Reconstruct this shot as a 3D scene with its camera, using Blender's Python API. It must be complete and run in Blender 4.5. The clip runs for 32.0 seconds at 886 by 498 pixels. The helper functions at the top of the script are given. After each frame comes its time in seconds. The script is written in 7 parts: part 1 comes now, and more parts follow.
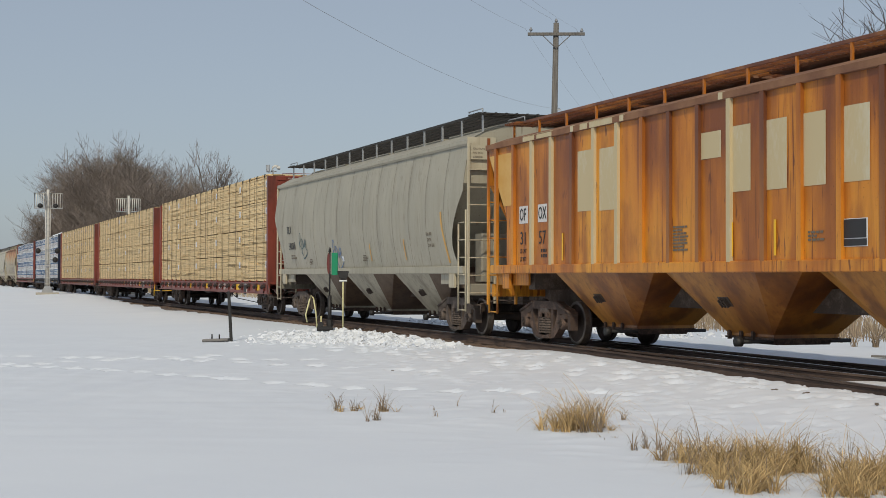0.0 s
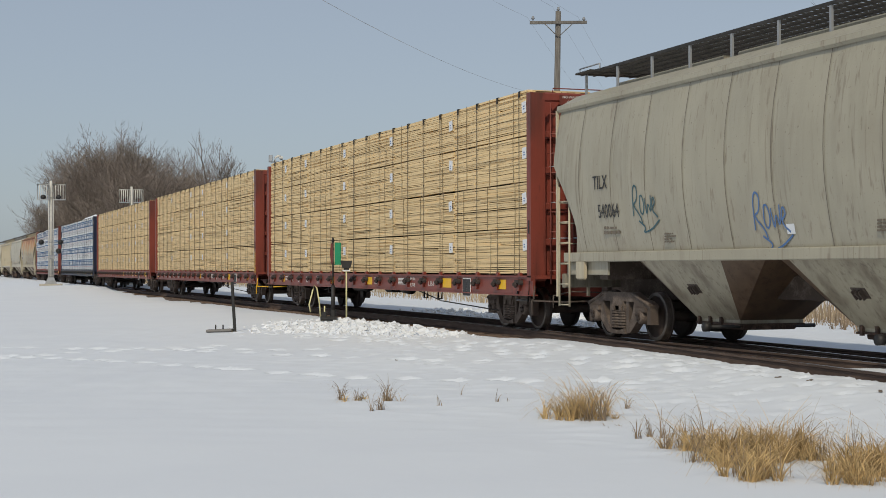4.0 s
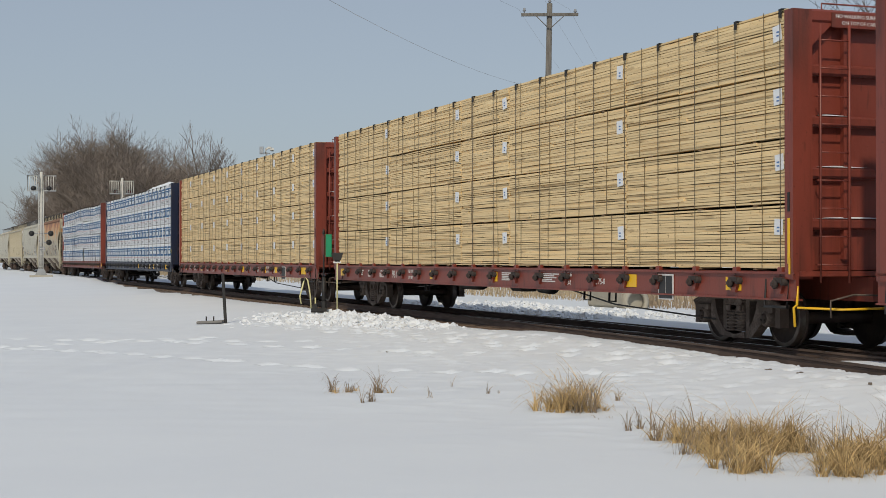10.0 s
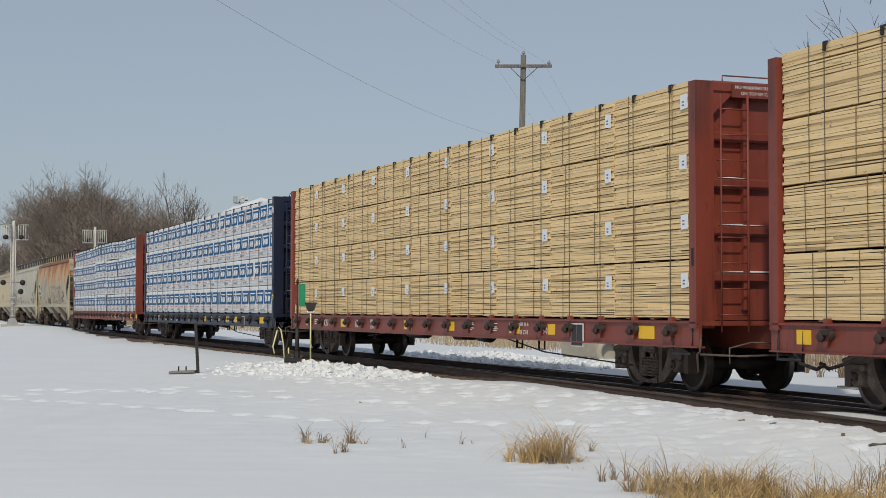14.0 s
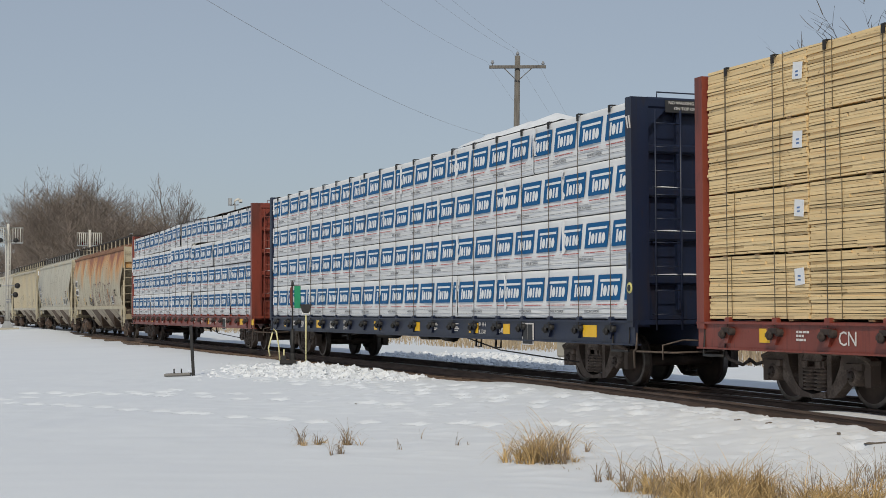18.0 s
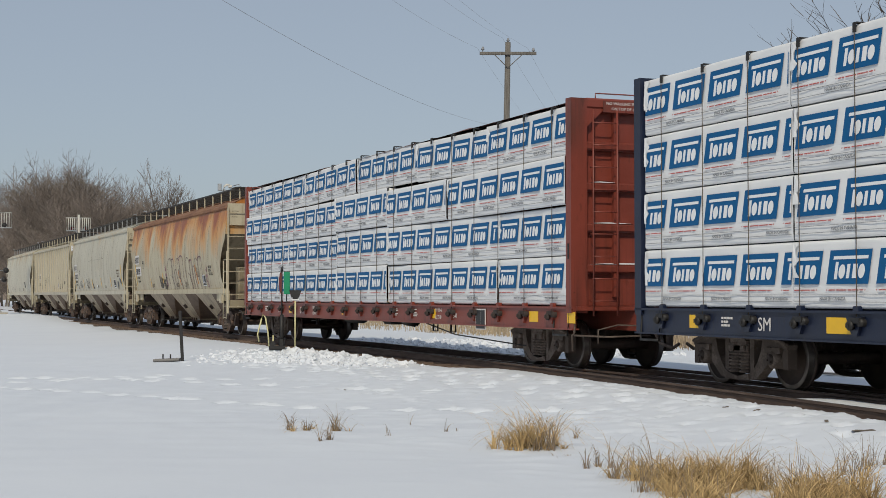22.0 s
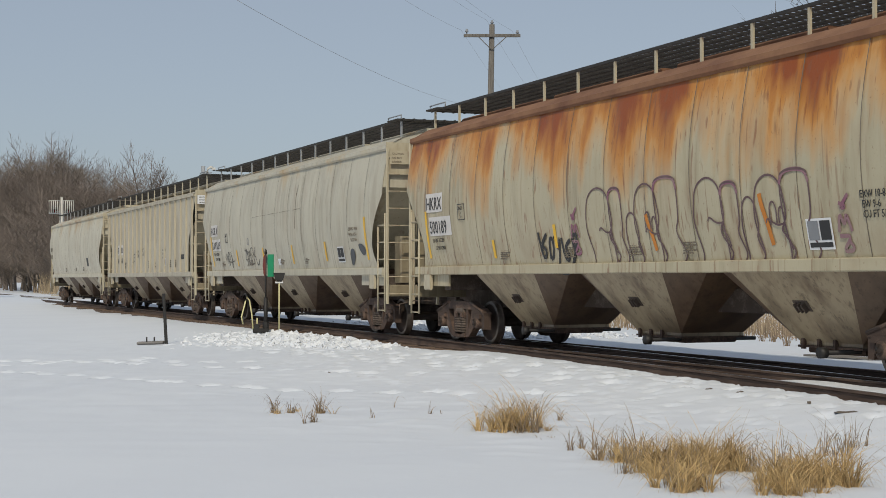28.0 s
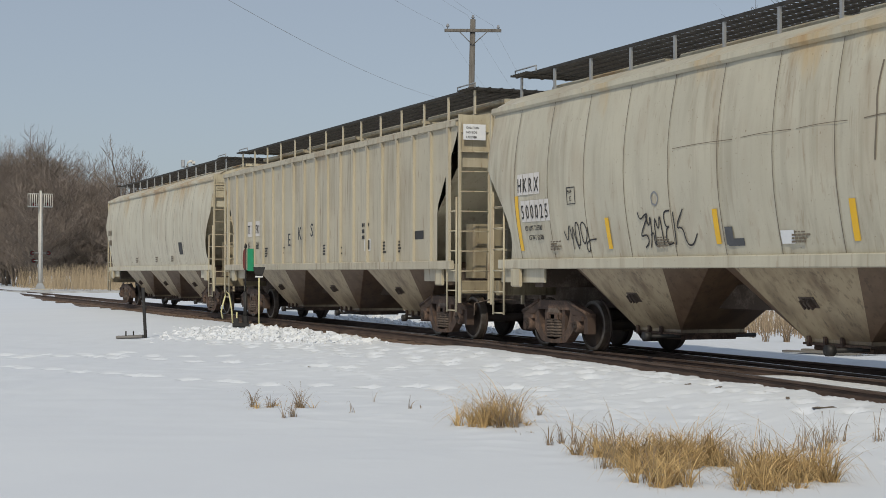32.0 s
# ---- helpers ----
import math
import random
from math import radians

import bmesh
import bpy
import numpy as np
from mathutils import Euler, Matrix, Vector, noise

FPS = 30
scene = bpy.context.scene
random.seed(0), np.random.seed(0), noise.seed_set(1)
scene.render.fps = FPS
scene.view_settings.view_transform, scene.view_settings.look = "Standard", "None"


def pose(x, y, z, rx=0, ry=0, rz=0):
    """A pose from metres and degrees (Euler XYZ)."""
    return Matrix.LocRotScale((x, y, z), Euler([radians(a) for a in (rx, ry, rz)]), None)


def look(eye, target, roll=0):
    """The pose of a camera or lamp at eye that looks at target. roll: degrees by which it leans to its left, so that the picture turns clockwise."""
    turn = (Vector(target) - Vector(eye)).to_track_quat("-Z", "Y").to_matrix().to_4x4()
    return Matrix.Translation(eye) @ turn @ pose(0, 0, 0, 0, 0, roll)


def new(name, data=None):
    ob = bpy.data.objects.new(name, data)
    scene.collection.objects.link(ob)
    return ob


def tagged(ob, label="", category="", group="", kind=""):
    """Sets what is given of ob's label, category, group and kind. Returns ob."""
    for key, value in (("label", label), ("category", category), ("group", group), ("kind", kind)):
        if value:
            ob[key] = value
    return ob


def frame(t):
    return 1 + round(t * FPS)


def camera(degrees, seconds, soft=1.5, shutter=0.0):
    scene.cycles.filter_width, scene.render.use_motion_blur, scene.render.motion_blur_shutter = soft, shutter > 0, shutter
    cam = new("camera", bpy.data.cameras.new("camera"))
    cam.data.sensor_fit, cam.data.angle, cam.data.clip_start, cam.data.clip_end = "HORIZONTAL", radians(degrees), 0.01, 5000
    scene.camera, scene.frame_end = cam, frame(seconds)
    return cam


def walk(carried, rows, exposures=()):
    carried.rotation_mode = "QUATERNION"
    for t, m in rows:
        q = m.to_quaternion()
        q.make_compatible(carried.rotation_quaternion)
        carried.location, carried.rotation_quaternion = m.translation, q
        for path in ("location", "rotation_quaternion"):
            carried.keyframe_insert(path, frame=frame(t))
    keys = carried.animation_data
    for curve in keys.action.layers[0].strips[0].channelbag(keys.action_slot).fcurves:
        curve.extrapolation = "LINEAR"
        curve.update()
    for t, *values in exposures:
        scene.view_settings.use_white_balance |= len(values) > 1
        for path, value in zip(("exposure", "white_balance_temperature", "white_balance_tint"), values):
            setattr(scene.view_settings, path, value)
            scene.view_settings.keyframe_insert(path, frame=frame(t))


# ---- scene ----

# ---------------------------------------------------------------- camera
EYE = 1.6                       # eye height over the snow
cam = camera(33.0, 32.0, soft=0.55)
CAMERA_ROWS = [                 # seconds, pitch, roll, yaw of the hand-held camera
    (0, 1.087, -0.144, 0.051), (0.5, 1.011, -0.061, 0.041), (1, 0.954, -0.063, 0.000), (1.5, 1.002, -0.007, 0.103),
    (2, 0.943, 0.012, 0.234), (2.5, 0.947, 0.030, 0.169), (3, 0.883, 0.093, 0.244), (3.5, 0.710, 0.160, 0.188),
    (5.5, 0.653, -0.052, -0.019), (6, 0.741, -0.117, -0.137), (6.5, 0.681, -0.241, -0.108), (7, 0.686, -0.202, -0.165),
    (7.5, 0.657, -0.141, -0.141), (8, 0.599, -0.141, -0.062), (8.5, 0.524, -0.117, -0.157), (9, 0.432, -0.003, -0.074),
    (9.5, 0.385, 0.017, -0.175), (10, 0.371, 0.044, -0.175), (10.5, 0.603, 0.098, -0.623), (11, 0.923, 0.005, -0.784),
    (11.5, 1.160, -0.203, -1.128), (12, 1.496, -0.203, -1.064), (12.5, 1.768, -0.231, -1.190), (13, 2.029, -0.226, -1.124),
    (13.5, 2.181, -0.127, -1.183), (14, 2.286, -0.068, -1.180), (14.5, 2.442, -0.016, -1.242), (16.5, 2.580, 0.070, -1.323),
    (17, 2.503, 0.178, -1.338), (17.5, 2.435, 0.185, -1.305), (18, 2.330, 0.211, -1.360), (18.5, 2.262, 0.309, -1.432),
    (19, 2.190, 0.372, -1.471), (19.5, 2.105, 0.399, -1.599), (20, 2.100, 0.388, -1.509), (20.5, 2.057, 0.291, -1.626),
    (21, 1.990, 0.081, -1.755), (21.5, 1.888, 0.015, -1.684), (22, 1.808, 0.002, -1.767), (22.5, 1.760, 0.010, -1.847),
    (23, 1.659, -0.005, -1.845), (23.5, 1.623, 0.056, -1.877), (24, 1.578, 0.099, -2.014), (24.5, 1.503, 0.123, -2.019),
    (25, 1.410, -0.038, -2.083), (25.5, 1.293, 0.063, -1.948), (27.5, 1.182, 0.004, -2.240), (28, 1.137, 0.049, -2.377),
    (28.5, 1.109, 0.138, -2.258), (29, 1.099, 0.137, -2.395), (29.5, 1.145, 0.107, -2.475), (30, 1.163, 0.001, -2.649),
    (30.5, 1.122, -0.030, -2.771), (31, 1.035, -0.075, -3.063), (31.5, 0.980, -0.156, -3.054), (32, 0.939, -0.116, -3.138)]
walk(cam, [(t, pose(0, 0, EYE, 90 + p, r, y)) for t, p, r, y in CAMERA_ROWS], exposures=[(0, 0.0, 6600, 7.0), (32, 0.0, 6600, 7.0)])

# ---------------------------------------------------------------- track line and train motion
HEADING = radians(19.745)     # the track runs away to the left of straight ahead
TRACK_D = 12.795                 # distance of the track's centre line from the camera
RAIL_Z = 0.316                  # top of rail over the snow field
U = Vector((-math.sin(HEADING), math.cos(HEADING), 0))
N = Vector((math.cos(HEADING), math.sin(HEADING), 0))
TURN = math.degrees(HEADING) - 90
TRAVEL = [-4.82, 6.48, 17.37, 28.71, 40.08, 51.24, 62.52, 74.02, 85.36, 96.86, 108.35, 119.97, 131.53, 143.71, 155.86, 167.90, 180.00]  # metres run, every two seconds


def travel(t):
    i = min(max(int(t / 2), 0), len(TRAVEL) - 2)
    x = t / 2 - i
    p = [2 * TRAVEL[0] - TRAVEL[1]] + TRAVEL + [2 * TRAVEL[-1] - TRAVEL[-2]]
    a, b, c, e = p[i:i + 4]
    return 0.5 * (2 * b + (c - a) * x + (2 * a - 5 * b + 4 * c - e) * x * x + (3 * b - a - 3 * c + e) * x ** 3)


def on_track(s, lat=0.0, z=0.0):
    """World point at s metres along the track, lat metres beyond its centre line."""
    return U * s + N * (TRACK_D + lat) + Vector((0, 0, z))

# ---------------------------------------------------------------- light
SUN_FROM = Vector((-0.20, -0.98, 0.0)).normalized()
SUN_ELEV = radians(41)
world = bpy.data.worlds.new("sky")
world.use_nodes = True
scene.world = world
_n = world.node_tree.nodes
_n.clear()
_sky = _n.new("ShaderNodeTexSky")
_sky.sky_type, _sky.sun_disc = "NISHITA", False
_sky.sun_elevation = SUN_ELEV
_sky.sun_rotation = math.atan2(SUN_FROM.x, SUN_FROM.y)
_sky.air_density, _sky.dust_density, _sky.ozone_density = 1.0, 1.0, 3.0
_hsv = _n.new("ShaderNodeHueSaturation")
_hsv.inputs["Hue"].default_value = 0.508
_hsv.inputs["Saturation"].default_value = 0.68
_bg = _n.new("ShaderNodeBackground")
_bg.inputs["Strength"].default_value = 0.082
_out = _n.new("ShaderNodeOutputWorld")
world.node_tree.links.new(_sky.outputs[0], _hsv.inputs["Color"])
_haze = _n.new("ShaderNodeMix")          # thin even cloud veil over the clear sky
_haze.data_type = "RGBA"
_haze.inputs[0].default_value = 0.55
_haze.inputs[7].default_value = (4.25, 5.0, 6.15, 1)
world.node_tree.links.new(_hsv.outputs[0], _haze.inputs[6])
world.node_tree.links.new(_haze.outputs[2], _bg.inputs[0])
world.node_tree.links.new(_bg.outputs[0], _out.inputs[0])
sun_data = bpy.data.lights.new("sun", "SUN")
sun_data.energy, sun_data.angle, sun_data.color = 2.35, radians(2), (1.0, 0.90, 0.74)
sun = new("sun", sun_data)
_toward = Vector((SUN_FROM.x * math.cos(SUN_ELEV), SUN_FROM.y * math.cos(SUN_ELEV), math.sin(SUN_ELEV)))
sun.matrix_world = look(tuple(_toward * 200), (0, 0, 0))
scene.view_settings.exposure = 0.0

# ---------------------------------------------------------------- materials


def mat(name, colour, rough=0.6, metal=0.0, dark=None, scale=4.0, mix=0.5, bump=0.0, bump_scale=40.0,
        stretch=(1, 1, 1), vary=0.0, per="object", fine=0.15, emit=None, spec=0.5):
    """Principled material: two noise scales between two colours, random tint, fine bump."""
    m = bpy.data.materials.new(name)
    m.use_nodes = True
    nt = m.node_tree
    n, ln = nt.nodes, nt.links
    b = n["Principled BSDF"]
    b.inputs["Roughness"].default_value, b.inputs["Metallic"].default_value = rough, metal
    b.inputs["Specular IOR Level"].default_value = spec
    dark = dark or tuple(x * 0.6 for x in colour)
    tc = n.new("ShaderNodeTexCoord")
    mp = n.new("ShaderNodeMapping")
    mp.inputs["Scale"].default_value = stretch
    ln.new(tc.outputs["Object"], mp.inputs[0])
    src = mp.outputs[0]
    n1 = n.new("ShaderNodeTexNoise")
    n1.inputs["Scale"].default_value, n1.inputs["Detail"].default_value = scale, 6
    n2 = n.new("ShaderNodeTexNoise")
    n2.inputs["Scale"].default_value, n2.inputs["Detail"].default_value = scale * 9, 3
    ln.new(src, n1.inputs[0])
    ln.new(src, n2.inputs[0])
    ramp = n.new("ShaderNodeMapRange")
    ramp.inputs[1].default_value, ramp.inputs[2].default_value = 0.5 - 0.22, 0.5 + 0.22
    add = n.new("ShaderNodeMath")
    add.operation, add.inputs[1].default_value = "MULTIPLY_ADD", fine
    ln.new(n2.outputs[0], add.inputs[0])
    ln.new(n1.outputs[0], add.inputs[2])
    ln.new(add.outputs[0], ramp.inputs[0])
    sc = n.new("ShaderNodeMath")
    sc.operation, sc.inputs[1].default_value = "MULTIPLY", mix
    ln.new(ramp.outputs[0], sc.inputs[0])
    mx = n.new("ShaderNodeMix")
    mx.data_type = "RGBA"
    mx.inputs[6].default_value, mx.inputs[7].default_value = (*colour, 1), (*dark, 1)
    ln.new(sc.outputs[0], mx.inputs[0])
    col = mx.outputs[2]
    if vary:
        if per == "island":
            rnd = n.new("ShaderNodeNewGeometry").outputs["Random Per Island"]
        else:
            rnd = n.new("ShaderNodeObjectInfo").outputs["Random"]
        mr = n.new("ShaderNodeMapRange")
        mr.inputs[3].default_value, mr.inputs[4].default_value = 1 - vary, 1 + vary
        ln.new(rnd, mr.inputs[0])
        hs = n.new("ShaderNodeHueSaturation")
        ln.new(mr.outputs[0], hs.inputs["Value"])
        ln.new(col, hs.inputs["Color"])
        col = hs.outputs[0]
    ln.new(col, b.inputs["Base Color"])
    if bump:
        nb = n.new("ShaderNodeTexNoise")
        nb.inputs["Scale"].default_value, nb.inputs["Detail"].default_value = bump_scale, 5
        ln.new(src, nb.inputs[0])
        bp = n.new("ShaderNodeBump")
        bp.inputs["Strength"].default_value, bp.inputs["Distance"].default_value = 1.0, bump
        ln.new(nb.outputs[0], bp.inputs["Height"])
        ln.new(bp.outputs[0], b.inputs["Normal"])
    if emit:
        b.inputs["Emission Color"].default_value, b.inputs["Emission Strength"].default_value = (*emit, 1), 1.0
    return m


def streaked(name, paint, dirt, rust, amount, top=4.2, low=2.2, rust2=None, dirt_amount=0.5, blotch=0.15, drip=0.35, run=(0.48, 0.75), panel=0.0, lift=0.50, spread=0.26, soft=0.10):
    """Painted steel: vertical dirt streaks, rust that runs down from the eaves, grime."""
    m = mat(name, paint, rough=0.44, dark=tuple(p * 0.8 for p in paint), scale=0.7, mix=0.7, bump=0.002, bump_scale=25)
    nt = m.node_tree
    n, ln = nt.nodes, nt.links
    b = n["Principled BSDF"]
    col = b.inputs["Base Color"].links[0].from_socket
    tc = n.new("ShaderNodeTexCoord")

    def noise_at(stretch, scale, detail=6):
        mp = n.new("ShaderNodeMapping")
        mp.inputs["Scale"].default_value = stretch
        ln.new(tc.outputs["Object"], mp.inputs[0])
        t = n.new("ShaderNodeTexNoise")
        t.inputs["Scale"].default_value, t.inputs["Detail"].default_value = scale, detail
        ln.new(mp.outputs[0], t.inputs[0])
        return t.outputs[0]

    def maths(op, a, c):
        k = n.new("ShaderNodeMath")
        k.operation, k.use_clamp = op, False
        for i, v in enumerate((a, c)):
            if isinstance(v, (int, float)):
                k.inputs[i].default_value = v
            else:
                ln.new(v, k.inputs[i])
        return k.outputs[0]

    def ranged(v, a, c, lo=0.0, hi=1.0):
        k = n.new("ShaderNodeMapRange")
        k.inputs[1].default_value, k.inputs[2].default_value = a, c
        k.inputs[3].default_value, k.inputs[4].default_value = lo, hi
        ln.new(v, k.inputs[0])
        return k.outputs[0]

    def blend(f, a, c):
        k = n.new("ShaderNodeMix")
        k.data_type = "RGBA"
        ln.new(f, k.inputs[0])
        ln.new(a, k.inputs[6])
        if isinstance(c, tuple):
            k.inputs[7].default_value = (*c, 1)
        else:
            ln.new(c, k.inputs[7])
        return k.outputs[2]

    sep = n.new("ShaderNodeSeparateXYZ")
    ln.new(tc.outputs["Object"], sep.inputs[0])
    z = sep.outputs[2]
    streak = noise_at((1, 1, 0.10), 5.0, 8)
    if panel:
        # sheets between the posts have aged differently
        snap = maths("FLOOR", maths("DIVIDE", maths("ADD", sep.outputs[0], 8.25), 0.92), 0)
        white = n.new("ShaderNodeTexWhiteNoise")
        white.noise_dimensions = "1D"
        ln.new(snap, white.inputs["W"])
        col = blend(ranged(white.outputs["Value"], 0.25, 1.0, 0, panel), col, rust2 or rust)
    group = ranged(noise_at((1, 1, 0.35), 0.55, 4), 0.40, 0.62, 0.15, 1.25)
    col = blend(maths("MULTIPLY", ranged(streak, run[0], run[1], 0, dirt_amount), group), col, dirt)
    if amount > 0:
        big = noise_at((1, 1, spread), 0.85, 9)
        runs = noise_at((1, 1, 0.05), 6.0, 7)
        h = ranged(z, low, top)
        k = maths("ADD", maths("MULTIPLY", h, lift), maths("ADD", maths("MULTIPLY", big, 1.5), maths("MULTIPLY", runs, 0.25)))
        thr = 1.62 - amount
        col = blend(ranged(k, thr - soft, thr + 0.12, 0, 0.85), col, rust2 or tuple(r * 1.5 for r in rust))
        col = blend(ranged(k, thr + 0.06, thr + 0.30, 0, 0.9), col, rust)
    patch = noise_at((1, 1, 0.45), 1.9, 12)
    col = blend(ranged(patch, 0.52, 0.66, 0, blotch), col, tuple(0.6 * r + 0.4 * q for r, q in zip(rust, dirt)))
    thin = noise_at((1, 1, 0.035), 15, 5)
    col = blend(maths("MULTIPLY", ranged(thin, 0.575, 0.65, 0, drip), group), col, tuple(0.5 * r + 0.3 * q for r, q in zip(rust, dirt)))
    chip = noise_at((1, 1, 0.22), 9, 12)
    col = blend(ranged(chip, 0.63, 0.69, 0, drip), col, tuple(0.8 * r for r in rust))
    speck = noise_at((1, 1, 1), 22, 4)
    col = blend(ranged(speck, 0.66, 0.76, 0, 0.5), col, tuple(r * 0.5 for r in rust))
    ln.new(col, b.inputs["Base Color"])
    return m


SNOW = mat("snow", (0.70, 0.735, 0.79), rough=0.75, dark=(0.645, 0.68, 0.745), scale=0.35, mix=0.6, bump=0.006, bump_scale=3, spec=0.3)
SNOW_LUMP = mat("snow_lump", (0.76, 0.785, 0.825), rough=0.8, dark=(0.64, 0.67, 0.72), scale=3, bump=0.02, bump_scale=14, spec=0.3)
BALLAST = mat("ballast", (0.21, 0.16, 0.13), rough=0.95, dark=(0.06, 0.045, 0.038), scale=9, mix=1, bump=0.03, bump_scale=28)
TIE = mat("tie_wood", (0.22, 0.155, 0.115), rough=0.9, dark=(0.08, 0.055, 0.042), scale=3, mix=1, bump=0.006, bump_scale=30, stretch=(1, 6, 1), vary=0.3)
RAIL = mat("rail_steel", (0.155, 0.105, 0.080), rough=0.8, metal=0.1, dark=(0.07, 0.046, 0.036), scale=6, mix=1, stretch=(0.3, 0.3, 3))
RAIL_HEAD = mat("rail_head", (0.32, 0.31, 0.31), rough=0.3, metal=0.9, dark=(0.16, 0.14, 0.13), scale=8, mix=0.7)
TRUCK = mat("truck_cast_steel", (0.27, 0.215, 0.178), rough=0.85, metal=0.1, dark=(0.085, 0.064, 0.052), scale=4, mix=1, bump=0.004, bump_scale=40, fine=0.4)
TRUCK_RUST = mat("truck_rusty_steel", (0.25, 0.160, 0.115), rough=0.9, dark=(0.065, 0.043, 0.034), scale=4, mix=1, bump=0.004, bump_scale=40, fine=0.4)
WINCH_STEEL = mat("winch_steel", (0.075, 0.048, 0.040), rough=0.8, dark=(0.03, 0.021, 0.018), scale=6, mix=1)
WHEEL = mat("wheel_steel", (0.088, 0.060, 0.047), rough=0.75, metal=0.2, dark=(0.036, 0.026, 0.021), scale=3, mix=1)
TREAD = mat("wheel_tread", (0.22, 0.195, 0.175), rough=0.45, metal=0.7, dark=(0.10, 0.085, 0.075), scale=9, mix=0.8)
BLACK = mat("black_steel", (0.022, 0.021, 0.021), rough=0.6, dark=(0.012, 0.011, 0.011), scale=5, mix=1)
RED = streaked("red_paint", (0.225, 0.047, 0.030), (0.11, 0.029, 0.021), (0.05, 0.018, 0.012), 0.12, dirt_amount=0.6)
BLUE = streaked("blue_paint", (0.008, 0.015, 0.042), (0.015, 0.016, 0.022), (0.03, 0.02, 0.018), 0.0, dirt_amount=0.45)
LUMBER = mat("sawn_lumber", (0.865, 0.705, 0.425), rough=0.75, dark=(0.71, 0.52, 0.275), scale=2.2, mix=0.85, bump=0.003, bump_scale=20,
             stretch=(0.5, 3, 8), vary=0.10, fine=0.5)


def knots(m, colour):
    """Dark knots and bark stains on sawn boards."""
    n, ln = m.node_tree.nodes, m.node_tree.links
    base = n["Principled BSDF"].inputs["Base Color"]
    old = base.links[0].from_socket
    tc = n.new("ShaderNodeTexCoord")
    for stretch, size, lo, hi, amount in (((0.8, 1, 1.6), 16.0, 0.68, 0.74, 0.75), ((0.18, 1, 2.0), 7.0, 0.64, 0.72, 0.45)):
        mp = n.new("ShaderNodeMapping")
        mp.inputs["Scale"].default_value = stretch
        ln.new(tc.outputs["Object"], mp.inputs[0])
        nz = n.new("ShaderNodeTexNoise")
        nz.inputs["Scale"].default_value, nz.inputs["Detail"].default_value = size, 2
        ln.new(mp.outputs[0], nz.inputs[0])
        mr = n.new("ShaderNodeMapRange")
        mr.inputs[1].default_value, mr.inputs[2].default_value, mr.inputs[4].default_value = lo, hi, amount
        ln.new(nz.outputs[0], mr.inputs[0])
        mx = n.new("ShaderNodeMix")
        mx.data_type = "RGBA"
        mx.inputs[7].default_value = (*colour, 1)
        ln.new(mr.outputs[0], mx.inputs[0])
        ln.new(old, mx.inputs[6])
        old = mx.outputs[2]
    ln.new(old, base)


knots(LUMBER, (0.20, 0.11, 0.045))
DUNNAGE = mat("stained_lumber", (0.30, 0.20, 0.11), rough=0.85, dark=(0.16, 0.10, 0.055), scale=3, mix=1, stretch=(0.5, 3, 6))
# core wood coloured darker than the boards, to put shade in the gaps
GAP = mat("gap_shade_wood", (0.34, 0.22, 0.11), rough=0.9, dark=(0.15, 0.10, 0.05), scale=3, mix=1)
STRAP = mat("strap", (0.17, 0.12, 0.055), rough=0.5, dark=(0.08, 0.056, 0.028), scale=9)
CABLE = mat("cable", (0.085, 0.064, 0.040), rough=0.5, dark=(0.04, 0.03, 0.02), scale=9)
CARD = mat("paper_label", (0.78, 0.79, 0.80), rough=0.7, dark=(0.66, 0.68, 0.72), scale=12, mix=0.6)
CARD_INK = mat("label_ink", (0.10, 0.20, 0.42), rough=0.7)
WRAP = mat("lumber_wrap", (0.78, 0.785, 0.79), rough=0.5, dark=(0.70, 0.705, 0.715), scale=1.4, mix=0.7, bump=0.018, bump_scale=3.2)
PRINT_BLUE = mat("printed_blue", (0.004, 0.088, 0.235), rough=0.55, dark=(0.006, 0.105, 0.27), scale=3, spec=0.2)
PRINT_WHITE = mat("printed_white", (0.80, 0.80, 0.81), rough=0.5, dark=(0.72, 0.73, 0.74))
PRINT_RED = mat("printed_red", (0.50, 0.10, 0.09), rough=0.5)
PRINT_GREY = mat("printed_grey", (0.26, 0.27, 0.29), rough=0.5)
PRINT_BLACK = mat("stencil_black", (0.03, 0.03, 0.032), rough=0.6)
PRINT_DIM = mat("stencil_worn", (0.17, 0.14, 0.105), rough=0.7)
LETTER_WHITE = mat("stencil_white", (0.70, 0.68, 0.66), rough=0.6, dark=(0.5, 0.46, 0.44))
YELLOW = mat("yellow_reflector", (0.84, 0.50, 0.018), rough=0.4, dark=(0.70, 0.40, 0.02), scale=6)
GREYP = streaked("grey_paint", (0.405, 0.375, 0.290), (0.26, 0.232, 0.172), (0.15, 0.09, 0.05), 0.0, dirt_amount=0.45)
BEIGE = streaked("pale_beige_paint", (0.55, 0.515, 0.41), (0.28, 0.24, 0.17), (0.30, 0.14, 0.05), 0.10, low=2.8, dirt_amount=0.6, rust2=(0.50, 0.36, 0.18), blotch=0.18, drip=0.22)
BEIGE2 = streaked("drab_beige_paint", (0.51, 0.462, 0.355), (0.27, 0.225, 0.155), (0.22, 0.11, 0.05), 0.06, dirt_amount=0.8, rust2=(0.38, 0.28, 0.17), drip=0.5)
BEIGE3 = streaked("cream_paint", (0.61, 0.57, 0.45), (0.34, 0.29, 0.21), (0.32, 0.17, 0.07), 0.22, low=2.6, dirt_amount=0.6, rust2=(0.48, 0.35, 0.18), blotch=0.25, drip=0.3)
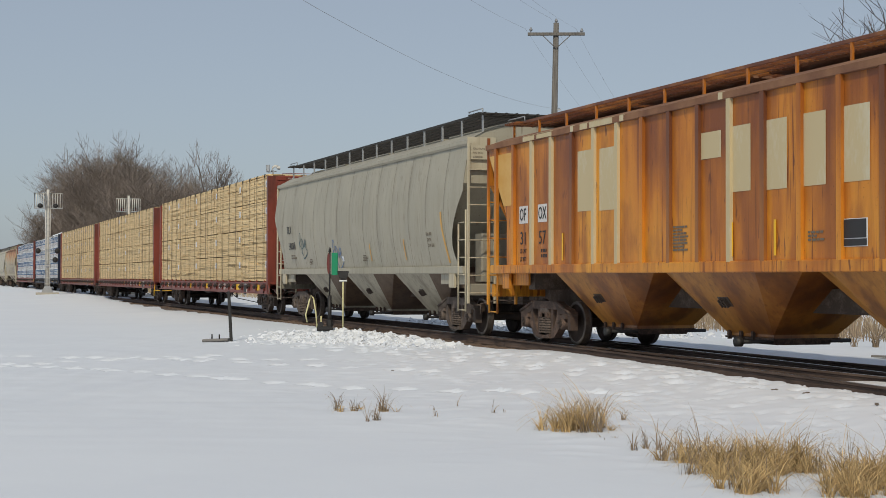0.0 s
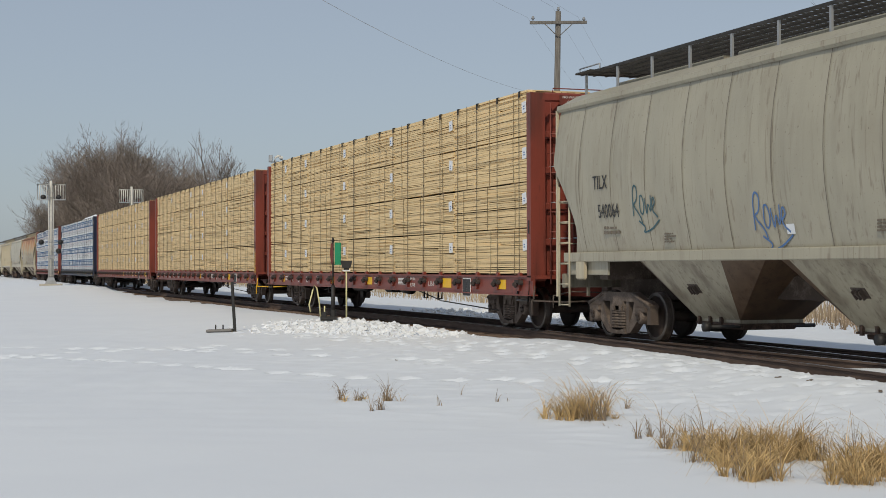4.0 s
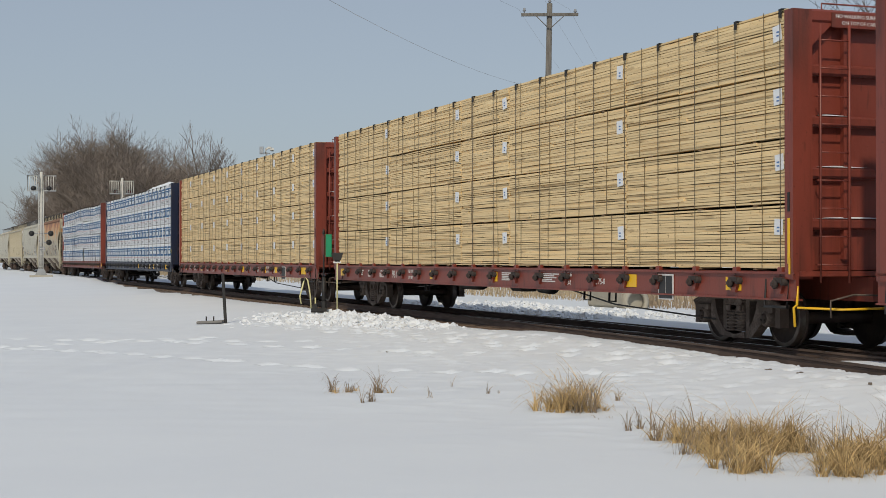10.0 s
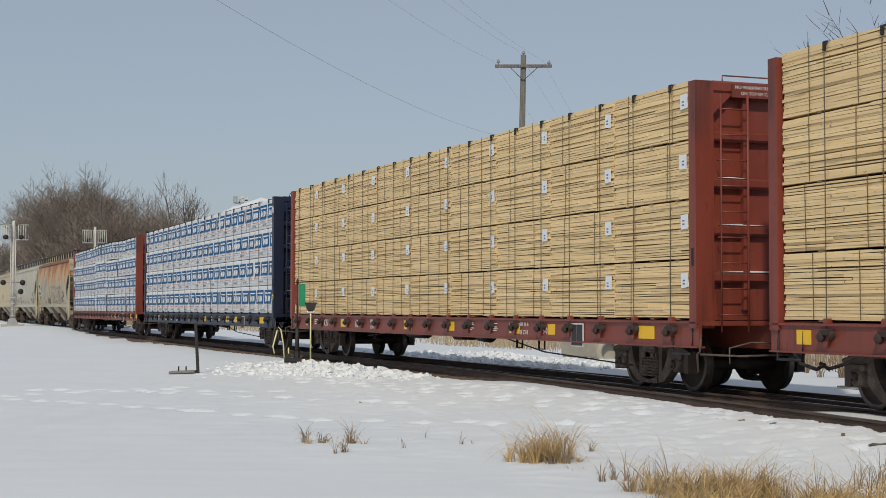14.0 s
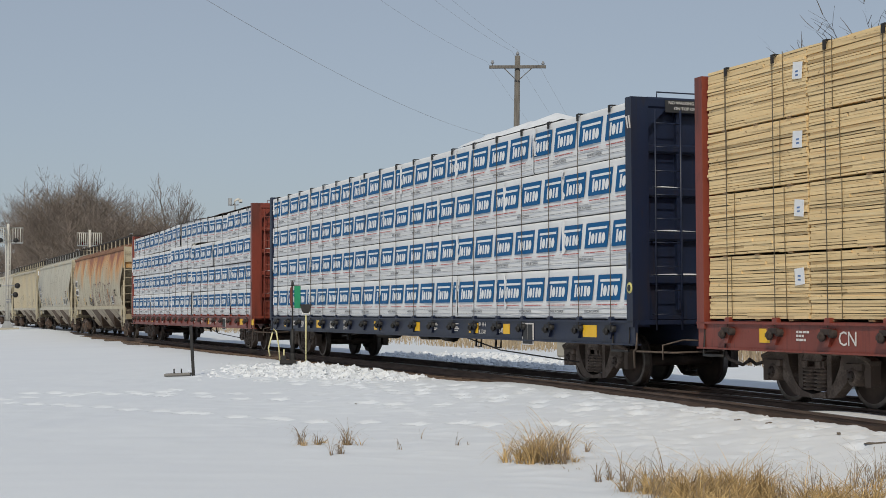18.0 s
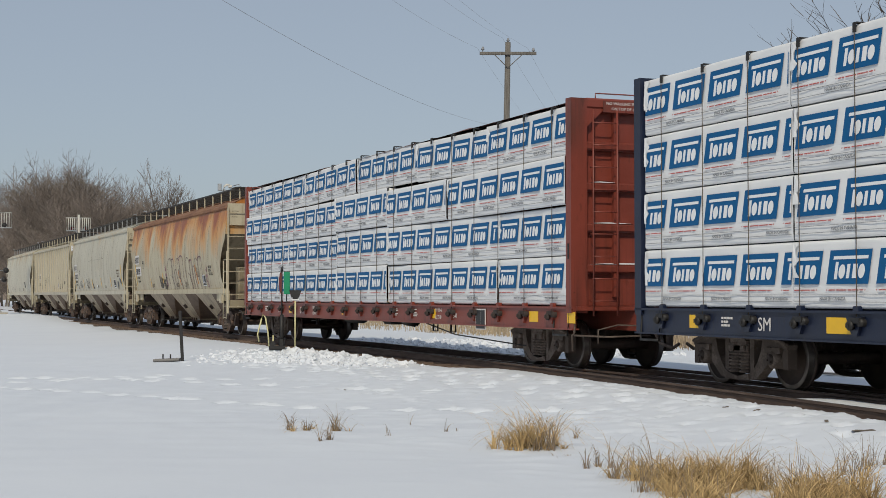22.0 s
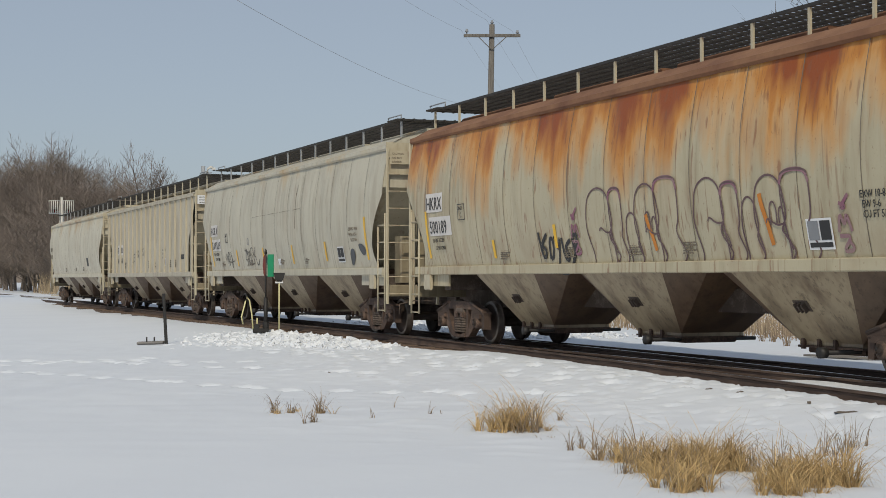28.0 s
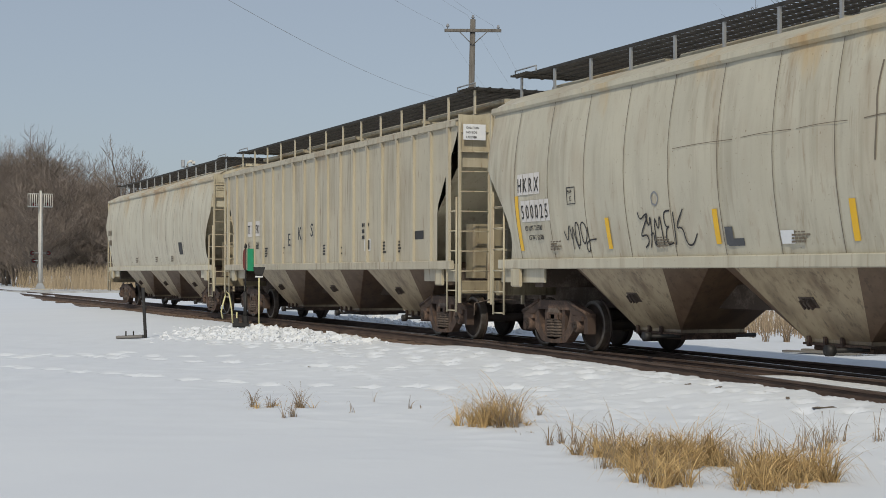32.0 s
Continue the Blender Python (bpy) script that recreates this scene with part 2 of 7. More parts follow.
RUSTY = streaked("rust_stained_paint", (0.51, 0.455, 0.315), (0.28, 0.225, 0.135), (0.235, 0.040, 0.002), 0.30, top=4.0, low=2.2, rust2=(0.60, 0.235, 0.010), dirt_amount=0.7, blotch=0.22, drip=0.5, lift=0.66, spread=0.36, soft=0.18)
ORANGE = streaked("rusty_orange_paint", (0.74, 0.335, 0.036), (0.43, 0.14, 0.012), (0.17, 0.045, 0.013), 0.41, top=4.2, low=-2.5, rust2=(0.54, 0.175, 0.014), dirt_amount=0.9, blotch=0.6, drip=0.85, run=(0.46, 0.70), panel=0.55)
ROOF_RUST = mat("rusted_roof", (0.13, 0.055, 0.034), rough=0.9, dark=(0.27, 0.14, 0.075), scale=1.5, mix=0.9, bump=0.004)
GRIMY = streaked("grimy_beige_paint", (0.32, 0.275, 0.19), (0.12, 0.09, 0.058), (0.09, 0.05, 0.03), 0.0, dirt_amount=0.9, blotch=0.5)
GRIMY_GREY = streaked("grimy_grey_paint", (0.30, 0.275, 0.22), (0.15, 0.13, 0.10), (0.09, 0.06, 0.04), 0.0, dirt_amount=0.9)
# bay paint that turns darker brown towards the bottom, along a noisy edge
BAYS = streaked("bay_paint_dark_below", (0.43, 0.345, 0.225), (0.20, 0.14, 0.085), (0.060, 0.042, 0.029), 0.14, top=0.30, low=1.35, rust2=(0.22, 0.165, 0.105), dirt_amount=0.8, blotch=0.5, drip=0.4, lift=0.62, spread=0.7)
# rusty brown taken darker, to hold the shade of the recessed end slopes
SLOPE_RUST_SHADE = streaked("rusty_shaded_slope_sheet", (0.165, 0.108, 0.070), (0.085, 0.055, 0.036), (0.06, 0.034, 0.021), 0.0, dirt_amount=0.8, blotch=0.6)
BAYS_GREY = streaked("grey_bay_paint", (0.44, 0.40, 0.30), (0.22, 0.185, 0.13), (0.10, 0.07, 0.05), 0.0, dirt_amount=0.7, blotch=0.6)
BAYS_ORANGE = streaked("orange_bay_paint", (0.50, 0.22, 0.04), (0.22, 0.08, 0.02), (0.12, 0.04, 0.014), 0.3, top=2.0, low=-3, rust2=(0.30, 0.10, 0.02), dirt_amount=0.9, blotch=0.8)
PATCH = mat("primer_patch", (0.60, 0.565, 0.445), rough=0.6, dark=(0.50, 0.385, 0.19), scale=2.4, mix=0.75, stretch=(1, 1, 0.4), fine=0.4)
PALE_ORANGE = mat("faded_orange_paint", (0.70, 0.47, 0.17), rough=0.6, dark=(0.58, 0.30, 0.06), scale=1.6, mix=0.9)
BLOB = mat("dark_patch_paint", (0.085, 0.09, 0.10), rough=0.6)
GRAFF_BLACK = mat("spray_black", (0.03, 0.028, 0.03), rough=0.6)
GRAFF_PURPLE = mat("spray_purple", (0.22, 0.055, 0.13), rough=0.6, dark=(0.30, 0.20, 0.19), scale=3, mix=0.9)
SPRAY_TEAL = mat("spray_teal", (0.05, 0.13, 0.16), rough=0.6)
GRAFF_LINE = mat("spray_dark_line", (0.085, 0.045, 0.055), rough=0.6, dark=(0.16, 0.10, 0.10), scale=3, mix=0.9)
GRAFF_ORANGE = mat("spray_orange", (0.62, 0.22, 0.03), rough=0.6)
PALE_STEEL = mat("pale_aluminium_paint", (0.62, 0.60, 0.55), rough=0.55, dark=(0.46, 0.44, 0.40), scale=3)
GALV = mat("galvanised_steel", (0.42, 0.43, 0.44), rough=0.5, metal=0.5, dark=(0.28, 0.29, 0.3), scale=3)
GRATE = mat("running_board_steel", (0.065, 0.06, 0.056), rough=0.7, metal=0.3, dark=(0.03, 0.028, 0.026), scale=6, mix=1)
POLE = mat("weathered_pole", (0.20, 0.185, 0.165), rough=0.9, dark=(0.11, 0.10, 0.09), scale=3, mix=1, stretch=(6, 6, 0.5))
BARK = mat("grey_bark", (0.16, 0.132, 0.110), rough=0.95, dark=(0.085, 0.070, 0.059), scale=4, vary=0.2)
TWIG = mat("winter_twigs", (0.235, 0.195, 0.165), rough=0.95, dark=(0.135, 0.108, 0.092), scale=1, vary=0.25)
GRASS = mat("dry_grass", (0.68, 0.485, 0.235), rough=0.85, dark=(0.29, 0.195, 0.09), scale=9, mix=0.85, vary=0.45, per="island")
STALK = mat("grey_stalks", (0.30, 0.23, 0.16), rough=0.9, dark=(0.15, 0.11, 0.08), scale=5, vary=0.35, per="island")
# ladder and end panel paint, made paler to put in sunlight on the ends
TRIM = streaked("lit_trim_paint", (0.53, 0.475, 0.345), (0.29, 0.235, 0.155), (0.20, 0.10, 0.05), 0.0, dirt_amount=0.7, blotch=0.4)
RIB_RUST = streaked("rusted_post", (0.36, 0.14, 0.03), (0.17, 0.055, 0.02), (0.10, 0.032, 0.014), 0.35, top=4.0, low=-2, dirt_amount=0.9, blotch=0.5)
REED = mat("tan_reeds", (0.40, 0.32, 0.21), rough=0.9, dark=(0.23, 0.175, 0.125), scale=0.8, vary=0.3, per="island")
SEAM = mat("seam_dirt", (0.21, 0.18, 0.14), rough=0.85, dark=(0.10, 0.08, 0.06), scale=3)
DARK_TWIG = mat("dark_twigs", (0.105, 0.088, 0.076), rough=0.95, dark=(0.07, 0.058, 0.05), scale=1)
GREEN = mat("green_target", (0.006, 0.26, 0.12), rough=0.4)
DULL_RED = mat("red_target", (0.13, 0.022, 0.020), rough=0.6)
HANDLE = mat("yellow_handle", (0.76, 0.71, 0.38), rough=0.5)
CONCRETE = mat("concrete", (0.42, 0.39, 0.33), rough=0.9, dark=(0.28, 0.26, 0.22), scale=3, bump=0.004)
PLANKS = mat("grey_boards", (0.23, 0.22, 0.21), rough=0.9, dark=(0.12, 0.115, 0.11), scale=4, stretch=(1, 6, 1))
CAR_BLUE = mat("car_blue", (0.006, 0.055, 0.24), rough=0.2, metal=0.4, dark=(0.006, 0.05, 0.21))
GLASS = mat("dark_glass", (0.02, 0.024, 0.028), rough=0.08)
TYRE = mat("tyre", (0.02, 0.02, 0.021), rough=0.85)
ALLOY = mat("alloy_rim", (0.5, 0.5, 0.52), rough=0.35, metal=0.8)
LAMP = mat("lamp_lens", (0.75, 0.77, 0.8), rough=0.2)
LENS_RED = mat("red_lens", (0.22, 0.02, 0.02), rough=0.2)

# ---------------------------------------------------------------- mesh helpers


class Shape:
    """Collects vertices and faces of one mesh, with a material index and smoothing for each face."""

    def __init__(self):
        self.v, self.f, self.m, self.s = [], [], [], []

    def add(self, verts, faces, m=0, smooth=False):
        k = len(self.v)
        self.v += [tuple(p) for p in verts]
        for q in faces:
            self.f.append([i + k for i in q])
            self.m.append(m)
            self.s.append(smooth)
        return self

    def box(self, c, size, m=0, rz=0.0, ry=0.0, chamfer=0.0, rx=0.0):
        """Box round c; its long edges are chamfered where asked for."""
        hx, hy, hz = (a / 2 for a in size)
        r = pose(*c, rx, ry, rz)
        if chamfer:
            q = min(chamfer, 0.45 * min(size))
            ax = max(range(3), key=lambda i: size[i])
            o = [i for i in range(3) if i != ax]
            h = (hx, hy, hz)
            ring = [(h[o[0]] - q, h[o[1]]), (-h[o[0]] + q, h[o[1]]), (-h[o[0]], h[o[1]] - q), (-h[o[0]], -h[o[1]] + q),
                    (-h[o[0]] + q, -h[o[1]]), (h[o[0]] - q, -h[o[1]]), (h[o[0]], -h[o[1]] + q), (h[o[0]], h[o[1]] - q)]
            vs = []
            for e in (-h[ax], h[ax]):
                for a, b in ring:
                    p = [0, 0, 0]
                    p[ax], p[o[0]], p[o[1]] = e, a, b
                    vs.append(r @ Vector(p))
            fs = [[i, (i + 1) % 8, (i + 1) % 8 + 8, i + 8] for i in range(8)] + [list(range(8)), list(range(15, 7, -1))]
            return self.add(vs, fs, m)
        vs = [r @ Vector((x, y, z)) for x in (-hx, hx) for y in (-hy, hy) for z in (-hz, hz)]
        return self.add(vs, [[0, 1, 3, 2], [4, 6, 7, 5], [0, 4, 5, 1], [2, 3, 7, 6], [0, 2, 6, 4], [1, 5, 7, 3]], m)

    def prism(self, poly, y0, y1, m=0):
        """Polygon in x, z drawn out along y."""
        k = len(poly)
        vs = [(x, y0, z) for x, z in poly] + [(x, y1, z) for x, z in poly]
        return self.add(vs, [[i, (i + 1) % k, (i + 1) % k + k, i + k] for i in range(k)] + [list(range(k))[::-1], list(range(k, 2 * k))], m)

    def tube(self, pts, r, m=0, sides=6, r1=None, smooth=True, caps=True):
        """Round bar through points, tapering from r to r1."""
        pts = [Vector(p) for p in pts]
        k, rings = len(pts), []
        for i, p in enumerate(pts):
            d = (pts[min(i + 1, k - 1)] - pts[max(i - 1, 0)]).normalized()
            a = d.cross(Vector((0, 0, 1)) if abs(d.z) < 0.9 else Vector((1, 0, 0))).normalized()
            b = d.cross(a)
            q = r if r1 is None else r + (r1 - r) * i / (k - 1)
            rings += [p + (a * math.cos(2 * math.pi * j / sides) + b * math.sin(2 * math.pi * j / sides)) * q for j in range(sides)]
        fs = [[i * sides + j, i * sides + (j + 1) % sides, (i + 1) * sides + (j + 1) % sides, (i + 1) * sides + j]
              for i in range(k - 1) for j in range(sides)]
        self.add(rings, fs, m, smooth)
        if caps:
            n = len(self.v)
            self.f += [[n - sides + j for j in range(sides)], [n - sides * k + j for j in range(sides)][::-1]]
            self.m += [m, m]
            self.s += [False, False]
        return self

    def lathe(self, prof, c, axis="y", m=0, sides=24):
        """Turned body: profile of (along axis, radius) round c."""
        vs = []
        for a, r in prof:
            for j in range(sides):
                t = 2 * math.pi * j / sides
                x, z = r * math.cos(t), r * math.sin(t)
                vs.append({"y": (c[0] + x, c[1] + a, c[2] + z), "x": (c[0] + a, c[1] + x, c[2] + z), "z": (c[0] + x, c[1] + z, c[2] + a)}[axis])
        k = len(prof)
        fs = [[i * sides + j, i * sides + (j + 1) % sides, (i + 1) * sides + (j + 1) % sides, (i + 1) * sides + j]
              for i in range(k - 1) for j in range(sides)]
        return self.add(vs, fs, m, True)

    def grid(self, rows, m=0, smooth=True):
        """Sheet through equal rows of points."""
        w = len(rows[0])
        vs = [p for r in rows for p in r]
        fs = [[i * w + j, i * w + j + 1, (i + 1) * w + j + 1, (i + 1) * w + j] for i in range(len(rows) - 1) for j in range(w - 1)]
        return self.add(vs, fs, m, smooth)

    def mesh(self, name, *mats):
        me = bpy.data.meshes.new(name)
        me.from_pydata(self.v, [], self.f)
        for a in mats:
            me.materials.append(a)
        me.polygons.foreach_set("material_index", self.m)
        me.polygons.foreach_set("use_smooth", self.s)
        me.update()
        return me


def part(name, shape, material, parent, label="", at=None):
    """One mesh object under a thing or under one of its parts."""
    mats = material if isinstance(material, (list, tuple)) else [material]
    me = shape if isinstance(shape, bpy.types.Mesh) else shape.mesh(name, *mats)
    ob = new(name, me)
    ob.parent = parent
    if at is not None:
        ob.matrix_basis = at
    return tagged(ob, label)


def thing(name, label, category, m=None, group="", kind=""):
    ob = new(name)
    ob.empty_display_size = 0.2
    if m is not None:
        ob.matrix_basis = m
    return tagged(ob, label, category, group, kind)


def single(name, shape, material, label, category, m=None, group="", kind=""):
    mats = material if isinstance(material, (list, tuple)) else [material]
    me = shape if isinstance(shape, bpy.types.Mesh) else shape.mesh(name, *mats)
    ob = new(name, me)
    if m is not None:
        ob.matrix_basis = m
    return tagged(ob, label, category, group, kind)


LETTERS = {}


def letters(text, size, material, parent, x, y, z, name="lettering", wide=1.0, lean=0.0):
    """Raised painted letters on the near side of a car, starting at x; with no y they follow the curved side."""
    key = (text, size, material.name)
    if key not in LETTERS:
        cu = bpy.data.curves.new("lettering", "FONT")
        cu.body, cu.size, cu.extrude, cu.resolution_u = text, size, 0.002, 2
        ob = bpy.data.objects.new("lettering", cu)
        scene.collection.objects.link(ob)
        me = bpy.data.meshes.new_from_object(ob.evaluated_get(bpy.context.evaluated_depsgraph_get()))
        bpy.data.objects.remove(ob)
        me.name = "lettering"
        me.materials.clear()
        me.materials.append(material)
        LETTERS[key] = me
    if y is None:
        me = LETTERS[key].copy()
        for v in me.vertices:
            h = z + v.co.y
            v.co = (x + v.co.x * wide, -side_y(h, True) - 0.014 - v.co.z, h)
        return tagged(part(name, me, material, parent), kind="stuff" if size < 0.2 else "")
    ob = tagged(part(name, LETTERS[key], material, parent), kind="stuff" if size < 0.2 else "")
    ob.matrix_basis = pose(x, y, z, 90 + lean) @ Matrix.Diagonal((wide, 1, 1, 1))
    return ob


# ---------------------------------------------------------------- running gear
R_WHEEL = 0.42


def make_wheelset():
    w = Shape()
    w.lathe([(-0.98, 0.055), (-0.98, 0.085), (-0.80, 0.085), (0.80, 0.085), (0.98, 0.085), (0.98, 0.055)], (0, 0, 0), sides=12)
    for sgn in (-1, 1):
        rim = [(0.665, 0.10), (0.675, 0.33), (0.665, 0.345), (0.665, R_WHEEL + 0.025), (0.69, R_WHEEL + 0.025), (0.70, R_WHEEL)]
        w.lathe([(sgn * a, r) for a, r in rim], (0, 0, 0), sides=32)
        w.lathe([(sgn * 0.70, R_WHEEL), (sgn * 0.795, R_WHEEL - 0.004)], (0, 0, 0), m=1, sides=32)
        w.lathe([(sgn * 0.795, R_WHEEL - 0.004), (sgn * 0.80, R_WHEEL - 0.01), (sgn * 0.80, 0.355)], (0, 0, 0), m=1, sides=32)
        w.lathe([(sgn * 0.80, 0.355), (sgn * 0.775, 0.335), (sgn * 0.755, 0.16), (sgn * 0.80, 0.13), (sgn * 0.80, 0.085)], (0, 0, 0), sides=32)
        w.lathe([(sgn * 0.97, 0.08), (sgn * 1.14, 0.075), (sgn * 1.15, 0.03), (sgn * 1.15, 0.0)], (0, 0, 0), sides=12)
        for i in range(3):
            a = 2 * math.pi * i / 3
            w.box((0.05 * math.cos(a), sgn * 1.15, 0.05 * math.sin(a)), (0.025, 0.03, 0.025))
    return w.mesh("wheelset", WHEEL, TREAD)


def make_side_frame():
    """Cast side frame: a deep plate with a spring window, two side windows and hooded bearings."""
    f = Shape()
    y0, y1 = -1.06, -0.91
    zc = R_WHEEL

    def piece(poly, a=y0, b=y1):
        for s in (-1, 1):
            q = [(s * x, zc + z) for x, z in poly]
            f.prism(q if s > 0 else q[::-1], a, b)

    piece([(0.0, 0.25), (0.60, 0.25), (0.72, 0.17), (1.20, 0.14), (1.22, 0.20), (1.05, 0.27), (0.80, 0.31), (0.56, 0.41), (0.0, 0.41)], y0 - 0.012)
    piece([(0.27, -0.22), (0.37, -0.17), (0.37, 0.25), (0.27, 0.25)], y0 + 0.01)
    piece([(0.27, -0.22), (0.30, -0.31), (0.45, -0.29), (0.72, -0.08), (0.72, 0.17), (0.60, 0.25), (0.56, 0.10), (0.47, -0.06), (0.37, -0.17)], y0 - 0.004)
    piece([(0.0, -0.27), (0.27, -0.22), (0.30, -0.31), (0.0, -0.32)], y0 - 0.03, y1 + 0.05)
    piece([(1.06, 0.14), (1.20, 0.14), (1.20, -0.13), (1.08, -0.13)])
    piece([(0.72, 0.08), (1.08, 0.08), (1.08, 0.16), (0.72, 0.16)], y0 - 0.05)
    for s in (-1, 1):
        # bearing and its hood
        f.lathe([(-1.13, 0.0), (-1.13, 0.085), (-1.10, 0.125), (-0.92, 0.13)], (s * 0.89, 0, zc), sides=16)
        f.tube([(s * 0.56, y0 - 0.012, zc + 0.40), (s * 0.82, y0 - 0.012, zc + 0.31), (s * 1.2, y0 - 0.012, zc + 0.20)], 0.03, sides=6)
    # end of the bolster above the springs
    f.box((0, -1.00, zc + 0.13), (0.50, 0.16, 0.13), chamfer=0.03)
    for x in (-0.14, 0.14):
        f.box((x, -1.09, zc + 0.13), (0.10, 0.03, 0.09), chamfer=0.01)
    f.box((0, -1.085, zc + 0.185), (0.40, 0.02, 0.025))
    return f.mesh("side_frame", TRUCK)


def make_spring():
    """One coil spring, turned as a single grooved body."""
    prof = []
    for j in range(6):
        prof += [(0.050 * j, 0.078), (0.050 * j + 0.010, 0.112), (0.050 * j + 0.030, 0.112), (0.050 * j + 0.042, 0.078)]
    return Shape().lathe(prof, (0, -1.01, R_WHEEL - 0.22), axis="z", sides=12).mesh("spring", TRUCK)


def make_bolster():
    b = Shape()
    b.box((0, 0, R_WHEEL + 0.17), (0.42, 2.16, 0.20), chamfer=0.04)
    b.box((0, 0, R_WHEEL + 0.33), (0.40, 0.62, 0.16), chamfer=0.03)
    for s in (-1, 1):
        b.box((s * 0.44, 0, R_WHEEL - 0.04), (0.10, 1.5, 0.12))
        b.box((s * 0.48, 0.62, R_WHEEL - 0.02), (0.07, 0.16, 0.28))
        b.box((s * 0.48, -0.62, R_WHEEL - 0.02), (0.07, 0.16, 0.28))
    return b.mesh("truck", TRUCK)


WHEELSET, SIDE_FRAME, SPRINGS, BOLSTER = make_wheelset(), make_side_frame(), make_spring(), make_bolster()
SIDE_FRAME_RUST = SIDE_FRAME.copy()
SIDE_FRAME_RUST.materials[0] = TRUCK_RUST
ROLLING = []          # wheelsets, keyed at the end of the file


def add_trucks(car, half, rusty=False):
    for s in (-1, 1):
        tr = part("truck", BOLSTER, TRUCK, car, at=pose(s * half, 0, 0))
        for q in (0, 180):
            part("side_frame", SIDE_FRAME_RUST if rusty else SIDE_FRAME, TRUCK, tr, at=pose(0, 0, 0, 0, 0, q))
            for dx in (-0.125, 0.125):
                part("spring", SPRINGS, TRUCK, tr, at=pose(0, 0, 0, 0, 0, q) @ pose(dx, 0, 0))
        for a in (-0.89, 0.89):
            ROLLING.append((part("wheelset", WHEELSET, WHEEL, tr, at=pose(a, 0, R_WHEEL)), a))


def make_coupler():
    c = Shape()
    c.box((0.32, 0, 0.84), (0.66, 0.15, 0.17), chamfer=0.03)
    c.box((0.72, 0.02, 0.84), (0.24, 0.30, 0.26), chamfer=0.07)
    c.box((0.80, -0.13, 0.84), (0.20, 0.10, 0.22), chamfer=0.04)
    c.tube([(0.25, -0.16, 0.72), (0.55, -0.20, 0.50), (0.85, -0.14, 0.42), (1.0, -0.1, 0.5)], 0.028)
    c.tube([(0.55, -0.07, 0.80), (0.5, -0.25, 0.78), (0.35, -0.9, 0.80), (0.33, -1.25, 0.72), (0.36, -1.27, 0.50)], 0.014)
    return c.mesh("coupler", TRUCK)


COUPLER = make_coupler()
CARS = []             # (root, offset along the train)
RIDERS = []           # (thing on a car, offset along the train, its pose on the car)

# ---------------------------------------------------------------- centrebeam flat cars
DECK, LOAD_TOP, HALF_LOAD = 1.12, 4.66, 11.125
WINCH_X = [-10.55 + 1.172 * i for i in range(19)]


def winch_x(car):
    """Winches stand a little differently along each car."""
    return [x + WINCH_SHIFT.get(car.name, 0.0) for x in WINCH_X]


WINCH_SHIFT = {"centrebeam_flatcar": 0.15, "centrebeam_flatcar.001": 0.45}


def make_winch():
    w = Shape()
    w.prism([(-0.16, 0.10), (0.16, 0.10), (0.05, -0.13), (-0.05, -0.13)], -0.05, 0.0)
    w.lathe([(-0.12, 0.0), (-0.12, 0.04), (-0.10, 0.065), (-0.07, 0.065), (-0.065, 0.04), (-0.03, 0.04), (-0.03, 0.085), (0, 0.085)], (-0.03, 0, 0.0), m=1, sides=12)
    w.lathe([(-0.08, 0.0), (-0.08, 0.05), (-0.04, 0.055), (0, 0.055)], (0.13, 0, 0.035), m=1, sides=10)
    w.box((0.05, -0.07, 0.06), (0.20, 0.05, 0.07), m=1)
    w.box((0.0, 0.01, 0.19), (0.11, 0.07, 0.09), chamfer=0.015)
    w.box((-0.03, -0.128, 0.0), (0.05, 0.02, 0.05), m=1)
    return w.mesh("winch", RED, WINCH_STEEL)


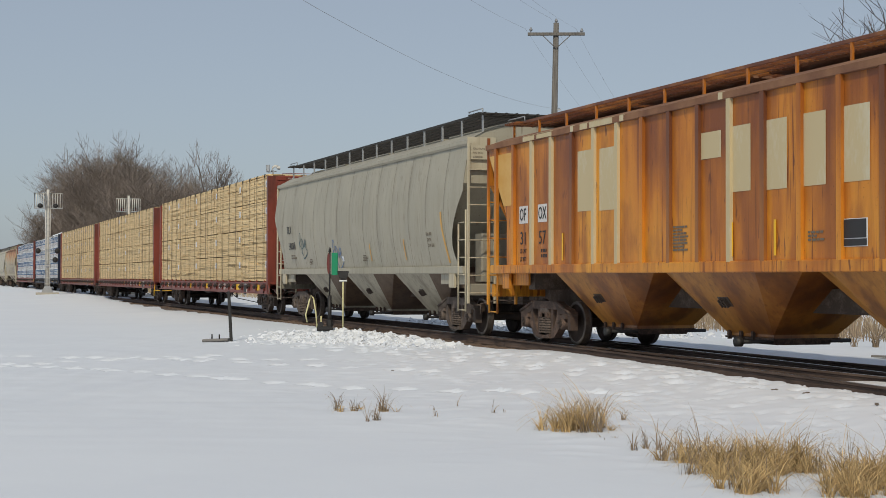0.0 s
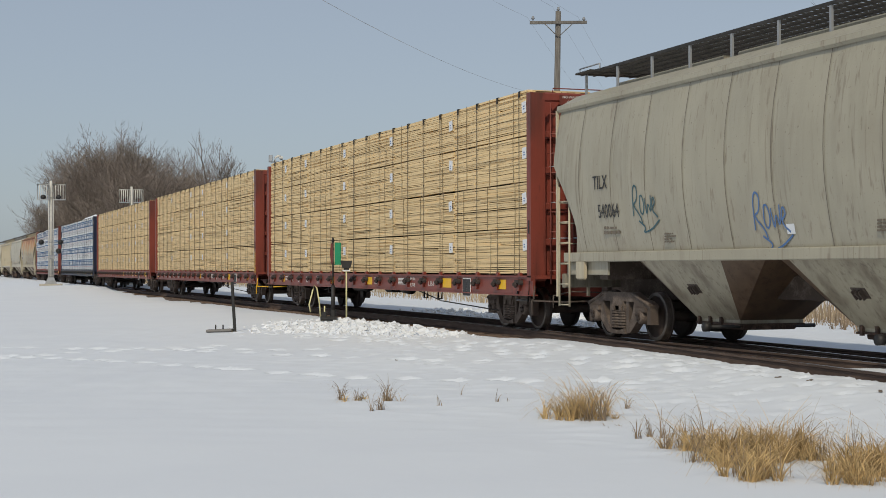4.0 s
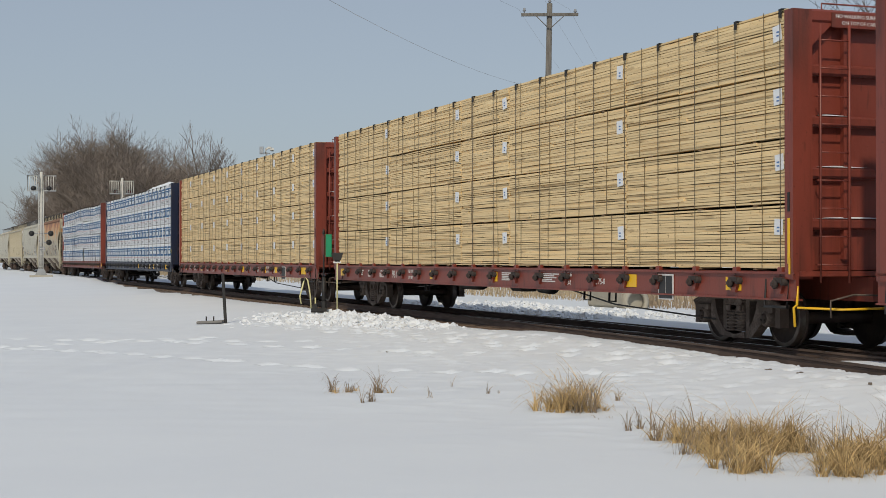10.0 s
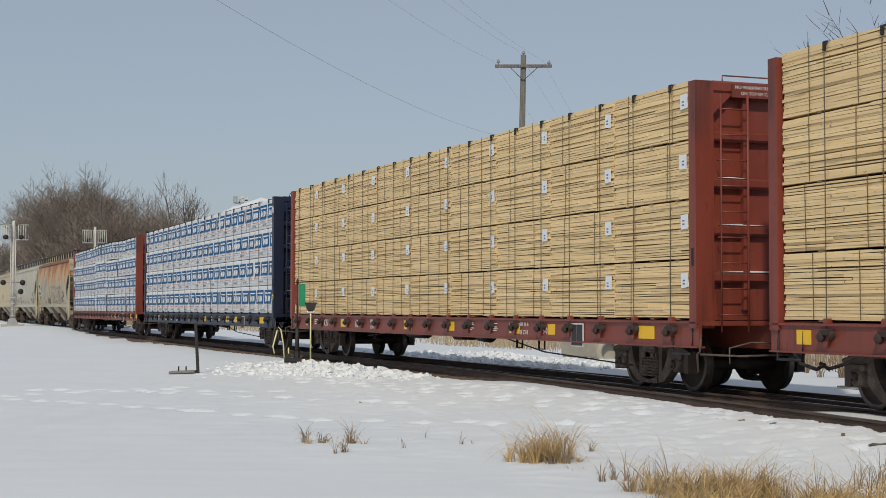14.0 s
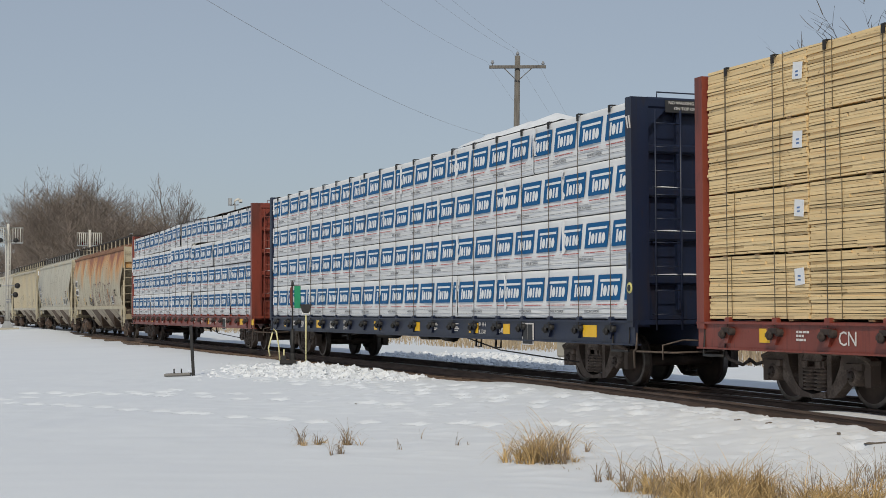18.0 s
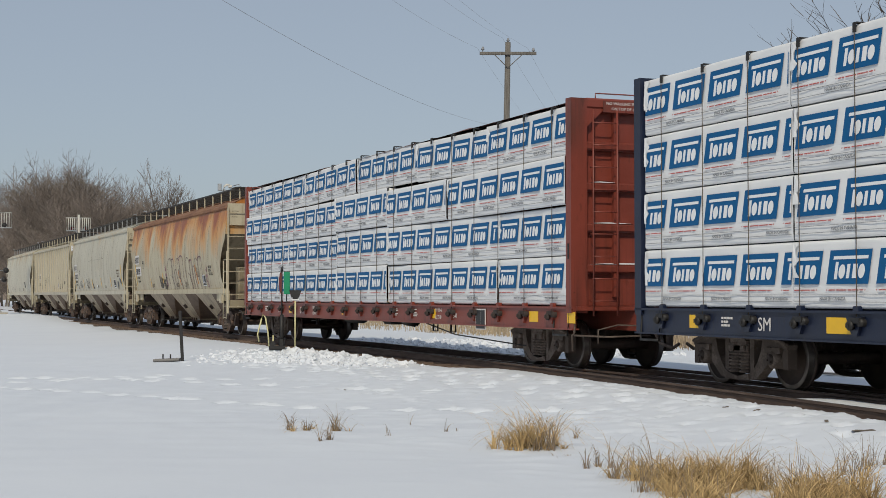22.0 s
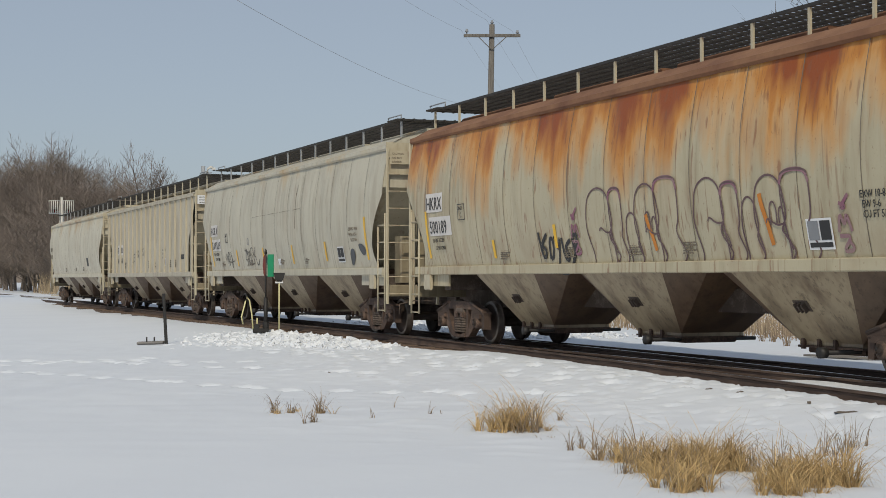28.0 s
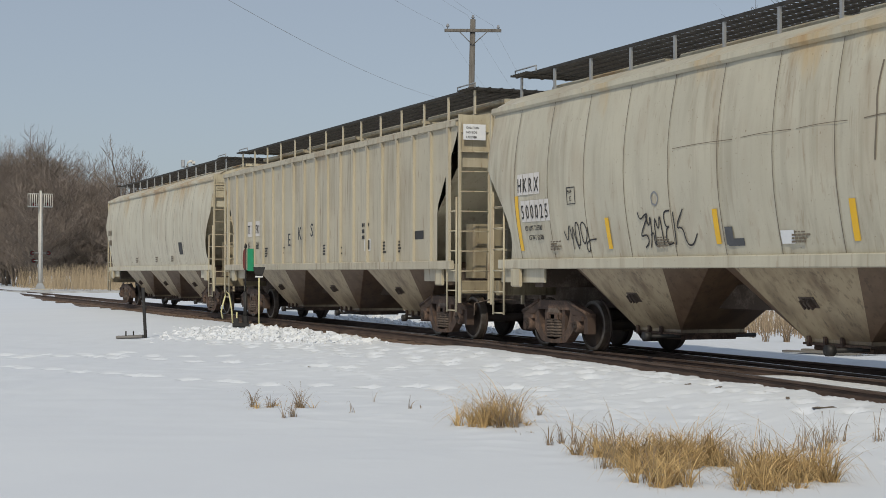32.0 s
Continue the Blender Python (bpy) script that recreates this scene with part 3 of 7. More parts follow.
def bulkhead(car, paint, m):
    """End frame: ribbed end sheet, two flanged corner posts, top beam."""
    zc, hz = (1.0 + LOAD_TOP) / 2, LOAD_TOP - 1.0
    bh = part("bulkhead", Shape().box((0.02, 0, (DECK + LOAD_TOP) / 2), (0.05, 2.66, LOAD_TOP - DECK)), paint, car, at=m)
    key = paint.name
    if key not in BULK:
        plan = [(0, -1.51), (0.20, -1.51), (0.20, -1.20), (0.15, -1.20), (0.15, -1.45), (0.05, -1.45), (0.05, -1.30), (0, -1.30)]
        post = Shape().add([(x, y, z) for z in (1.0, LOAD_TOP) for x, y in plan], [[i, (i + 1) % 8, (i + 1) % 8 + 8, i + 8] for i in range(8)] + [list(range(7, -1, -1)), list(range(8, 16))])
        slot = Shape().box((0.10, -1.512, 2.05), (0.05, 0.012, 0.26))
        beam = Shape().box((0.11, 0, LOAD_TOP - 0.08), (0.18, 2.40, 0.18), chamfer=0.03)
        for q in (-1, 1):
            beam.add([(x, q * y, z) for x in (0.06, 0.17) for y, z in ((1.20, LOAD_TOP - 0.17), (1.20, LOAD_TOP - 0.50), (0.85, LOAD_TOP - 0.17))], [[0, 1, 2], [3, 5, 4], [0, 3, 4, 1], [1, 4, 5, 2], [0, 2, 5, 3]])
        rib = Shape().box((0.10, 0, 0), (0.13, 2.36, 0.15), chamfer=0.03)
        upright = Shape().box((0.075, 0, (DECK + LOAD_TOP) / 2), (0.12, 0.07, LOAD_TOP - DECK - 0.3))
        BULK[key] = (post.mesh("corner_post", paint), beam.mesh("top_beam", paint), rib.mesh("rib", paint), upright.mesh("upright", paint), slot.mesh("post_slot", BLACK))
    post, beam, rib, upright, slot = BULK[key]
    part("corner_post", post, paint, bh)
    part("corner_post", post, paint, bh, at=Matrix.Diagonal((1, -1, 1, 1)))
    part("post_slot", slot, BLACK, bh)
    part("top_beam", beam, paint, bh)
    for z in (1.75, 2.45, 3.15, 3.85):
        part("rib", rib, paint, bh, at=pose(0, 0, z))
    if m.translation.x > 0:
        for z, w in ((1.75, 1.3), (2.45, 0.8), (3.15, 0.5)):
            ledge = Shape().grid([[(0.05 + 0.11 * u, -1.1 + w * f, z + 0.078 + 0.028 * math.sin(math.pi * f) * (1 - u * u)) for u in (0.0, 0.5, 1.0)] for f in (0, 0.2, 0.45, 0.7, 1.0)])
            part("snow_ledge", ledge, SNOW_LUMP, bh, "thin snow lying on the rib")
    for y in (-0.62, 0.62):
        part("upright", upright, paint, bh, at=pose(0, y, 0))
    return bh


BULK = {}


def make_end_ladder():
    b = Shape()
    b.tube([(0.27, -0.66, 0.95), (0.27, -0.66, LOAD_TOP - 0.2)], 0.022)
    b.tube([(0.27, -1.12, 0.95), (0.27, -1.12, LOAD_TOP - 0.2)], 0.016)
    for i in range(9):
        z = 1.2 + 0.38 * i
        b.tube([(0.27, -1.14, z), (0.27, -0.64, z)], 0.012)
        if i % 3 == 0:
            b.tube([(0.20, -1.14, z), (0.27, -1.14, z)], 0.012)
    b.tube([(0.12, -1.0, LOAD_TOP + 0.01), (0.12, -1.0, LOAD_TOP + 0.10), (0.12, 0.1, LOAD_TOP + 0.10), (0.12, 0.1, LOAD_TOP + 0.01)], 0.012)
    return b.mesh("ladder", RED)


def make_side_step():
    b = Shape()
    b.tube([(-0.28, -1.47, 1.0), (-0.28, -1.50, 0.62), (0.28, -1.50, 0.62), (0.28, -1.47, 1.0)], 0.018)
    b.tube([(-0.28, -1.50, 0.62), (0.28, -1.50, 0.62)], 0.022)
    return b.mesh("step", BLACK)


def make_brake_rig():
    b = Shape()
    # brake rod below the sill with hangers, tank and valve
    b.tube([(-4.9, -1.25, 0.62), (-1.0, -1.2, 0.86), (2.2, -1.15, 0.86), (5.6, -1.3, 0.50), (8.6, -1.1, 0.36)], 0.014)
    for x in (-4.2, 4.4, 5.4):
        b.tube([(x, -1.3, 1.0), (x, -1.32, 0.55), (x + 0.25, -1.32, 0.55), (x + 0.25, -1.3, 1.0)], 0.022)
    b.lathe([(-0.65, 0.0), (-0.62, 0.17), (-0.5, 0.21), (0.5, 0.21), (0.62, 0.17), (0.65, 0.0)], (-2.6, -0.75, 0.80), axis="x", sides=14)
    b.box((0.2, -0.7, 0.76), (0.55, 0.4, 0.3), chamfer=0.06)
    b.lathe([(-0.3, 0.0), (-0.28, 0.14), (0.25, 0.16), (0.3, 0.0)], (1.6, -0.8, 0.74), axis="x", sides=12)
    b.box((3.2, -0.6, 0.82), (0.5, 0.3, 0.18))
    return b.mesh("brake_rigging", BLACK)


WINCH, END_LADDER, SIDE_STEP, BRAKE_RIG = make_winch(), make_end_ladder(), make_side_step(), make_brake_rig()


def repaint(me, paint):
    c = me.copy()
    c.materials[0] = paint
    return c


def bars(parent, x, z, w, h, lines, material, y, name="stencil"):
    """Lines of writing too small to read, as plain bars."""
    s = Shape()
    for i in range(lines):
        k = w * (0.7 + 0.3 * ((i * 37 + int(abs(x) * 10)) % 5) / 4)
        u = 0.0
        for j in range(6):
            step = k * (0.18, 0.30, 0.13, 0.24, 0.20, 0.16)[(i * 2 + j + int(abs(x) * 7)) % 6]
            if u + step > k * 1.02:
                break
            s.box((x + u + step / 2, y, z - i * h * 1.7), (step, 0.006, h))
            u += step + max(0.02, h * 0.6)
    return tagged(part(name, s, material, parent), kind="stuff")


def centrebeam(paint, label, offset, marks, white=LETTER_WHITE, yellow=(), panel_x=7.75, text=((0.9, 0.55), (2.9, 0.75))):
    car = thing("centrebeam_flatcar", label, "freight car", group="centrebeam cars of the train")
    CARS.append((car, offset))
    is_red = paint is RED
    b = Shape()
    b.box((0, 0, 0.86), (22.9, 0.62, 0.34))
    b.box((0, 0, 1.075), (22.8, 2.86, 0.07))
    for x in [-9.2 + 2.3 * i for i in range(9)]:
        b.box((x, 0, 0.95), (0.14, 2.7, 0.20))
    part("frame", b, paint, car)
    for s in (-1, 1):
        b = Shape()
        ring = [(1.475, 0.735), (1.475, 1.07), (1.51, 1.07), (1.51, 1.10), (1.37, 1.10), (1.37, 1.07), (1.425, 1.07), (1.425, 0.735), (1.37, 0.735), (1.37, 0.71), (1.51, 0.71), (1.51, 0.735)]
        b.add([(x, s * y, z) for x in (-11.36, 11.36) for y, z in ring], [[i, (i + 1) % 12, (i + 1) % 12 + 12, i + 12] for i in range(12)] + [list(range(12)), list(range(23, 11, -1))])
        part("side_sill", b, paint, car)
    b = Shape()
    b.box((0, 0, (DECK + LOAD_TOP) / 2), (22.2, 0.10, LOAD_TOP - DECK - 0.2))
    b.box((0, 0, LOAD_TOP - 0.14), (22.2, 0.30, 0.16), chamfer=0.03)
    part("centre_beam", b, paint, car)
    lad = END_LADDER if is_red else repaint(END_LADDER, paint)
    for s in (-1, 1):
        bh = bulkhead(car, paint, pose(s * (HALF_LOAD + 0.02), 0, 0, 0, 0, 0 if s > 0 else 180))
        part("ladder", lad, paint, bh)
        part("coupler", COUPLER, TRUCK, car, at=pose(s * 11.5, 0, 0, 0, 0, 0 if s > 0 else 180))
        for q in (-1, 1):
            part("step", SIDE_STEP, BLACK, car, at=pose(s * 10.9, 0, 0, 0, 0, 0 if q < 0 else 180))
    hose = Shape().tube([(11.34, -1.44, 0.95), (11.36, -1.46, 0.66), (11.30, -1.47, 0.62), (11.34, -1.48, 0.36)], 0.02).tube([(11.36, -1.46, 0.62), (11.75, -1.0, 0.60), (11.9, -0.3, 0.62)], 0.018)
    part("cut_lever", hose, YELLOW if "bare lumber bundles" in label else TRUCK, car)
    wn = WINCH
    if not is_red:
        wn = repaint(WINCH, paint)
        wn.materials[-1] = BLACK
    for x in winch_x(car):
        part("winch", wn, paint, car, at=pose(x, -1.475, 0.93))
    part("brake_rigging", BRAKE_RIG, BLACK, car)
    for x, w in yellow:
        part("reflector", Shape().box((x, -1.48, 0.92), (w, 0.008, 0.19 + 0.12 * max(0, w - 0.4))), YELLOW, car)
    for x, t, size, z in marks:
        letters(t, size, white, car, x, -1.482, z)
    p = Shape().box((panel_x, -1.49, 0.84), (0.48, 0.012, 0.40))
    pl = part("stencil_panel", p, LETTER_WHITE, car)
    for dx in (-0.11, 0.11):
        part("panel_field", Shape().box((panel_x + dx, -1.499, 0.87), (0.20, 0.008, 0.29)), PRINT_BLACK, pl)
    part("panel_field", Shape().box((panel_x, -1.499, 0.685), (0.42, 0.008, 0.05)), PRINT_BLACK, pl)
    for x, w in text:
        bars(car, x, 1.0, w, 0.020, 5, white, -1.482)
    bars(car, -8.9, 0.98, 0.3, 0.03, 3, white, -1.482)
    add_trucks(car, 9.12)
    return car


def tie_cables(car, tops, cols):
    """Steel cables from the top of the load down to the winches, with corner guards."""
    for x in winch_x(car):
        h = tops(x)
        s = Shape()
        s.tube([(x, -0.25, h + 0.0), (x, -1.40, h - 0.002), (x, -1.485, h - 0.07), (x + 0.01, -1.49, DECK), (x, -1.50, 0.98)], 0.0065, sides=5)
        cb = part("tie_down_cable", s, CABLE, car)
        g = Shape()
        g.prism([(x - 0.03, h - 0.012), (x + 0.03, h - 0.012), (x + 0.03, h + 0.008), (x - 0.03, h + 0.008)], -1.47, -1.3)
        g.box((x, -1.480, h - 0.06), (0.055, 0.02, 0.12))
        part("corner_guard", g, BLACK, cb)


def boards_meshes(length, height, seed):
    """Pieces of a strapped bundle: dark core, each board seen on the side, board ends, top course."""
    r = random.Random(seed)
    n = round((height - 0.025) / 0.0405)
    t = (height - 0.025) / n
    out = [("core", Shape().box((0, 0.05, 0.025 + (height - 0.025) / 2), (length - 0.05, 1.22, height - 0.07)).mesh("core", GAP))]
    for k in range(n):
        cut = [-length / 2 + 0.012]
        if r.random() < 0.5:
            cut.append(r.uniform(-length * 0.38, length * 0.38))
        cut.append(length / 2 - 0.012)
        for a, b in zip(cut, cut[1:]):
            d = r.uniform(-0.010, 0.018)
            a2, b2 = a + r.uniform(-0.015, 0.015), b + r.uniform(-0.02, 0.02)
            zz = 0.025 + t * (k + 0.5)
            gap = r.choice((0.004, 0.002, 0.001, 0.006, 0.002, 0.016, 0.003))
            y0, y1 = -0.655 + d, -0.50
            h0 = t / 2 - gap / 2
            # boards are bowed and waney, so the gaps open and close along them
            stations = max(3, round((b2 - a2) / 0.55))
            bow, ph, phb = r.uniform(-0.005, 0.005), r.uniform(0, 6.3), r.uniform(0, 6.3)
            sh = Shape()
            vs = []
            for i in range(stations + 1):
                f = i / stations
                x = a2 + (b2 - a2) * f
                wave = bow * math.sin(math.pi * f) + 0.0035 * math.sin(ph + 2.3 * x)
                thin = max(0.0, 0.010 * math.sin(phb + 1.7 * x) - 0.005)
                inn = 0.008 * math.sin(phb + 1.1 * x)
                vs += [(x, y0 + inn, zz - h0 + wave), (x, y0 + inn, zz + h0 + wave - thin), (x, y1, zz + h0 + wave - thin), (x, y1, zz - h0 + wave)]
            fs = [[4 * i + j, 4 * i + 4 + j, 4 * i + 4 + (j + 1) % 4, 4 * i + (j + 1) % 4] for i in range(stations) for j in range(4)]
            m_ = 4 * stations
            out.append(("board", sh.add(vs, fs + [[3, 2, 1, 0], [m_, m_ + 1, m_ + 2, m_ + 3]]).mesh("board", LUMBER)))
    for e in (-1, 1):
        rows = []
        for j in range(10):
            y, x = -0.63 + 0.138 * j, e * (length / 2 - 0.03 + r.uniform(-0.010, 0.015))
            for yy, dx in ((y, -0.03 * e), (y + 0.006, 0.0), (y + 0.126, 0.0), (y + 0.132, -0.03 * e)):
                rows.append([(x + dx, yy, 0.03), (x + dx, yy, height - 0.02)])
        out.append(("end_grain", Shape().grid(rows, smooth=False).mesh("end_grain", LUMBER)))
    out.append(("top_course", Shape().box((0, 0.05, height - 0.012), (length - 0.03, 1.24, 0.02)).mesh("top_course", LUMBER)))
    return out


BOARDS = {}


def lumber_bundle(offset, x, z, length, height, seed, wet=False):
    key = (round(length, 2), round(height, 3), seed % 3)
    if key not in BOARDS:
        BOARDS[key] = boards_meshes(length, height, seed)
    b = thing("lumber_bundle", "strapped bundle of pale sawn lumber stacked on a centrebeam car", "lumber", group="lumber bundles on the train")
    for nm, me in BOARDS[key]:
        part(nm, me, LUMBER, b)
    r = random.Random(seed)
    for i in range(max(2, round(length / 1.3))):
        xx = -length / 2 + length * (i + 0.5) / max(2, round(length / 1.3)) + r.uniform(-0.12, 0.12)
        part("strap", Shape().box((xx, -0.668, height / 2 + 0.02), (0.012, 0.006, height - 0.02), ry=r.uniform(-1.6, 1.6)), STRAP, b)
    for xx in (-length * 0.32, 0.02, length * 0.33):
        part("dunnage", Shape().box((xx, -0.02, 0.011), (0.09, 1.28, 0.021)), DUNNAGE, b)
    tag = part("paper_tag", Shape().box((length / 2 - 0.16 - 0.05 * r.random(), -0.672, height * 0.64 + 0.03 * r.random()), (0.21, 0.006, 0.22), ry=r.uniform(-9, 9)), CARD, b)
    for k in range(2):
        part("tag_print", Shape().box((length / 2 - 0.19, -0.677, height * 0.66 - 0.05 * k), (0.06, 0.004, 0.02)), CARD_INK, tag)
    RIDERS.append((b, offset, pose(x, -0.79, z)))
    return b


def lumber_load(offset, divisions, seed, top):
    """Four tiers of bundles on the near side and plain ones on the far side."""
    tiers = 4
    h = (top - DECK) / tiers
    k = seed
    for a, c in zip(divisions, divisions[1:]):
        for t in range(tiers):
            k += 1
            lumber_bundle(offset, -(a + c) / 2, DECK + t * h, abs(a - c) - 0.015, h, k)
    b = Shape().box((0, 0.80, DECK + 2 * h), (22.1, 1.3, 4 * h - 0.03), chamfer=0.02)
    far = single("lumber_stack", b, LUMBER, "pale sawn lumber stacked on the far side of a centrebeam car", "lumber", group="far lumber stacks")
    RIDERS.append((far, offset, pose(0, 0, 0)))


def wrap_mesh(length, height, seed):
    """A bundle in printed plastic wrap: soft wrinkled sides, folded ends."""
    r = random.Random(seed)
    s = Shape()
    nx, nz = max(6, round(length / 0.22)), 7
    ph = [r.uniform(0, 6.3) for _ in range(6)]

    def dent(x, z):
        e = 1 - min(1, (length / 2 - abs(x)) / 0.35)
        w = 0.010 * math.sin(4.1 * x + ph[0] + 2 * z) + 0.008 * math.sin(9.3 * x - 5 * z + ph[1]) + 0.006 * math.sin(15 * z + 6 * x + ph[2])
        return w * (1 - e) + e * 0.004 * math.sin(22 * z + ph[3] + 9 * x)

    rows = []
    for i in range(nx + 1):
        x = -length / 2 + length * i / nx
        row = [(x, 0.62, height - 0.006), (x, -0.60, height - 0.004)]
        for z in [height - 0.016, height - 0.04] + [height - 0.06 - (height - 0.12) * j / nz for j in range(nz + 1)] + [0.04, 0.012]:
            edge = 0.012 if z < 0.02 or z > height - 0.02 else 0.0
            row.append((x, -0.655 + edge + 0.55 * dent(x, z), z))
        row.append((x, -0.60, 0.006))
        rows.append(row)
    s.grid(rows)
    for e in (-1, 1):
        s.box((e * (length / 2 - 0.012), 0.0, height / 2), (0.02, 1.22, height - 0.05))
    return s.mesh("wrap", WRAP)


def logo_shapes(length, height, seed):
    """Printed marks: blue slanted fields with a white bar and white blocks, red and grey lines below."""
    r = random.Random(seed)
    s = Shape()
    w, h = 0.82, 0.42
    x = -length / 2 + r.uniform(-0.3, 0.15)
    base = height * 0.36

    def slab(x0, x1, z0, z1, m, d, slant=0.22):
        x0c, x1c = max(x0, -length / 2 + 0.03), min(x1, length / 2 - 0.03)
        if x1c - x0c < 0.015:
            return
        vs = []
        for yy in (-0.674 - d, -0.672 - d + 0.006):
            for a, z in ((x0c, z0), (x1c, z0), (x1c, z1), (x0c, z1)):
                q = min(max(a + slant * (z - base), -length / 2 + 0.02), length / 2 - 0.02)
                vs.append((q, yy, z))
        s.add(vs, [[0, 1, 2, 3], [7, 6, 5, 4], [0, 4, 5, 1], [1, 5, 6, 2], [2, 6, 7, 3], [3, 7, 4, 0]], m)

    def disc(cx, cz, rx, rz, m=1):
        """Oval spot, leaning with the field."""
        if abs(cx) > length / 2 - rx - 0.05:
            return
        ring = [(cx + 0.22 * (cz - base + rz * math.sin(a)) + rx * math.cos(a), -0.679, cz + rz * math.sin(a)) for a in [6.2832 * i / 12 for i in range(12)]]
        s.add(ring, [list(range(12))], m)

    while x < length / 2:
        slab(x, x + w, base, base + h, 0, 0.0)
        slab(x + 0.09, x + w - 0.05, base + 0.305, base + 0.345, 1, 0.004)
        slab(x + 0.145, x + 0.20, base + 0.06, base + 0.275, 1, 0.004)
        slab(x + 0.385, x + 0.44, base + 0.07, base + 0.245, 1, 0.004)
        slab(x + 0.50, x + 0.585, base + 0.07, base + 0.245, 1, 0.004)
        disc(x + 0.29, base + 0.155, 0.066, 0.09)
        disc(x + 0.675, base + 0.155, 0.066, 0.09)
        disc(x + 0.03, base - 0.072, 0.010, 0.010, 2)
        disc(x + w - 0.03, base - 0.072, 0.010, 0.010, 2)
        for k in range(9):
            slab(x + 0.06 + 0.077 * k, x + 0.06 + 0.077 * k + 0.062 - 0.02 * (k % 3 == 1), base - 0.080, base - 0.066, 2, 0.0)
        x += w + 0.16
    slab(-length / 2, length / 2, 0.090, 0.096, 3, 0.0, 0)
    slab(-length / 2, length / 2, 0.178, 0.184, 3, 0.0, 0)
    return s.mesh("print", PRINT_BLUE, PRINT_WHITE, PRINT_RED, PRINT_GREY)


WRAPS, PRINTS = {}, {}


def wrapped_bundle(offset, x, z, length, height, seed, lean=0.0, loose=0.0, tip=0.0):
    key = (round(length, 1), round(height, 2), seed % 2)
    if key not in WRAPS:
        WRAPS[key] = wrap_mesh(length, height, seed)
    b = thing("wrapped_lumber_bundle", "lumber bundle in white plastic wrap printed with blue fields", "lumber",
              group="wrapped bundles on the train")
    part("wrap", WRAPS[key], WRAP, b)
    kp = (round(length, 1), round(height, 2), seed % 3)
    if kp not in PRINTS:
        PRINTS[kp] = logo_shapes(length, height, seed)
    part("print", PRINTS[kp], PRINT_BLUE, b, "blue printed fields with white blocks")
    r = random.Random(seed)
    q = -length / 2 + 0.55 + r.random() * 0.3
    while q < length / 2 - 0.6:
        letters("MADE IN CANADA", 0.062, PRINT_GREY, b, q, -0.675, 0.112)
        q += 1.35
    # crumpled fold of wrap where the next bundle begins
    fold = Shape()
    fx = -length / 2 + 0.02
    fold.grid([[(fx + 0.012 * math.sin(7 * k + seed) + (0.02 + 0.055 * (0.5 + 0.5 * math.sin(2.1 * k + seed * 1.7))) * w, -0.672 - 0.016 * abs(math.sin(3.3 * k + seed + w)), height * (0.97 - 0.085 * k)) for w in (0, 1, 2)] for k in range(5 + seed % 6)], smooth=False)
    part("fold", fold, WRAP, b, "crumpled fold of white wrap")
    RIDERS.append((b, offset, pose(x, -0.79 + lean, z, 0, tip + loose * r.uniform(-0.12, 0.12), loose * r.uniform(-0.7, 0.7))))
    return b


def wrapped_load(offset, tiers, seed, top, loose=0.0):
    k = seed
    h = (top - DECK) / 4
    for t, div in enumerate(tiers):
        for a, c in zip(div, div[1:]):
            k += 1
            # the loose load has a taller stack in its middle, and the top tier bends over it
            x, z, tall, tip = -(a + c) / 2, DECK + t * h, h, 0.0
            middle = loose and abs(x) < 1.9
            if middle and t < 3:
                z, tall = z + 0.024 * t, h + 0.024
            elif loose and t == 3:
                near = min(abs(a), abs(c))
                z += 0.072 if middle else 0.008 + max(0, 0.045 - 0.012 * near)
                tip = 0 if middle or near > 5 else math.copysign(math.degrees(0.06 / abs(a - c)), x)
            wrapped_bundle(offset, x, z, abs(a - c) - 0.005, tall - 0.004, k, random.Random(k).uniform(-0.012, 0.012) * (1 + 3 * loose), loose, tip)
    b = Shape().box((0, 0.80, DECK + 2 * h), (22.1, 1.3, 4 * h - 0.05), chamfer=0.02)
    far = single("lumber_stack", b, WRAP, "white wrapped lumber stacked on the far side of a centrebeam car", "lumber", group="far lumber stacks")
    RIDERS.append((far, offset, pose(0, 0, 0)))

# ---------------------------------------------------------------- covered hopper cars
SILL_Z, EAVE_Z, BOARD = 1.48, 4.16, 0.70     # side sill, eaves, and the roof walk over them


def side_y(z, curved):
    """Half width of the body at height z."""
    if not curved:
        return 1.46
    t = (z - SILL_Z) / (EAVE_Z - SILL_Z)
    return 1.36 + 0.20 * math.sin(math.pi * min(max(t * 0.92 + 0.04, 0), 1)) + 0.02 * t


def end_x(z, half, curved):
    """Where the side sheet ends at height z: full length at the eaves, cut back lower down."""
    t = (z - SILL_Z) / (EAVE_Z - SILL_Z)
    if curved:
        if t > 0.62:
            return half
        k = 1 - t / 0.62
        return half - 0.85 * math.sin(min(1, k * 1.25) * math.pi / 2) + 0.22 * max(0, k - 0.75) / 0.25
    return half - 1.0 * min(1, max(0, (0.93 - t) / 0.52))


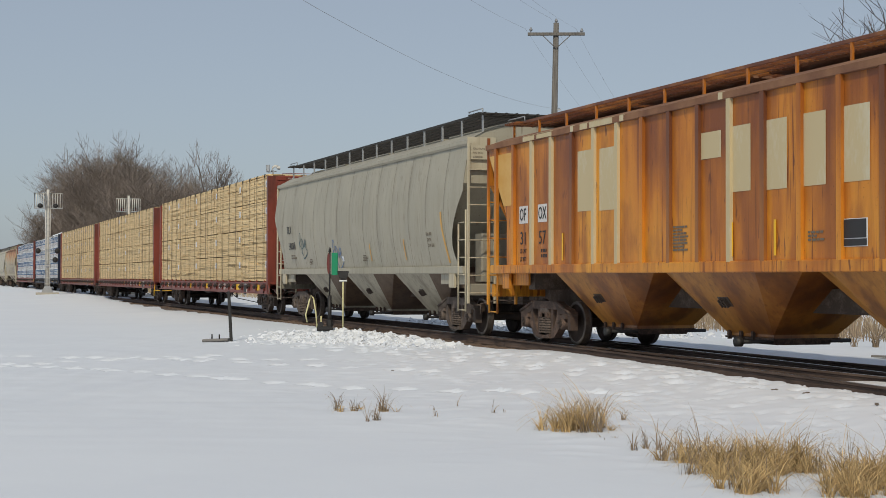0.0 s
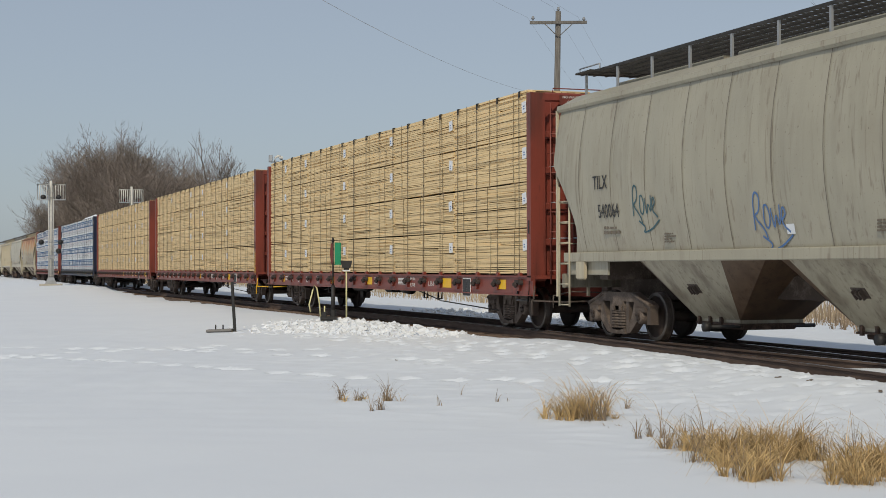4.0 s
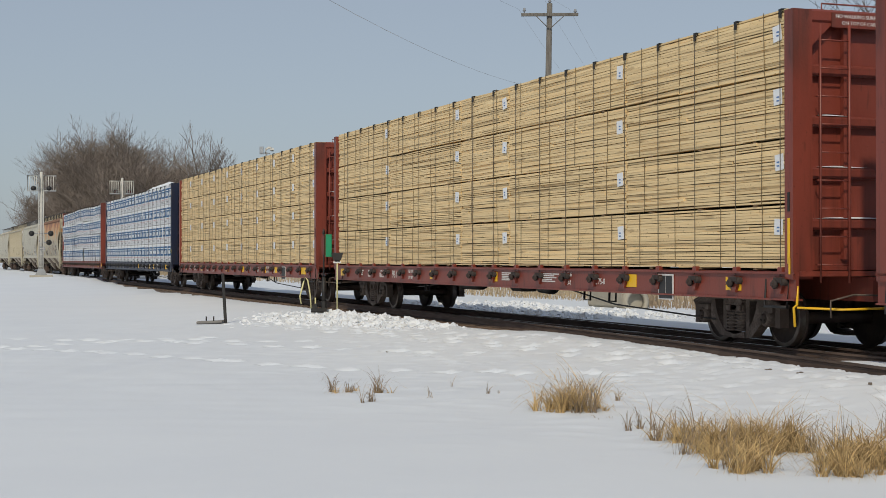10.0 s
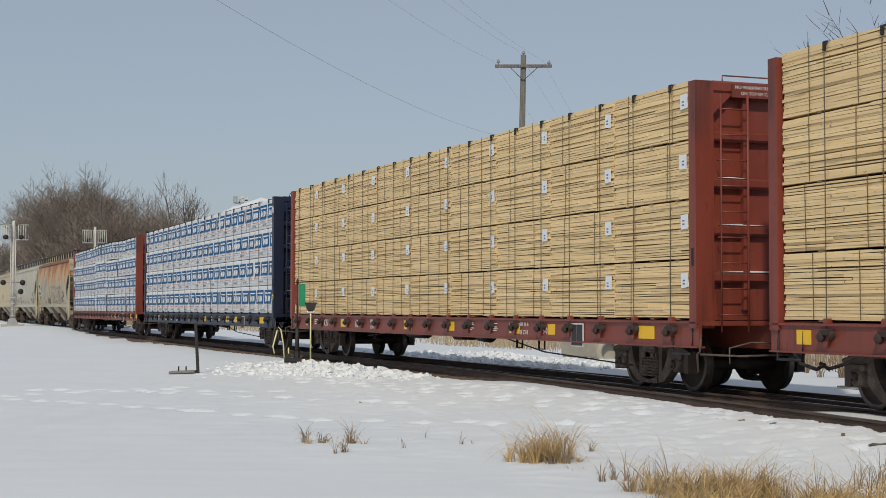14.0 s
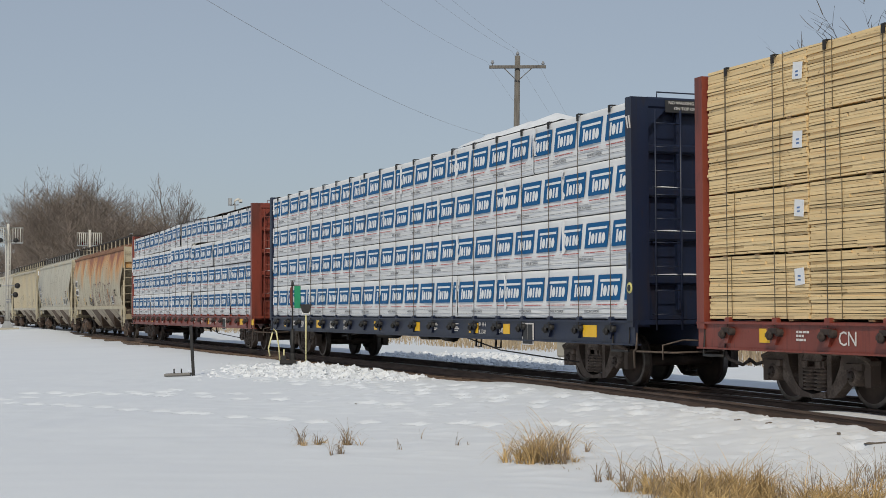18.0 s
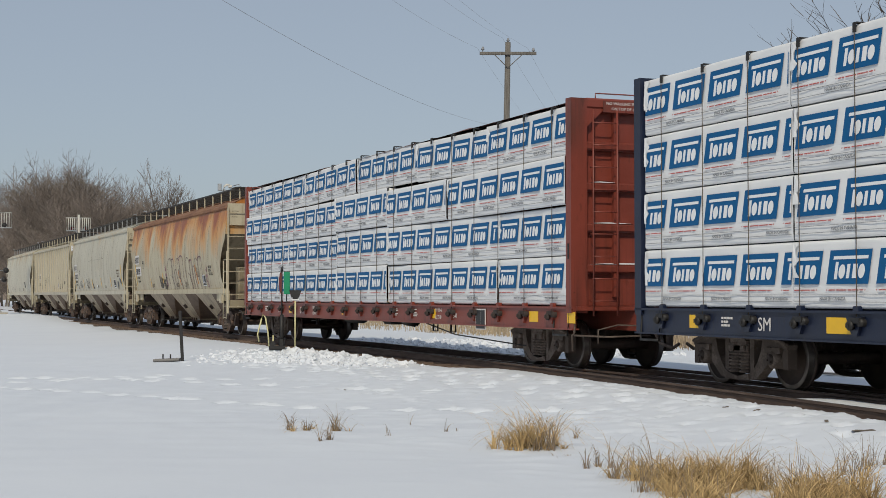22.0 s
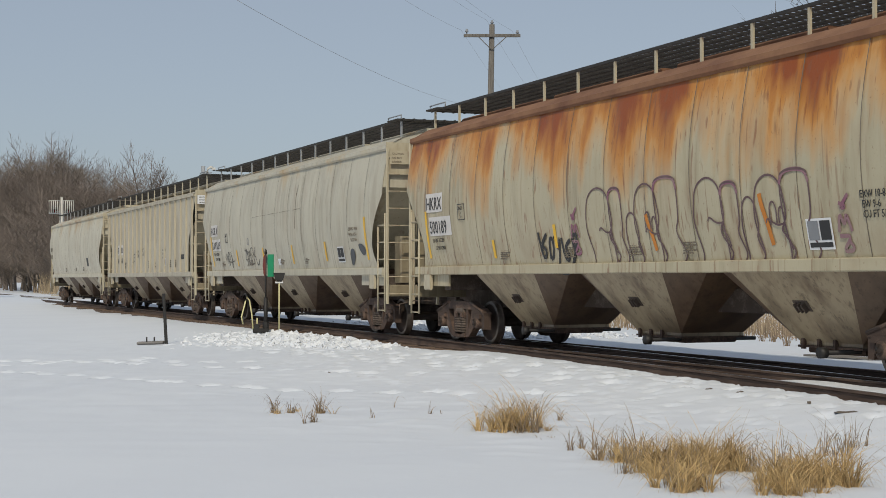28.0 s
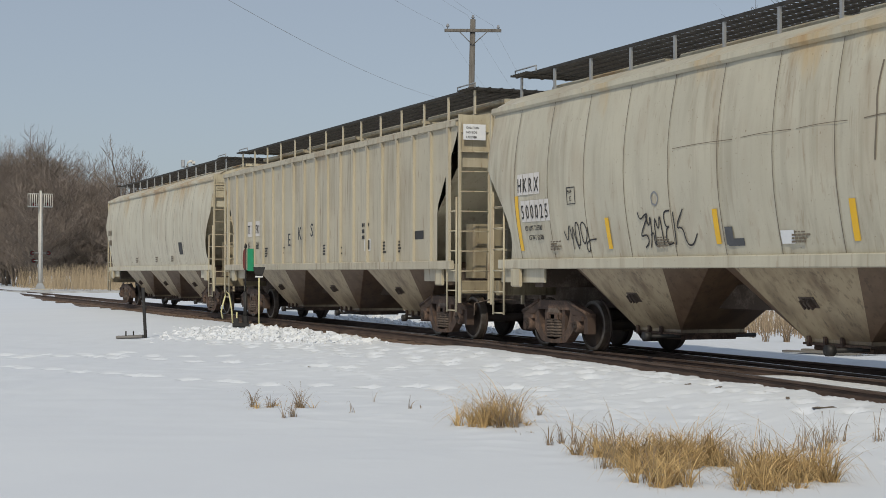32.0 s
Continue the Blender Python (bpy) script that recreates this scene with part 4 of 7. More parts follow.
def hopper_shell(half, curved, paint, roof, slope_paint):
    s = Shape()
    zs = [SILL_Z + (EAVE_Z - SILL_Z) * i / 16 for i in range(17)]
    nx = 96 if curved else 26
    for sg in (-1, 1):
        rows = []
        for i in range(nx + 1):
            f = 2 * i / nx - 1
            # sheets swell a little between the weld seams
            dip = 0.012 * abs(math.cos(math.pi * 12 * (f * half + half - 1.15) / (2 * half - 2.3))) ** 6 if curved else 0.0
            rows.append([(f * end_x(z, half, curved), sg * (side_y(z, curved) - dip), z) for z in zs])
        s.grid(rows)
    # roof: eave lip and low arch
    prof = [(1.42, EAVE_Z - 0.02), (1.47, EAVE_Z + 0.02), (1.46, EAVE_Z + 0.10), (1.36, EAVE_Z + 0.13), (1.05, EAVE_Z + 0.30), (0.62, EAVE_Z + 0.42), (0.0, EAVE_Z + 0.46)]
    if not curved:
        prof = [(1.47, EAVE_Z - 0.06), (1.52, EAVE_Z - 0.05), (1.52, EAVE_Z + 0.05), (1.44, EAVE_Z + 0.06), (1.05, EAVE_Z + 0.20), (0.62, EAVE_Z + 0.28), (0.0, EAVE_Z + 0.31)]
    full = [(-y, z) for y, z in prof] + [(y, z) for y, z in prof[-2::-1]]
    s.grid([[(x, y, z) for y, z in full] for x in (-half - 0.03, -half / 3, half / 3, half + 0.03)], m=1, smooth=False)
    # end sheets: upright below the roof, then sloping inward to the hoppers
    ze = EAVE_Z - (EAVE_Z - SILL_Z) * 0.32
    s.add([(x, y, SILL_Z + 0.05) for x, y in ((-half + 2, -1.3), (half - 2, -1.3), (half - 2, 1.3), (-half + 2, 1.3))], [[0, 1, 2, 3]], 2)
    for e in (-1, 1):
        top = [(e * half, y, z) for y, z in full]
        s.add(top, [list(range(len(top)))])
        upper = [z for z in zs[::-1] if z >= ze - 0.01]
        s.grid([[(e * (half - 0.015), q * (side_y(z, curved) - 0.012), z) for q in (-1, 0, 1)] for z in upper], m=0, smooth=False)
        lower = [upper[-1] + (SILL_Z - 0.1 - upper[-1]) * i / 6 for i in range(7)]
        s.grid([[(e * (half - 0.015 - 2.35 * i / 6), q * (side_y(max(z, SILL_Z), curved) - 0.014), z) for q in (-1, 0, 1)] for i, z in enumerate(lower)], m=2, smooth=False)
    return s.mesh("body", paint, roof, slope_paint)


def bay_mesh(paint, slope):
    """One hopper: narrow side sheets, wide end slopes that meet the next hopper's at a ridge, all welded into one funnel."""
    s = Shape()
    z0, z1 = 0.42, SILL_Z - 0.02
    low = [(-0.66, -0.56, z0), (0.66, -0.56, z0), (0.66, 0.56, z0), (-0.66, 0.56, z0)]
    top = [(-1.35, -1.34, z1), (1.35, -1.34, z1), (2.22, -1.0, z1 + 0.06), (2.22, 1.0, z1 + 0.06), (1.35, 1.34, z1), (-1.35, 1.34, z1), (-2.22, 1.0, z1 + 0.06), (-2.22, -1.0, z1 + 0.06)]
    s.add(low + top, [[0, 1, 5, 4], [1, 6, 5], [1, 2, 7, 6], [2, 8, 7], [2, 3, 9, 8], [3, 10, 9], [3, 0, 11, 10], [0, 4, 11]])
    s.m = [0, 1, 1, 1, 0, 1, 1, 1]        # the end slopes are rusty, with recess shade put into the brown
    return s.mesh("hopper_bay", paint, slope)


def gate_mesh(paint):
    g = Shape()
    g.box((0, 0, 0.46), (1.36, 1.14, 0.18), m=2, chamfer=0.02)
    g.box((0, 0, 0.365), (1.40, 1.18, 0.03))
    g.box((0, 0, 0.315), (1.22, 0.95, 0.08), m=0, chamfer=0.02)
    g.tube([(0.5, -1.02, 0.33), (0.5, 0.9, 0.33)], 0.035, m=1)
    g.lathe([(-1.12, 0.0), (-1.12, 0.075), (-1.02, 0.075), (-1.02, 0.05)], (0.5, 0, 0.33), m=1, sides=10)
    for x in (-0.55, -0.2, 0.15):
        g.box((x, -0.6, 0.40), (0.05, 0.05, 0.14))
    return g.mesh("outlet_gate", TRUCK_RUST, BLACK, paint)


def vibrator_mesh():
    v = Shape()
    v.box((0, 0, 0), (0.46, 0.06, 0.30), chamfer=0.05)
    v.box((0, -0.05, 0), (0.26, 0.07, 0.16), chamfer=0.04)
    for x in (-0.12, 0, 0.12):
        v.box((x, -0.07, 0), (0.03, 0.08, 0.2))
    return v.mesh("vibrator_bracket", TRUCK)


VIBRATOR = vibrator_mesh()


def running_board(half, post, steel, wide_ends=True):
    """Roof walk of open grating on posts, with hatches beneath."""
    zt = EAVE_Z + BOARD
    g = Shape()
    for y in (-1.0, -0.75, -0.5, -0.25, 0.0, 0.25, 0.5, 0.98):
        g.box((0, y, zt), (2 * half - 0.1, 0.03, 0.05))
    n = int((2 * half - 0.1) / 0.14)
    for i in range(n):
        x = -half + 0.1 + i * 0.14
        g.box((x, 0, zt), (0.016, 1.98, 0.02))
    if wide_ends:
        for e in (-1, 1):
            for k in range(7):
                g.box((e * (half - 0.12 - 0.1 * k), 0, zt), (0.03, 2.3, 0.035))
    return g.mesh("running_board", steel)


END_SHEET = {ORANGE: BAYS_ORANGE, GREYP: GREYP, RUSTY: GRIMY}


def covered_hopper(name_label, offset, paint, roof, grime, curved=True, half=8.78, truck_half=7.05, ribs=0, seams=13, post=None, rusty=False, bays=3):
    car = thing("covered_hopper_car", name_label, "freight car", group="covered hoppers of the train")
    CARS.append((car, offset))
    post = post or grime
    trim = paint if paint is ORANGE else TRIM
    part("body", hopper_shell(half, curved, paint, roof, END_SHEET.get(paint, TRIM)), paint, car)
    # side sills and stub ends
    for s in (-1, 1):
        b = Shape()
        yw = side_y(SILL_Z, curved)
        b.box((0, s * (yw + (0.03 if curved else 0.012)), SILL_Z - 0.03), (2 * half - 0.5, 0.09, 0.17), chamfer=0.015)
        part("side_sill", b, paint, car)
    for e in (-1, 1):
        ep = part("end_platform", Shape().box((e * (half - 0.5), 0, 1.10), (1.0, 0.62, 0.05)), grime, car)
        part("side_plate", Shape().box((e * (half - 1.05), -1.345, 1.30), (1.7, 0.04, 0.34), chamfer=0.01), paint, ep)
        part("stub_sill", Shape().box((e * (half - 1.1), 0, 0.88), (2.6, 0.46, 0.36)), TRUCK, ep)
        part("end_sill", Shape().box((e * (half - 0.05), 0, 1.02), (0.14, 2.75, 0.26), chamfer=0.02), grime, ep)
        part("body_bolster", Shape().box((e * (truck_half + 0.2), 0, 1.22), (0.3, 2.5, 0.34)), TRUCK, ep)
        part("end_cabinet", Shape().box((e * (half - 0.42), -0.66, 1.72), (0.42, 0.74, 1.05), chamfer=0.04).box((e * (half - 0.19), -0.66, 1.85), (0.04, 0.6, 0.05)), grime, ep)
        part("air_tank", Shape().lathe([(-0.5, 0.0), (-0.48, 0.16), (0.48, 0.16), (0.5, 0.0)], (e * (half - 0.9), 0.45, 1.45), axis="y", sides=12), grime, ep)
        for q in (-0.75, 0.75):
            part("end_stay", Shape().tube([(e * (half - 0.08), q * 1.05, 1.18), (e * (half - 0.10), q * 0.9, 3.2)], 0.05, sides=6), grime, ep)
    part("centre_sill", Shape().box((0, 0, 0.95), (2 * half - 3, 0.42, 0.36)), TRUCK, car)
    # hopper bays with their outlets
    pitch = 4.45
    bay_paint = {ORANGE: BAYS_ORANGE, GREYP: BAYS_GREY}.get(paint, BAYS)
    bm_, gt = bay_mesh(bay_paint, bay_paint if paint is ORANGE else SLOPE_RUST_SHADE), gate_mesh(bay_paint)
    for i in range(bays):
        x = (i - (bays - 1) / 2) * pitch
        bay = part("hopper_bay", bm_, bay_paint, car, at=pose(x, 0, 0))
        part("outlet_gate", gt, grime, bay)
        part("vibrator_bracket", VIBRATOR, TRUCK, bay, at=pose(-0.1, -0.92, 0.93, 38) @ Matrix.Diagonal((0.7, 0.8, 0.7, 1)))
    # weld seams or outside posts
    zs = [SILL_Z + 0.06 + (EAVE_Z - SILL_Z - 0.08) * i / 10 for i in range(11)]
    if ribs:
        rb = Shape()
        rb.prism([(-0.055, zs[0] - 0.05), (0.055, zs[0] - 0.05), (0.055, zs[-1]), (-0.055, zs[-1])], -1.515, -1.45)
        rib = rb.mesh("side_post", paint)
        dark, cream = repaint(rib, RIB_RUST), repaint(rib, PATCH)
        for i in range(ribs):
            x = -8.25 + 0.92 * i
            part("side_post", cream if paint is ORANGE and i in (2, 3, 5, 6, 10) else (dark if paint is ORANGE and i in (4, 8, 9, 11, 14, 17) else rib), paint, car, at=pose(x, 0, 0))
    else:
        sm = Shape()
        for w in (-0.012, ):
            sm.grid([[(w, -side_y(z, True) - 0.004, z) for z in zs], [(w + 0.015, -side_y(z, True) - 0.004, z) for z in zs]])
        seam = sm.mesh("weld_seam", SEAM)
        for i in range(seams):
            x = -half + 1.15 + (2 * half - 2.3) * i / (seams - 1)
            part("weld_seam", seam, grime, car, at=pose(x, 0, 0))
    # end ladders, corner frames, grab irons
    rung = Shape().tube([(0, -0.31, 0), (0, 0.31, 0)], 0.014).mesh("rung", trim)
    for e in (-1, 1):
        turn = pose(0, 0, 0) if e > 0 else pose(0, 0, 0, 0, 0, 180)
        for q in (-1, 1):
            ld = Shape()
            yy = q * 1.13
            for y in (yy - 0.31, yy + 0.31):
                ld.box((half + 0.06, y, 2.45), (0.06, 0.06, 3.45), chamfer=0.012)
            lad = part("end_ladder", ld, trim, car, at=turn)
            for k in range(9):
                part("rung", rung, trim, lad, at=pose(half + 0.075, yy, 0.95 + 0.38 * k))
            sd = Shape()
            ys = q * 1.46
            for x in (half - 0.05, half - 0.50):
                sd.tube([(x, ys, 0.55), (x, ys, 2.75 if x > half - 0.1 else 2.45)], 0.022)
            for k in range(6):
                sd.tube([(half - 0.05, ys, 0.58 + 0.38 * k), (half - 0.50, ys, 0.58 + 0.38 * k)], 0.014)
            sd.box((half - 0.95, ys * 0.98, 1.22), (0.34, 0.06, 0.34), chamfer=0.04)
            part("side_ladder", sd, trim, car, at=turn)
        part("coupler", COUPLER, TRUCK, car, at=pose(e * (half + 0.0), 0, 0, 0, 0, 0 if e > 0 else 180))
        sg = Shape()
        sg.box((half + 0.035, -1.13, EAVE_Z - 0.2), (0.03, 0.66, 0.72))
        part("end_panel", sg, trim, car, at=turn)
    bx, by, bz = -(half - 0.3), -0.78, 2.35
    bw_ = Shape().tube([(bx, by + 0.27 * math.cos(a), bz + 0.27 * math.sin(a)) for a in [2 * math.pi * i / 20 for i in range(21)]], 0.018, sides=6, caps=False)
    for i in range(5):
        a = 2 * math.pi * i / 5
        bw_.tube([(bx + 0.05, by, bz), (bx, by + 0.27 * math.cos(a), bz + 0.27 * math.sin(a))], 0.012, sides=5)
    bw_.tube([(bx, by, bz), (bx + 0.5, by, bz)], 0.03, sides=6)
    part("brake_wheel", bw_, TRUCK, car)
    part("running_board", running_board(half, post, RIB_RUST if paint is ORANGE else GRATE), GRATE, car)
    n = 14
    ps = Shape()
    ps.box((0, -0.99, EAVE_Z + BOARD / 2 + 0.08), (0.05, 0.035, BOARD - 0.2))
    pm = ps.mesh("board_post", post)
    for i in range(n):
        part("board_post", pm, post, car, at=pose(-half + 0.25 + (2 * half - 0.5) * i / (n - 1), 0, 0))
    for e in (-1, 1):
        hd = Shape()
        hd.tube([(e * (half - 0.1), -1.05, EAVE_Z + BOARD), (e * (half - 0.1), -1.05, EAVE_Z + BOARD + 0.10), (e * (half - 0.95), -1.05, EAVE_Z + BOARD + 0.10), (e * (half - 0.95), -1.05, EAVE_Z + BOARD)], 0.014)
        part("handhold", hd, GALV, car)
    ht = Shape()
    for i in range(4):
        x = -half + 2.2 + (2 * half - 4.4) * i / 3
        ht.box((x, 0, EAVE_Z + 0.50), (3.9, 0.75, 0.10), chamfer=0.03)
    part("hatch_cover", ht, roof, car)
    add_trucks(car, truck_half, rusty)
    return car


def stroke(parent, pts, width, material, z_base, x_base, scale, curved, name="graffiti"):
    """A painted line on a car's near side, through points in side coordinates."""
    s = Shape()
    p = [Vector((x_base + x * scale, z_base + z * scale)) for x, z in pts]
    # soften the corners
    for _ in range(2):
        q = [p[0]]
        for a, b in zip(p, p[1:]):
            q += [a.lerp(b, 0.25), a.lerp(b, 0.75)]
        p = q + [p[-1]]
    left, right = [], []
    for i, c in enumerate(p):
        d = (p[min(i + 1, len(p) - 1)] - p[max(i - 1, 0)])
        d = d.normalized() if d.length > 1e-6 else Vector((1, 0))
        nrm = Vector((-d.y, d.x)) * width / 2
        for lst, w in ((left, c + nrm), (right, c - nrm)):
            lst.append((w.x, -side_y(w.y, curved) - 0.008, w.y))
    s.grid([left, right])
    return part(name, s, material, parent)


def plate(parent, x0, x1, z0, z1, material, curved, name="painted_patch", out=0.006):
    s = Shape()
    n = 6
    zs = [z0 + (z1 - z0) * i / n for i in range(n + 1)]
    s.grid([[(x, -side_y(z, curved) - out, z) for z in zs] for x in (x0, x1)])
    return part(name, s, material, parent)

# ---------------------------------------------------------------- ground


def smooth(a, b, x):
    t = min(max((x - a) / (b - a), 0.0), 1.0)
    return t * t * (3 - 2 * t)


def track_coords(x, y):
    return x * U.x + y * U.y, x * N.x + y * N.y - TRACK_D


def swing(s):
    """How far the turnout's curved rails have left the straight ones."""
    return max(0.0, 38.0 - max(s, -30.0)) ** 2 / 500.0


FOOT = []
_r = random.Random(11)


def trail(a, b, step=0.42, spread=0.16, sway=0.25, deep=1.0, size=1.0):
    """Footprints from one point of the snow to another."""
    a, b = Vector(a), Vector(b)
    n = int((b - a).length / step)
    d = (b - a).normalized()
    side = Vector((-d.y, d.x))
    for i in range(n):
        p = a + d * (i * step + _r.uniform(-0.16, 0.16)) + side * ((1 if i % 2 else -1) * spread + sway * math.sin(i * 0.23))
        FOOT.append((p.x, p.y, deep * _r.uniform(0.7, 1.15), d.x, d.y, size))


trail((-9.5, 24.5), (-4.0, 31.0), step=0.6, deep=0.6)
trail((-8.5, 27.4), (-1.2, 21.6), step=0.62, spread=0.05, sway=0.12, deep=0.55)
trail((-9.0, 29.8), (-1.3, 28.0), step=0.74, spread=0.06, deep=0.55)
trail((-6.0, 29.5), (1.5, 23.0), step=0.95, spread=0.1, deep=0.6)
trail((-1.2, 21.6), (3.4, 18.6), step=0.7, spread=0.08, deep=0.6)
trail((-5.0, 36.0), (2.5, 26.0), step=0.75, deep=0.6)
trail((-3.0, 33.0), (4.8, 18.4), step=0.7, deep=0.55)
trail((-4.5, 38.5), (-1.0, 30.0), step=0.7, deep=0.6)
trail((1.0, 27.5), (6.4, 14.6), step=0.6, deep=0.45, size=0.8)
trail((2.2, 26.0), (5.4, 14.0), step=0.6, deep=0.45, size=0.8)
# old, half-filled prints trodden all along the near side of the track
for _ in range(620):
    _s, _l = _r.uniform(9, 29), -1.75 - 3.4 * _r.random() ** 1.3
    _p = on_track(_s, _l - 0.12 * max(0, 16 - _s))
    _a = _r.uniform(-0.5, 0.5) + HEADING
    FOOT.append((_p.x, _p.y, _r.uniform(0.05, 0.26), -math.sin(_a), math.cos(_a), _r.uniform(0.4, 0.75)))
CELLS = {}
for _f in FOOT:
    CELLS.setdefault((int(_f[0] // 1), int(_f[1] // 1)), []).append(_f)


def ground_z(x, y, fine=True):
    s, lat = track_coords(x, y)
    z = 0.13 * smooth(-6.5, -2.0, lat) * (1 - 0.35 * smooth(3, 9, lat))
    z += 0.10 * smooth(60, 110, s) * smooth(-40, -3, lat) + 0.24 * smooth(75, 105, s) * (1 - smooth(1.5, 5, abs(lat + 6.0) / 2))
    z += 0.035 * noise.noise((x * 0.22, y * 0.14, 0)) + 0.012 * noise.noise((x * 0.9, y * 0.6, 3)) + 0.009 * noise.noise((x * 0.6, y * 2.2, 5)) * smooth(10, 16, y) * smooth(60, 45, y)
    # on the near side the snow lies against the curved rail of the turnout
    reach = swing(s) if lat < 0 else 0.0
    bare = smooth(25.5, 29, s) if lat < 0 else 1.0
    side = abs(lat) - reach + 0.06 * noise.noise((s * 1.3, 0, 1)) + 0.015 * noise.noise((s * 4.1, 0, 2))
    z += (0.045 + 0.035 * (1 - bare)) * smooth(2.8, 1.5, abs(lat) - reach)
    z -= (0.18 + 0.1 * max(0, z - 0.1)) * smooth(0.94 + 0.52 * bare, 0.84 + 0.22 * bare, side) + 0.04 * smooth(3.0, 1.7, abs(lat)) * smooth(38, 44, y)
    if fine:
        # wind crust between the tracks of feet, and the pits themselves
        z += 0.014 * noise.noise((x * 2.3, y * 1.1, 7)) * smooth(12, 20, y)
        trod = smooth(-9.5, -6.5, lat) * smooth(-1.5, -2.0, lat) * smooth(8, 14, s) * smooth(34, 24, s)
        z += 0.035 * trod * max(0, noise.noise((x * 2.2, y * 3.4, 9)) - 0.08)
        for i in (-1, 0, 1):
            for j in (-1, 0, 1):
                for fx, fy, k, ux, uy, w in CELLS.get((int(x // 1) + i, int(y // 1) + j), ()):
                    a, b = (x - fx) * ux + (y - fy) * uy, (y - fy) * ux - (x - fx) * uy
                    q = (a / (0.17 * w)) ** 2 + (b / (0.12 * w)) ** 2
                    if q < 4:
                        z += k * (-0.125 * math.exp(-q * q * 0.9) + 0.02 * math.exp(-(q - 1.9) ** 2 * 3))
                        a, b = x - fx, y - fy - 0.15 * w
                        z += k * 0.05 * math.exp(-(a / (0.17 * w)) ** 4 - (b / (0.07 * w)) ** 2)
    return z


def axis(parts):
    out = []
    for a, b, step in parts:
        n = max(1, round((b - a) / step))
        out += [a + (b - a) * i / n for i in range(n)]
    return out + [parts[-1][1]]


def make_ground():
    xs = axis([(-2500, -400, 300), (-400, -60, 30), (-60, -12, 2.0), (-12, -8, 0.16), (-8, 8.6, 0.055), (8.6, 24, 0.5), (24, 80, 4), (80, 400, 40), (400, 2500, 300)])
    ys = axis([(-1500, -100, 200), (-100, 5, 8), (5, 12, 0.25), (12, 33, 0.075), (33, 41, 0.1), (41, 60, 0.6), (60, 160, 2.5), (160, 420, 20), (420, 3500, 280)])
    near = [-13 < x < 10 for x in xs]
    g = Shape()
    g.grid([[(x, y, ground_z(x, y, nx and 8 < y < 41)) for x in xs] for y, nx in [(y, True) for y in ys]])
    return g


single("ground", make_ground(), SNOW, "snow-covered field with footprints and wind crust", "snow", kind="structure")

# ---------------------------------------------------------------- railway track
RAIL_PROFILE = [(-0.07, -0.165), (0.07, -0.165), (0.07, -0.15), (0.014, -0.13), (0.012, -0.04), (0.036, -0.03), (0.036, -0.004), (0.028, 0.0),
                (-0.028, 0.0), (-0.036, -0.004), (-0.036, -0.03), (-0.012, -0.04), (-0.014, -0.13), (-0.07, -0.15)]


def rail_shape(line):
    """Rail profile carried along points (s, lat)."""
    s = Shape()
    k = len(RAIL_PROFILE)
    vs = []
    for a, lat in line:
        vs += [on_track(a, lat + p, RAIL_Z + q) for p, q in RAIL_PROFILE]
    n = len(line)
    for i in range(n - 1):
        for j in range(k):
            s.m.append(1 if j == 7 else 0)
            s.f.append([i * k + j, i * k + (j + 1) % k, (i + 1) * k + (j + 1) % k, (i + 1) * k + j])
            s.s.append(False)
    s.v = [tuple(v) for v in vs]
    return s


track = thing("railway_track", "single railway track with dark timber ties showing through the snow", "railway track", kind="structure")


for lat in (-0.7525, 0.7525):
    part("rail", rail_shape([(-40, lat), (0, lat), (60, lat), (160, lat), (420, lat)]), [RAIL, RAIL_HEAD], track)
for lat in (-0.7525 - 0.045, 0.7525 - 0.06):
    part("rail", rail_shape([(s, lat - swing(s)) for s in range(-16, 40, 2)]), [RAIL, RAIL_HEAD], track, "curved rail of the turnout")
bed = Shape()
rows_ = []
_r = random.Random(5)
for i in range(260):
    s = -20 + i * 0.9 if i < 220 else 178 + (i - 220) * 8
    w0 = -1.36 - swing(s) + 0.06 * math.sin(s * 2.1) + 0.12 * noise.noise((s * 0.7, 1, 0))
    w1 = 1.22 + 0.12 * noise.noise((s * 0.5, 4, 0))
    z = RAIL_Z - 0.175
    rows_.append([on_track(s, w0 - 0.25, z - 0.16), on_track(s, w0, z - 0.03 + 0.02 * noise.noise((s, 0, 2))), on_track(s, -0.4 - 0.5 * swing(s), z - 0.02),
                  on_track(s, 0.4, z - 0.02), on_track(s, w1, z - 0.03), on_track(s, w1 + 0.25, z - 0.16)])
bed.grid(rows_, smooth=False)
part("ballast", bed, BALLAST, track, "dark stone ballast")
TIE_MESH = {}
for i in range(270):
    s = 2 + i * 0.53
    ext = round(swing(s) / 0.15) * 0.15
    if ext not in TIE_MESH:
        TIE_MESH[ext] = Shape().box((0, -ext / 2, -0.255), (0.22, 2.6 + ext, 0.18), chamfer=0.02).mesh("tie", TIE)
    part("tie", TIE_MESH[ext], TIE, track, at=Matrix.Translation(on_track(s, _r.uniform(-0.05, 0.05), RAIL_Z + _r.uniform(-0.006, 0.006))) @ pose(0, 0, 0, 0, 0, TURN + _r.uniform(-1, 1)))
spk = Shape()
for i in range(180):
    s = 3 + i * 0.53
    for lat in (-0.7525, 0.7525):
        spk.box(on_track(s, lat, RAIL_Z - 0.158), (0.2, 0.34, 0.016), rz=TURN)
part("tie_plate", spk, RAIL, track)


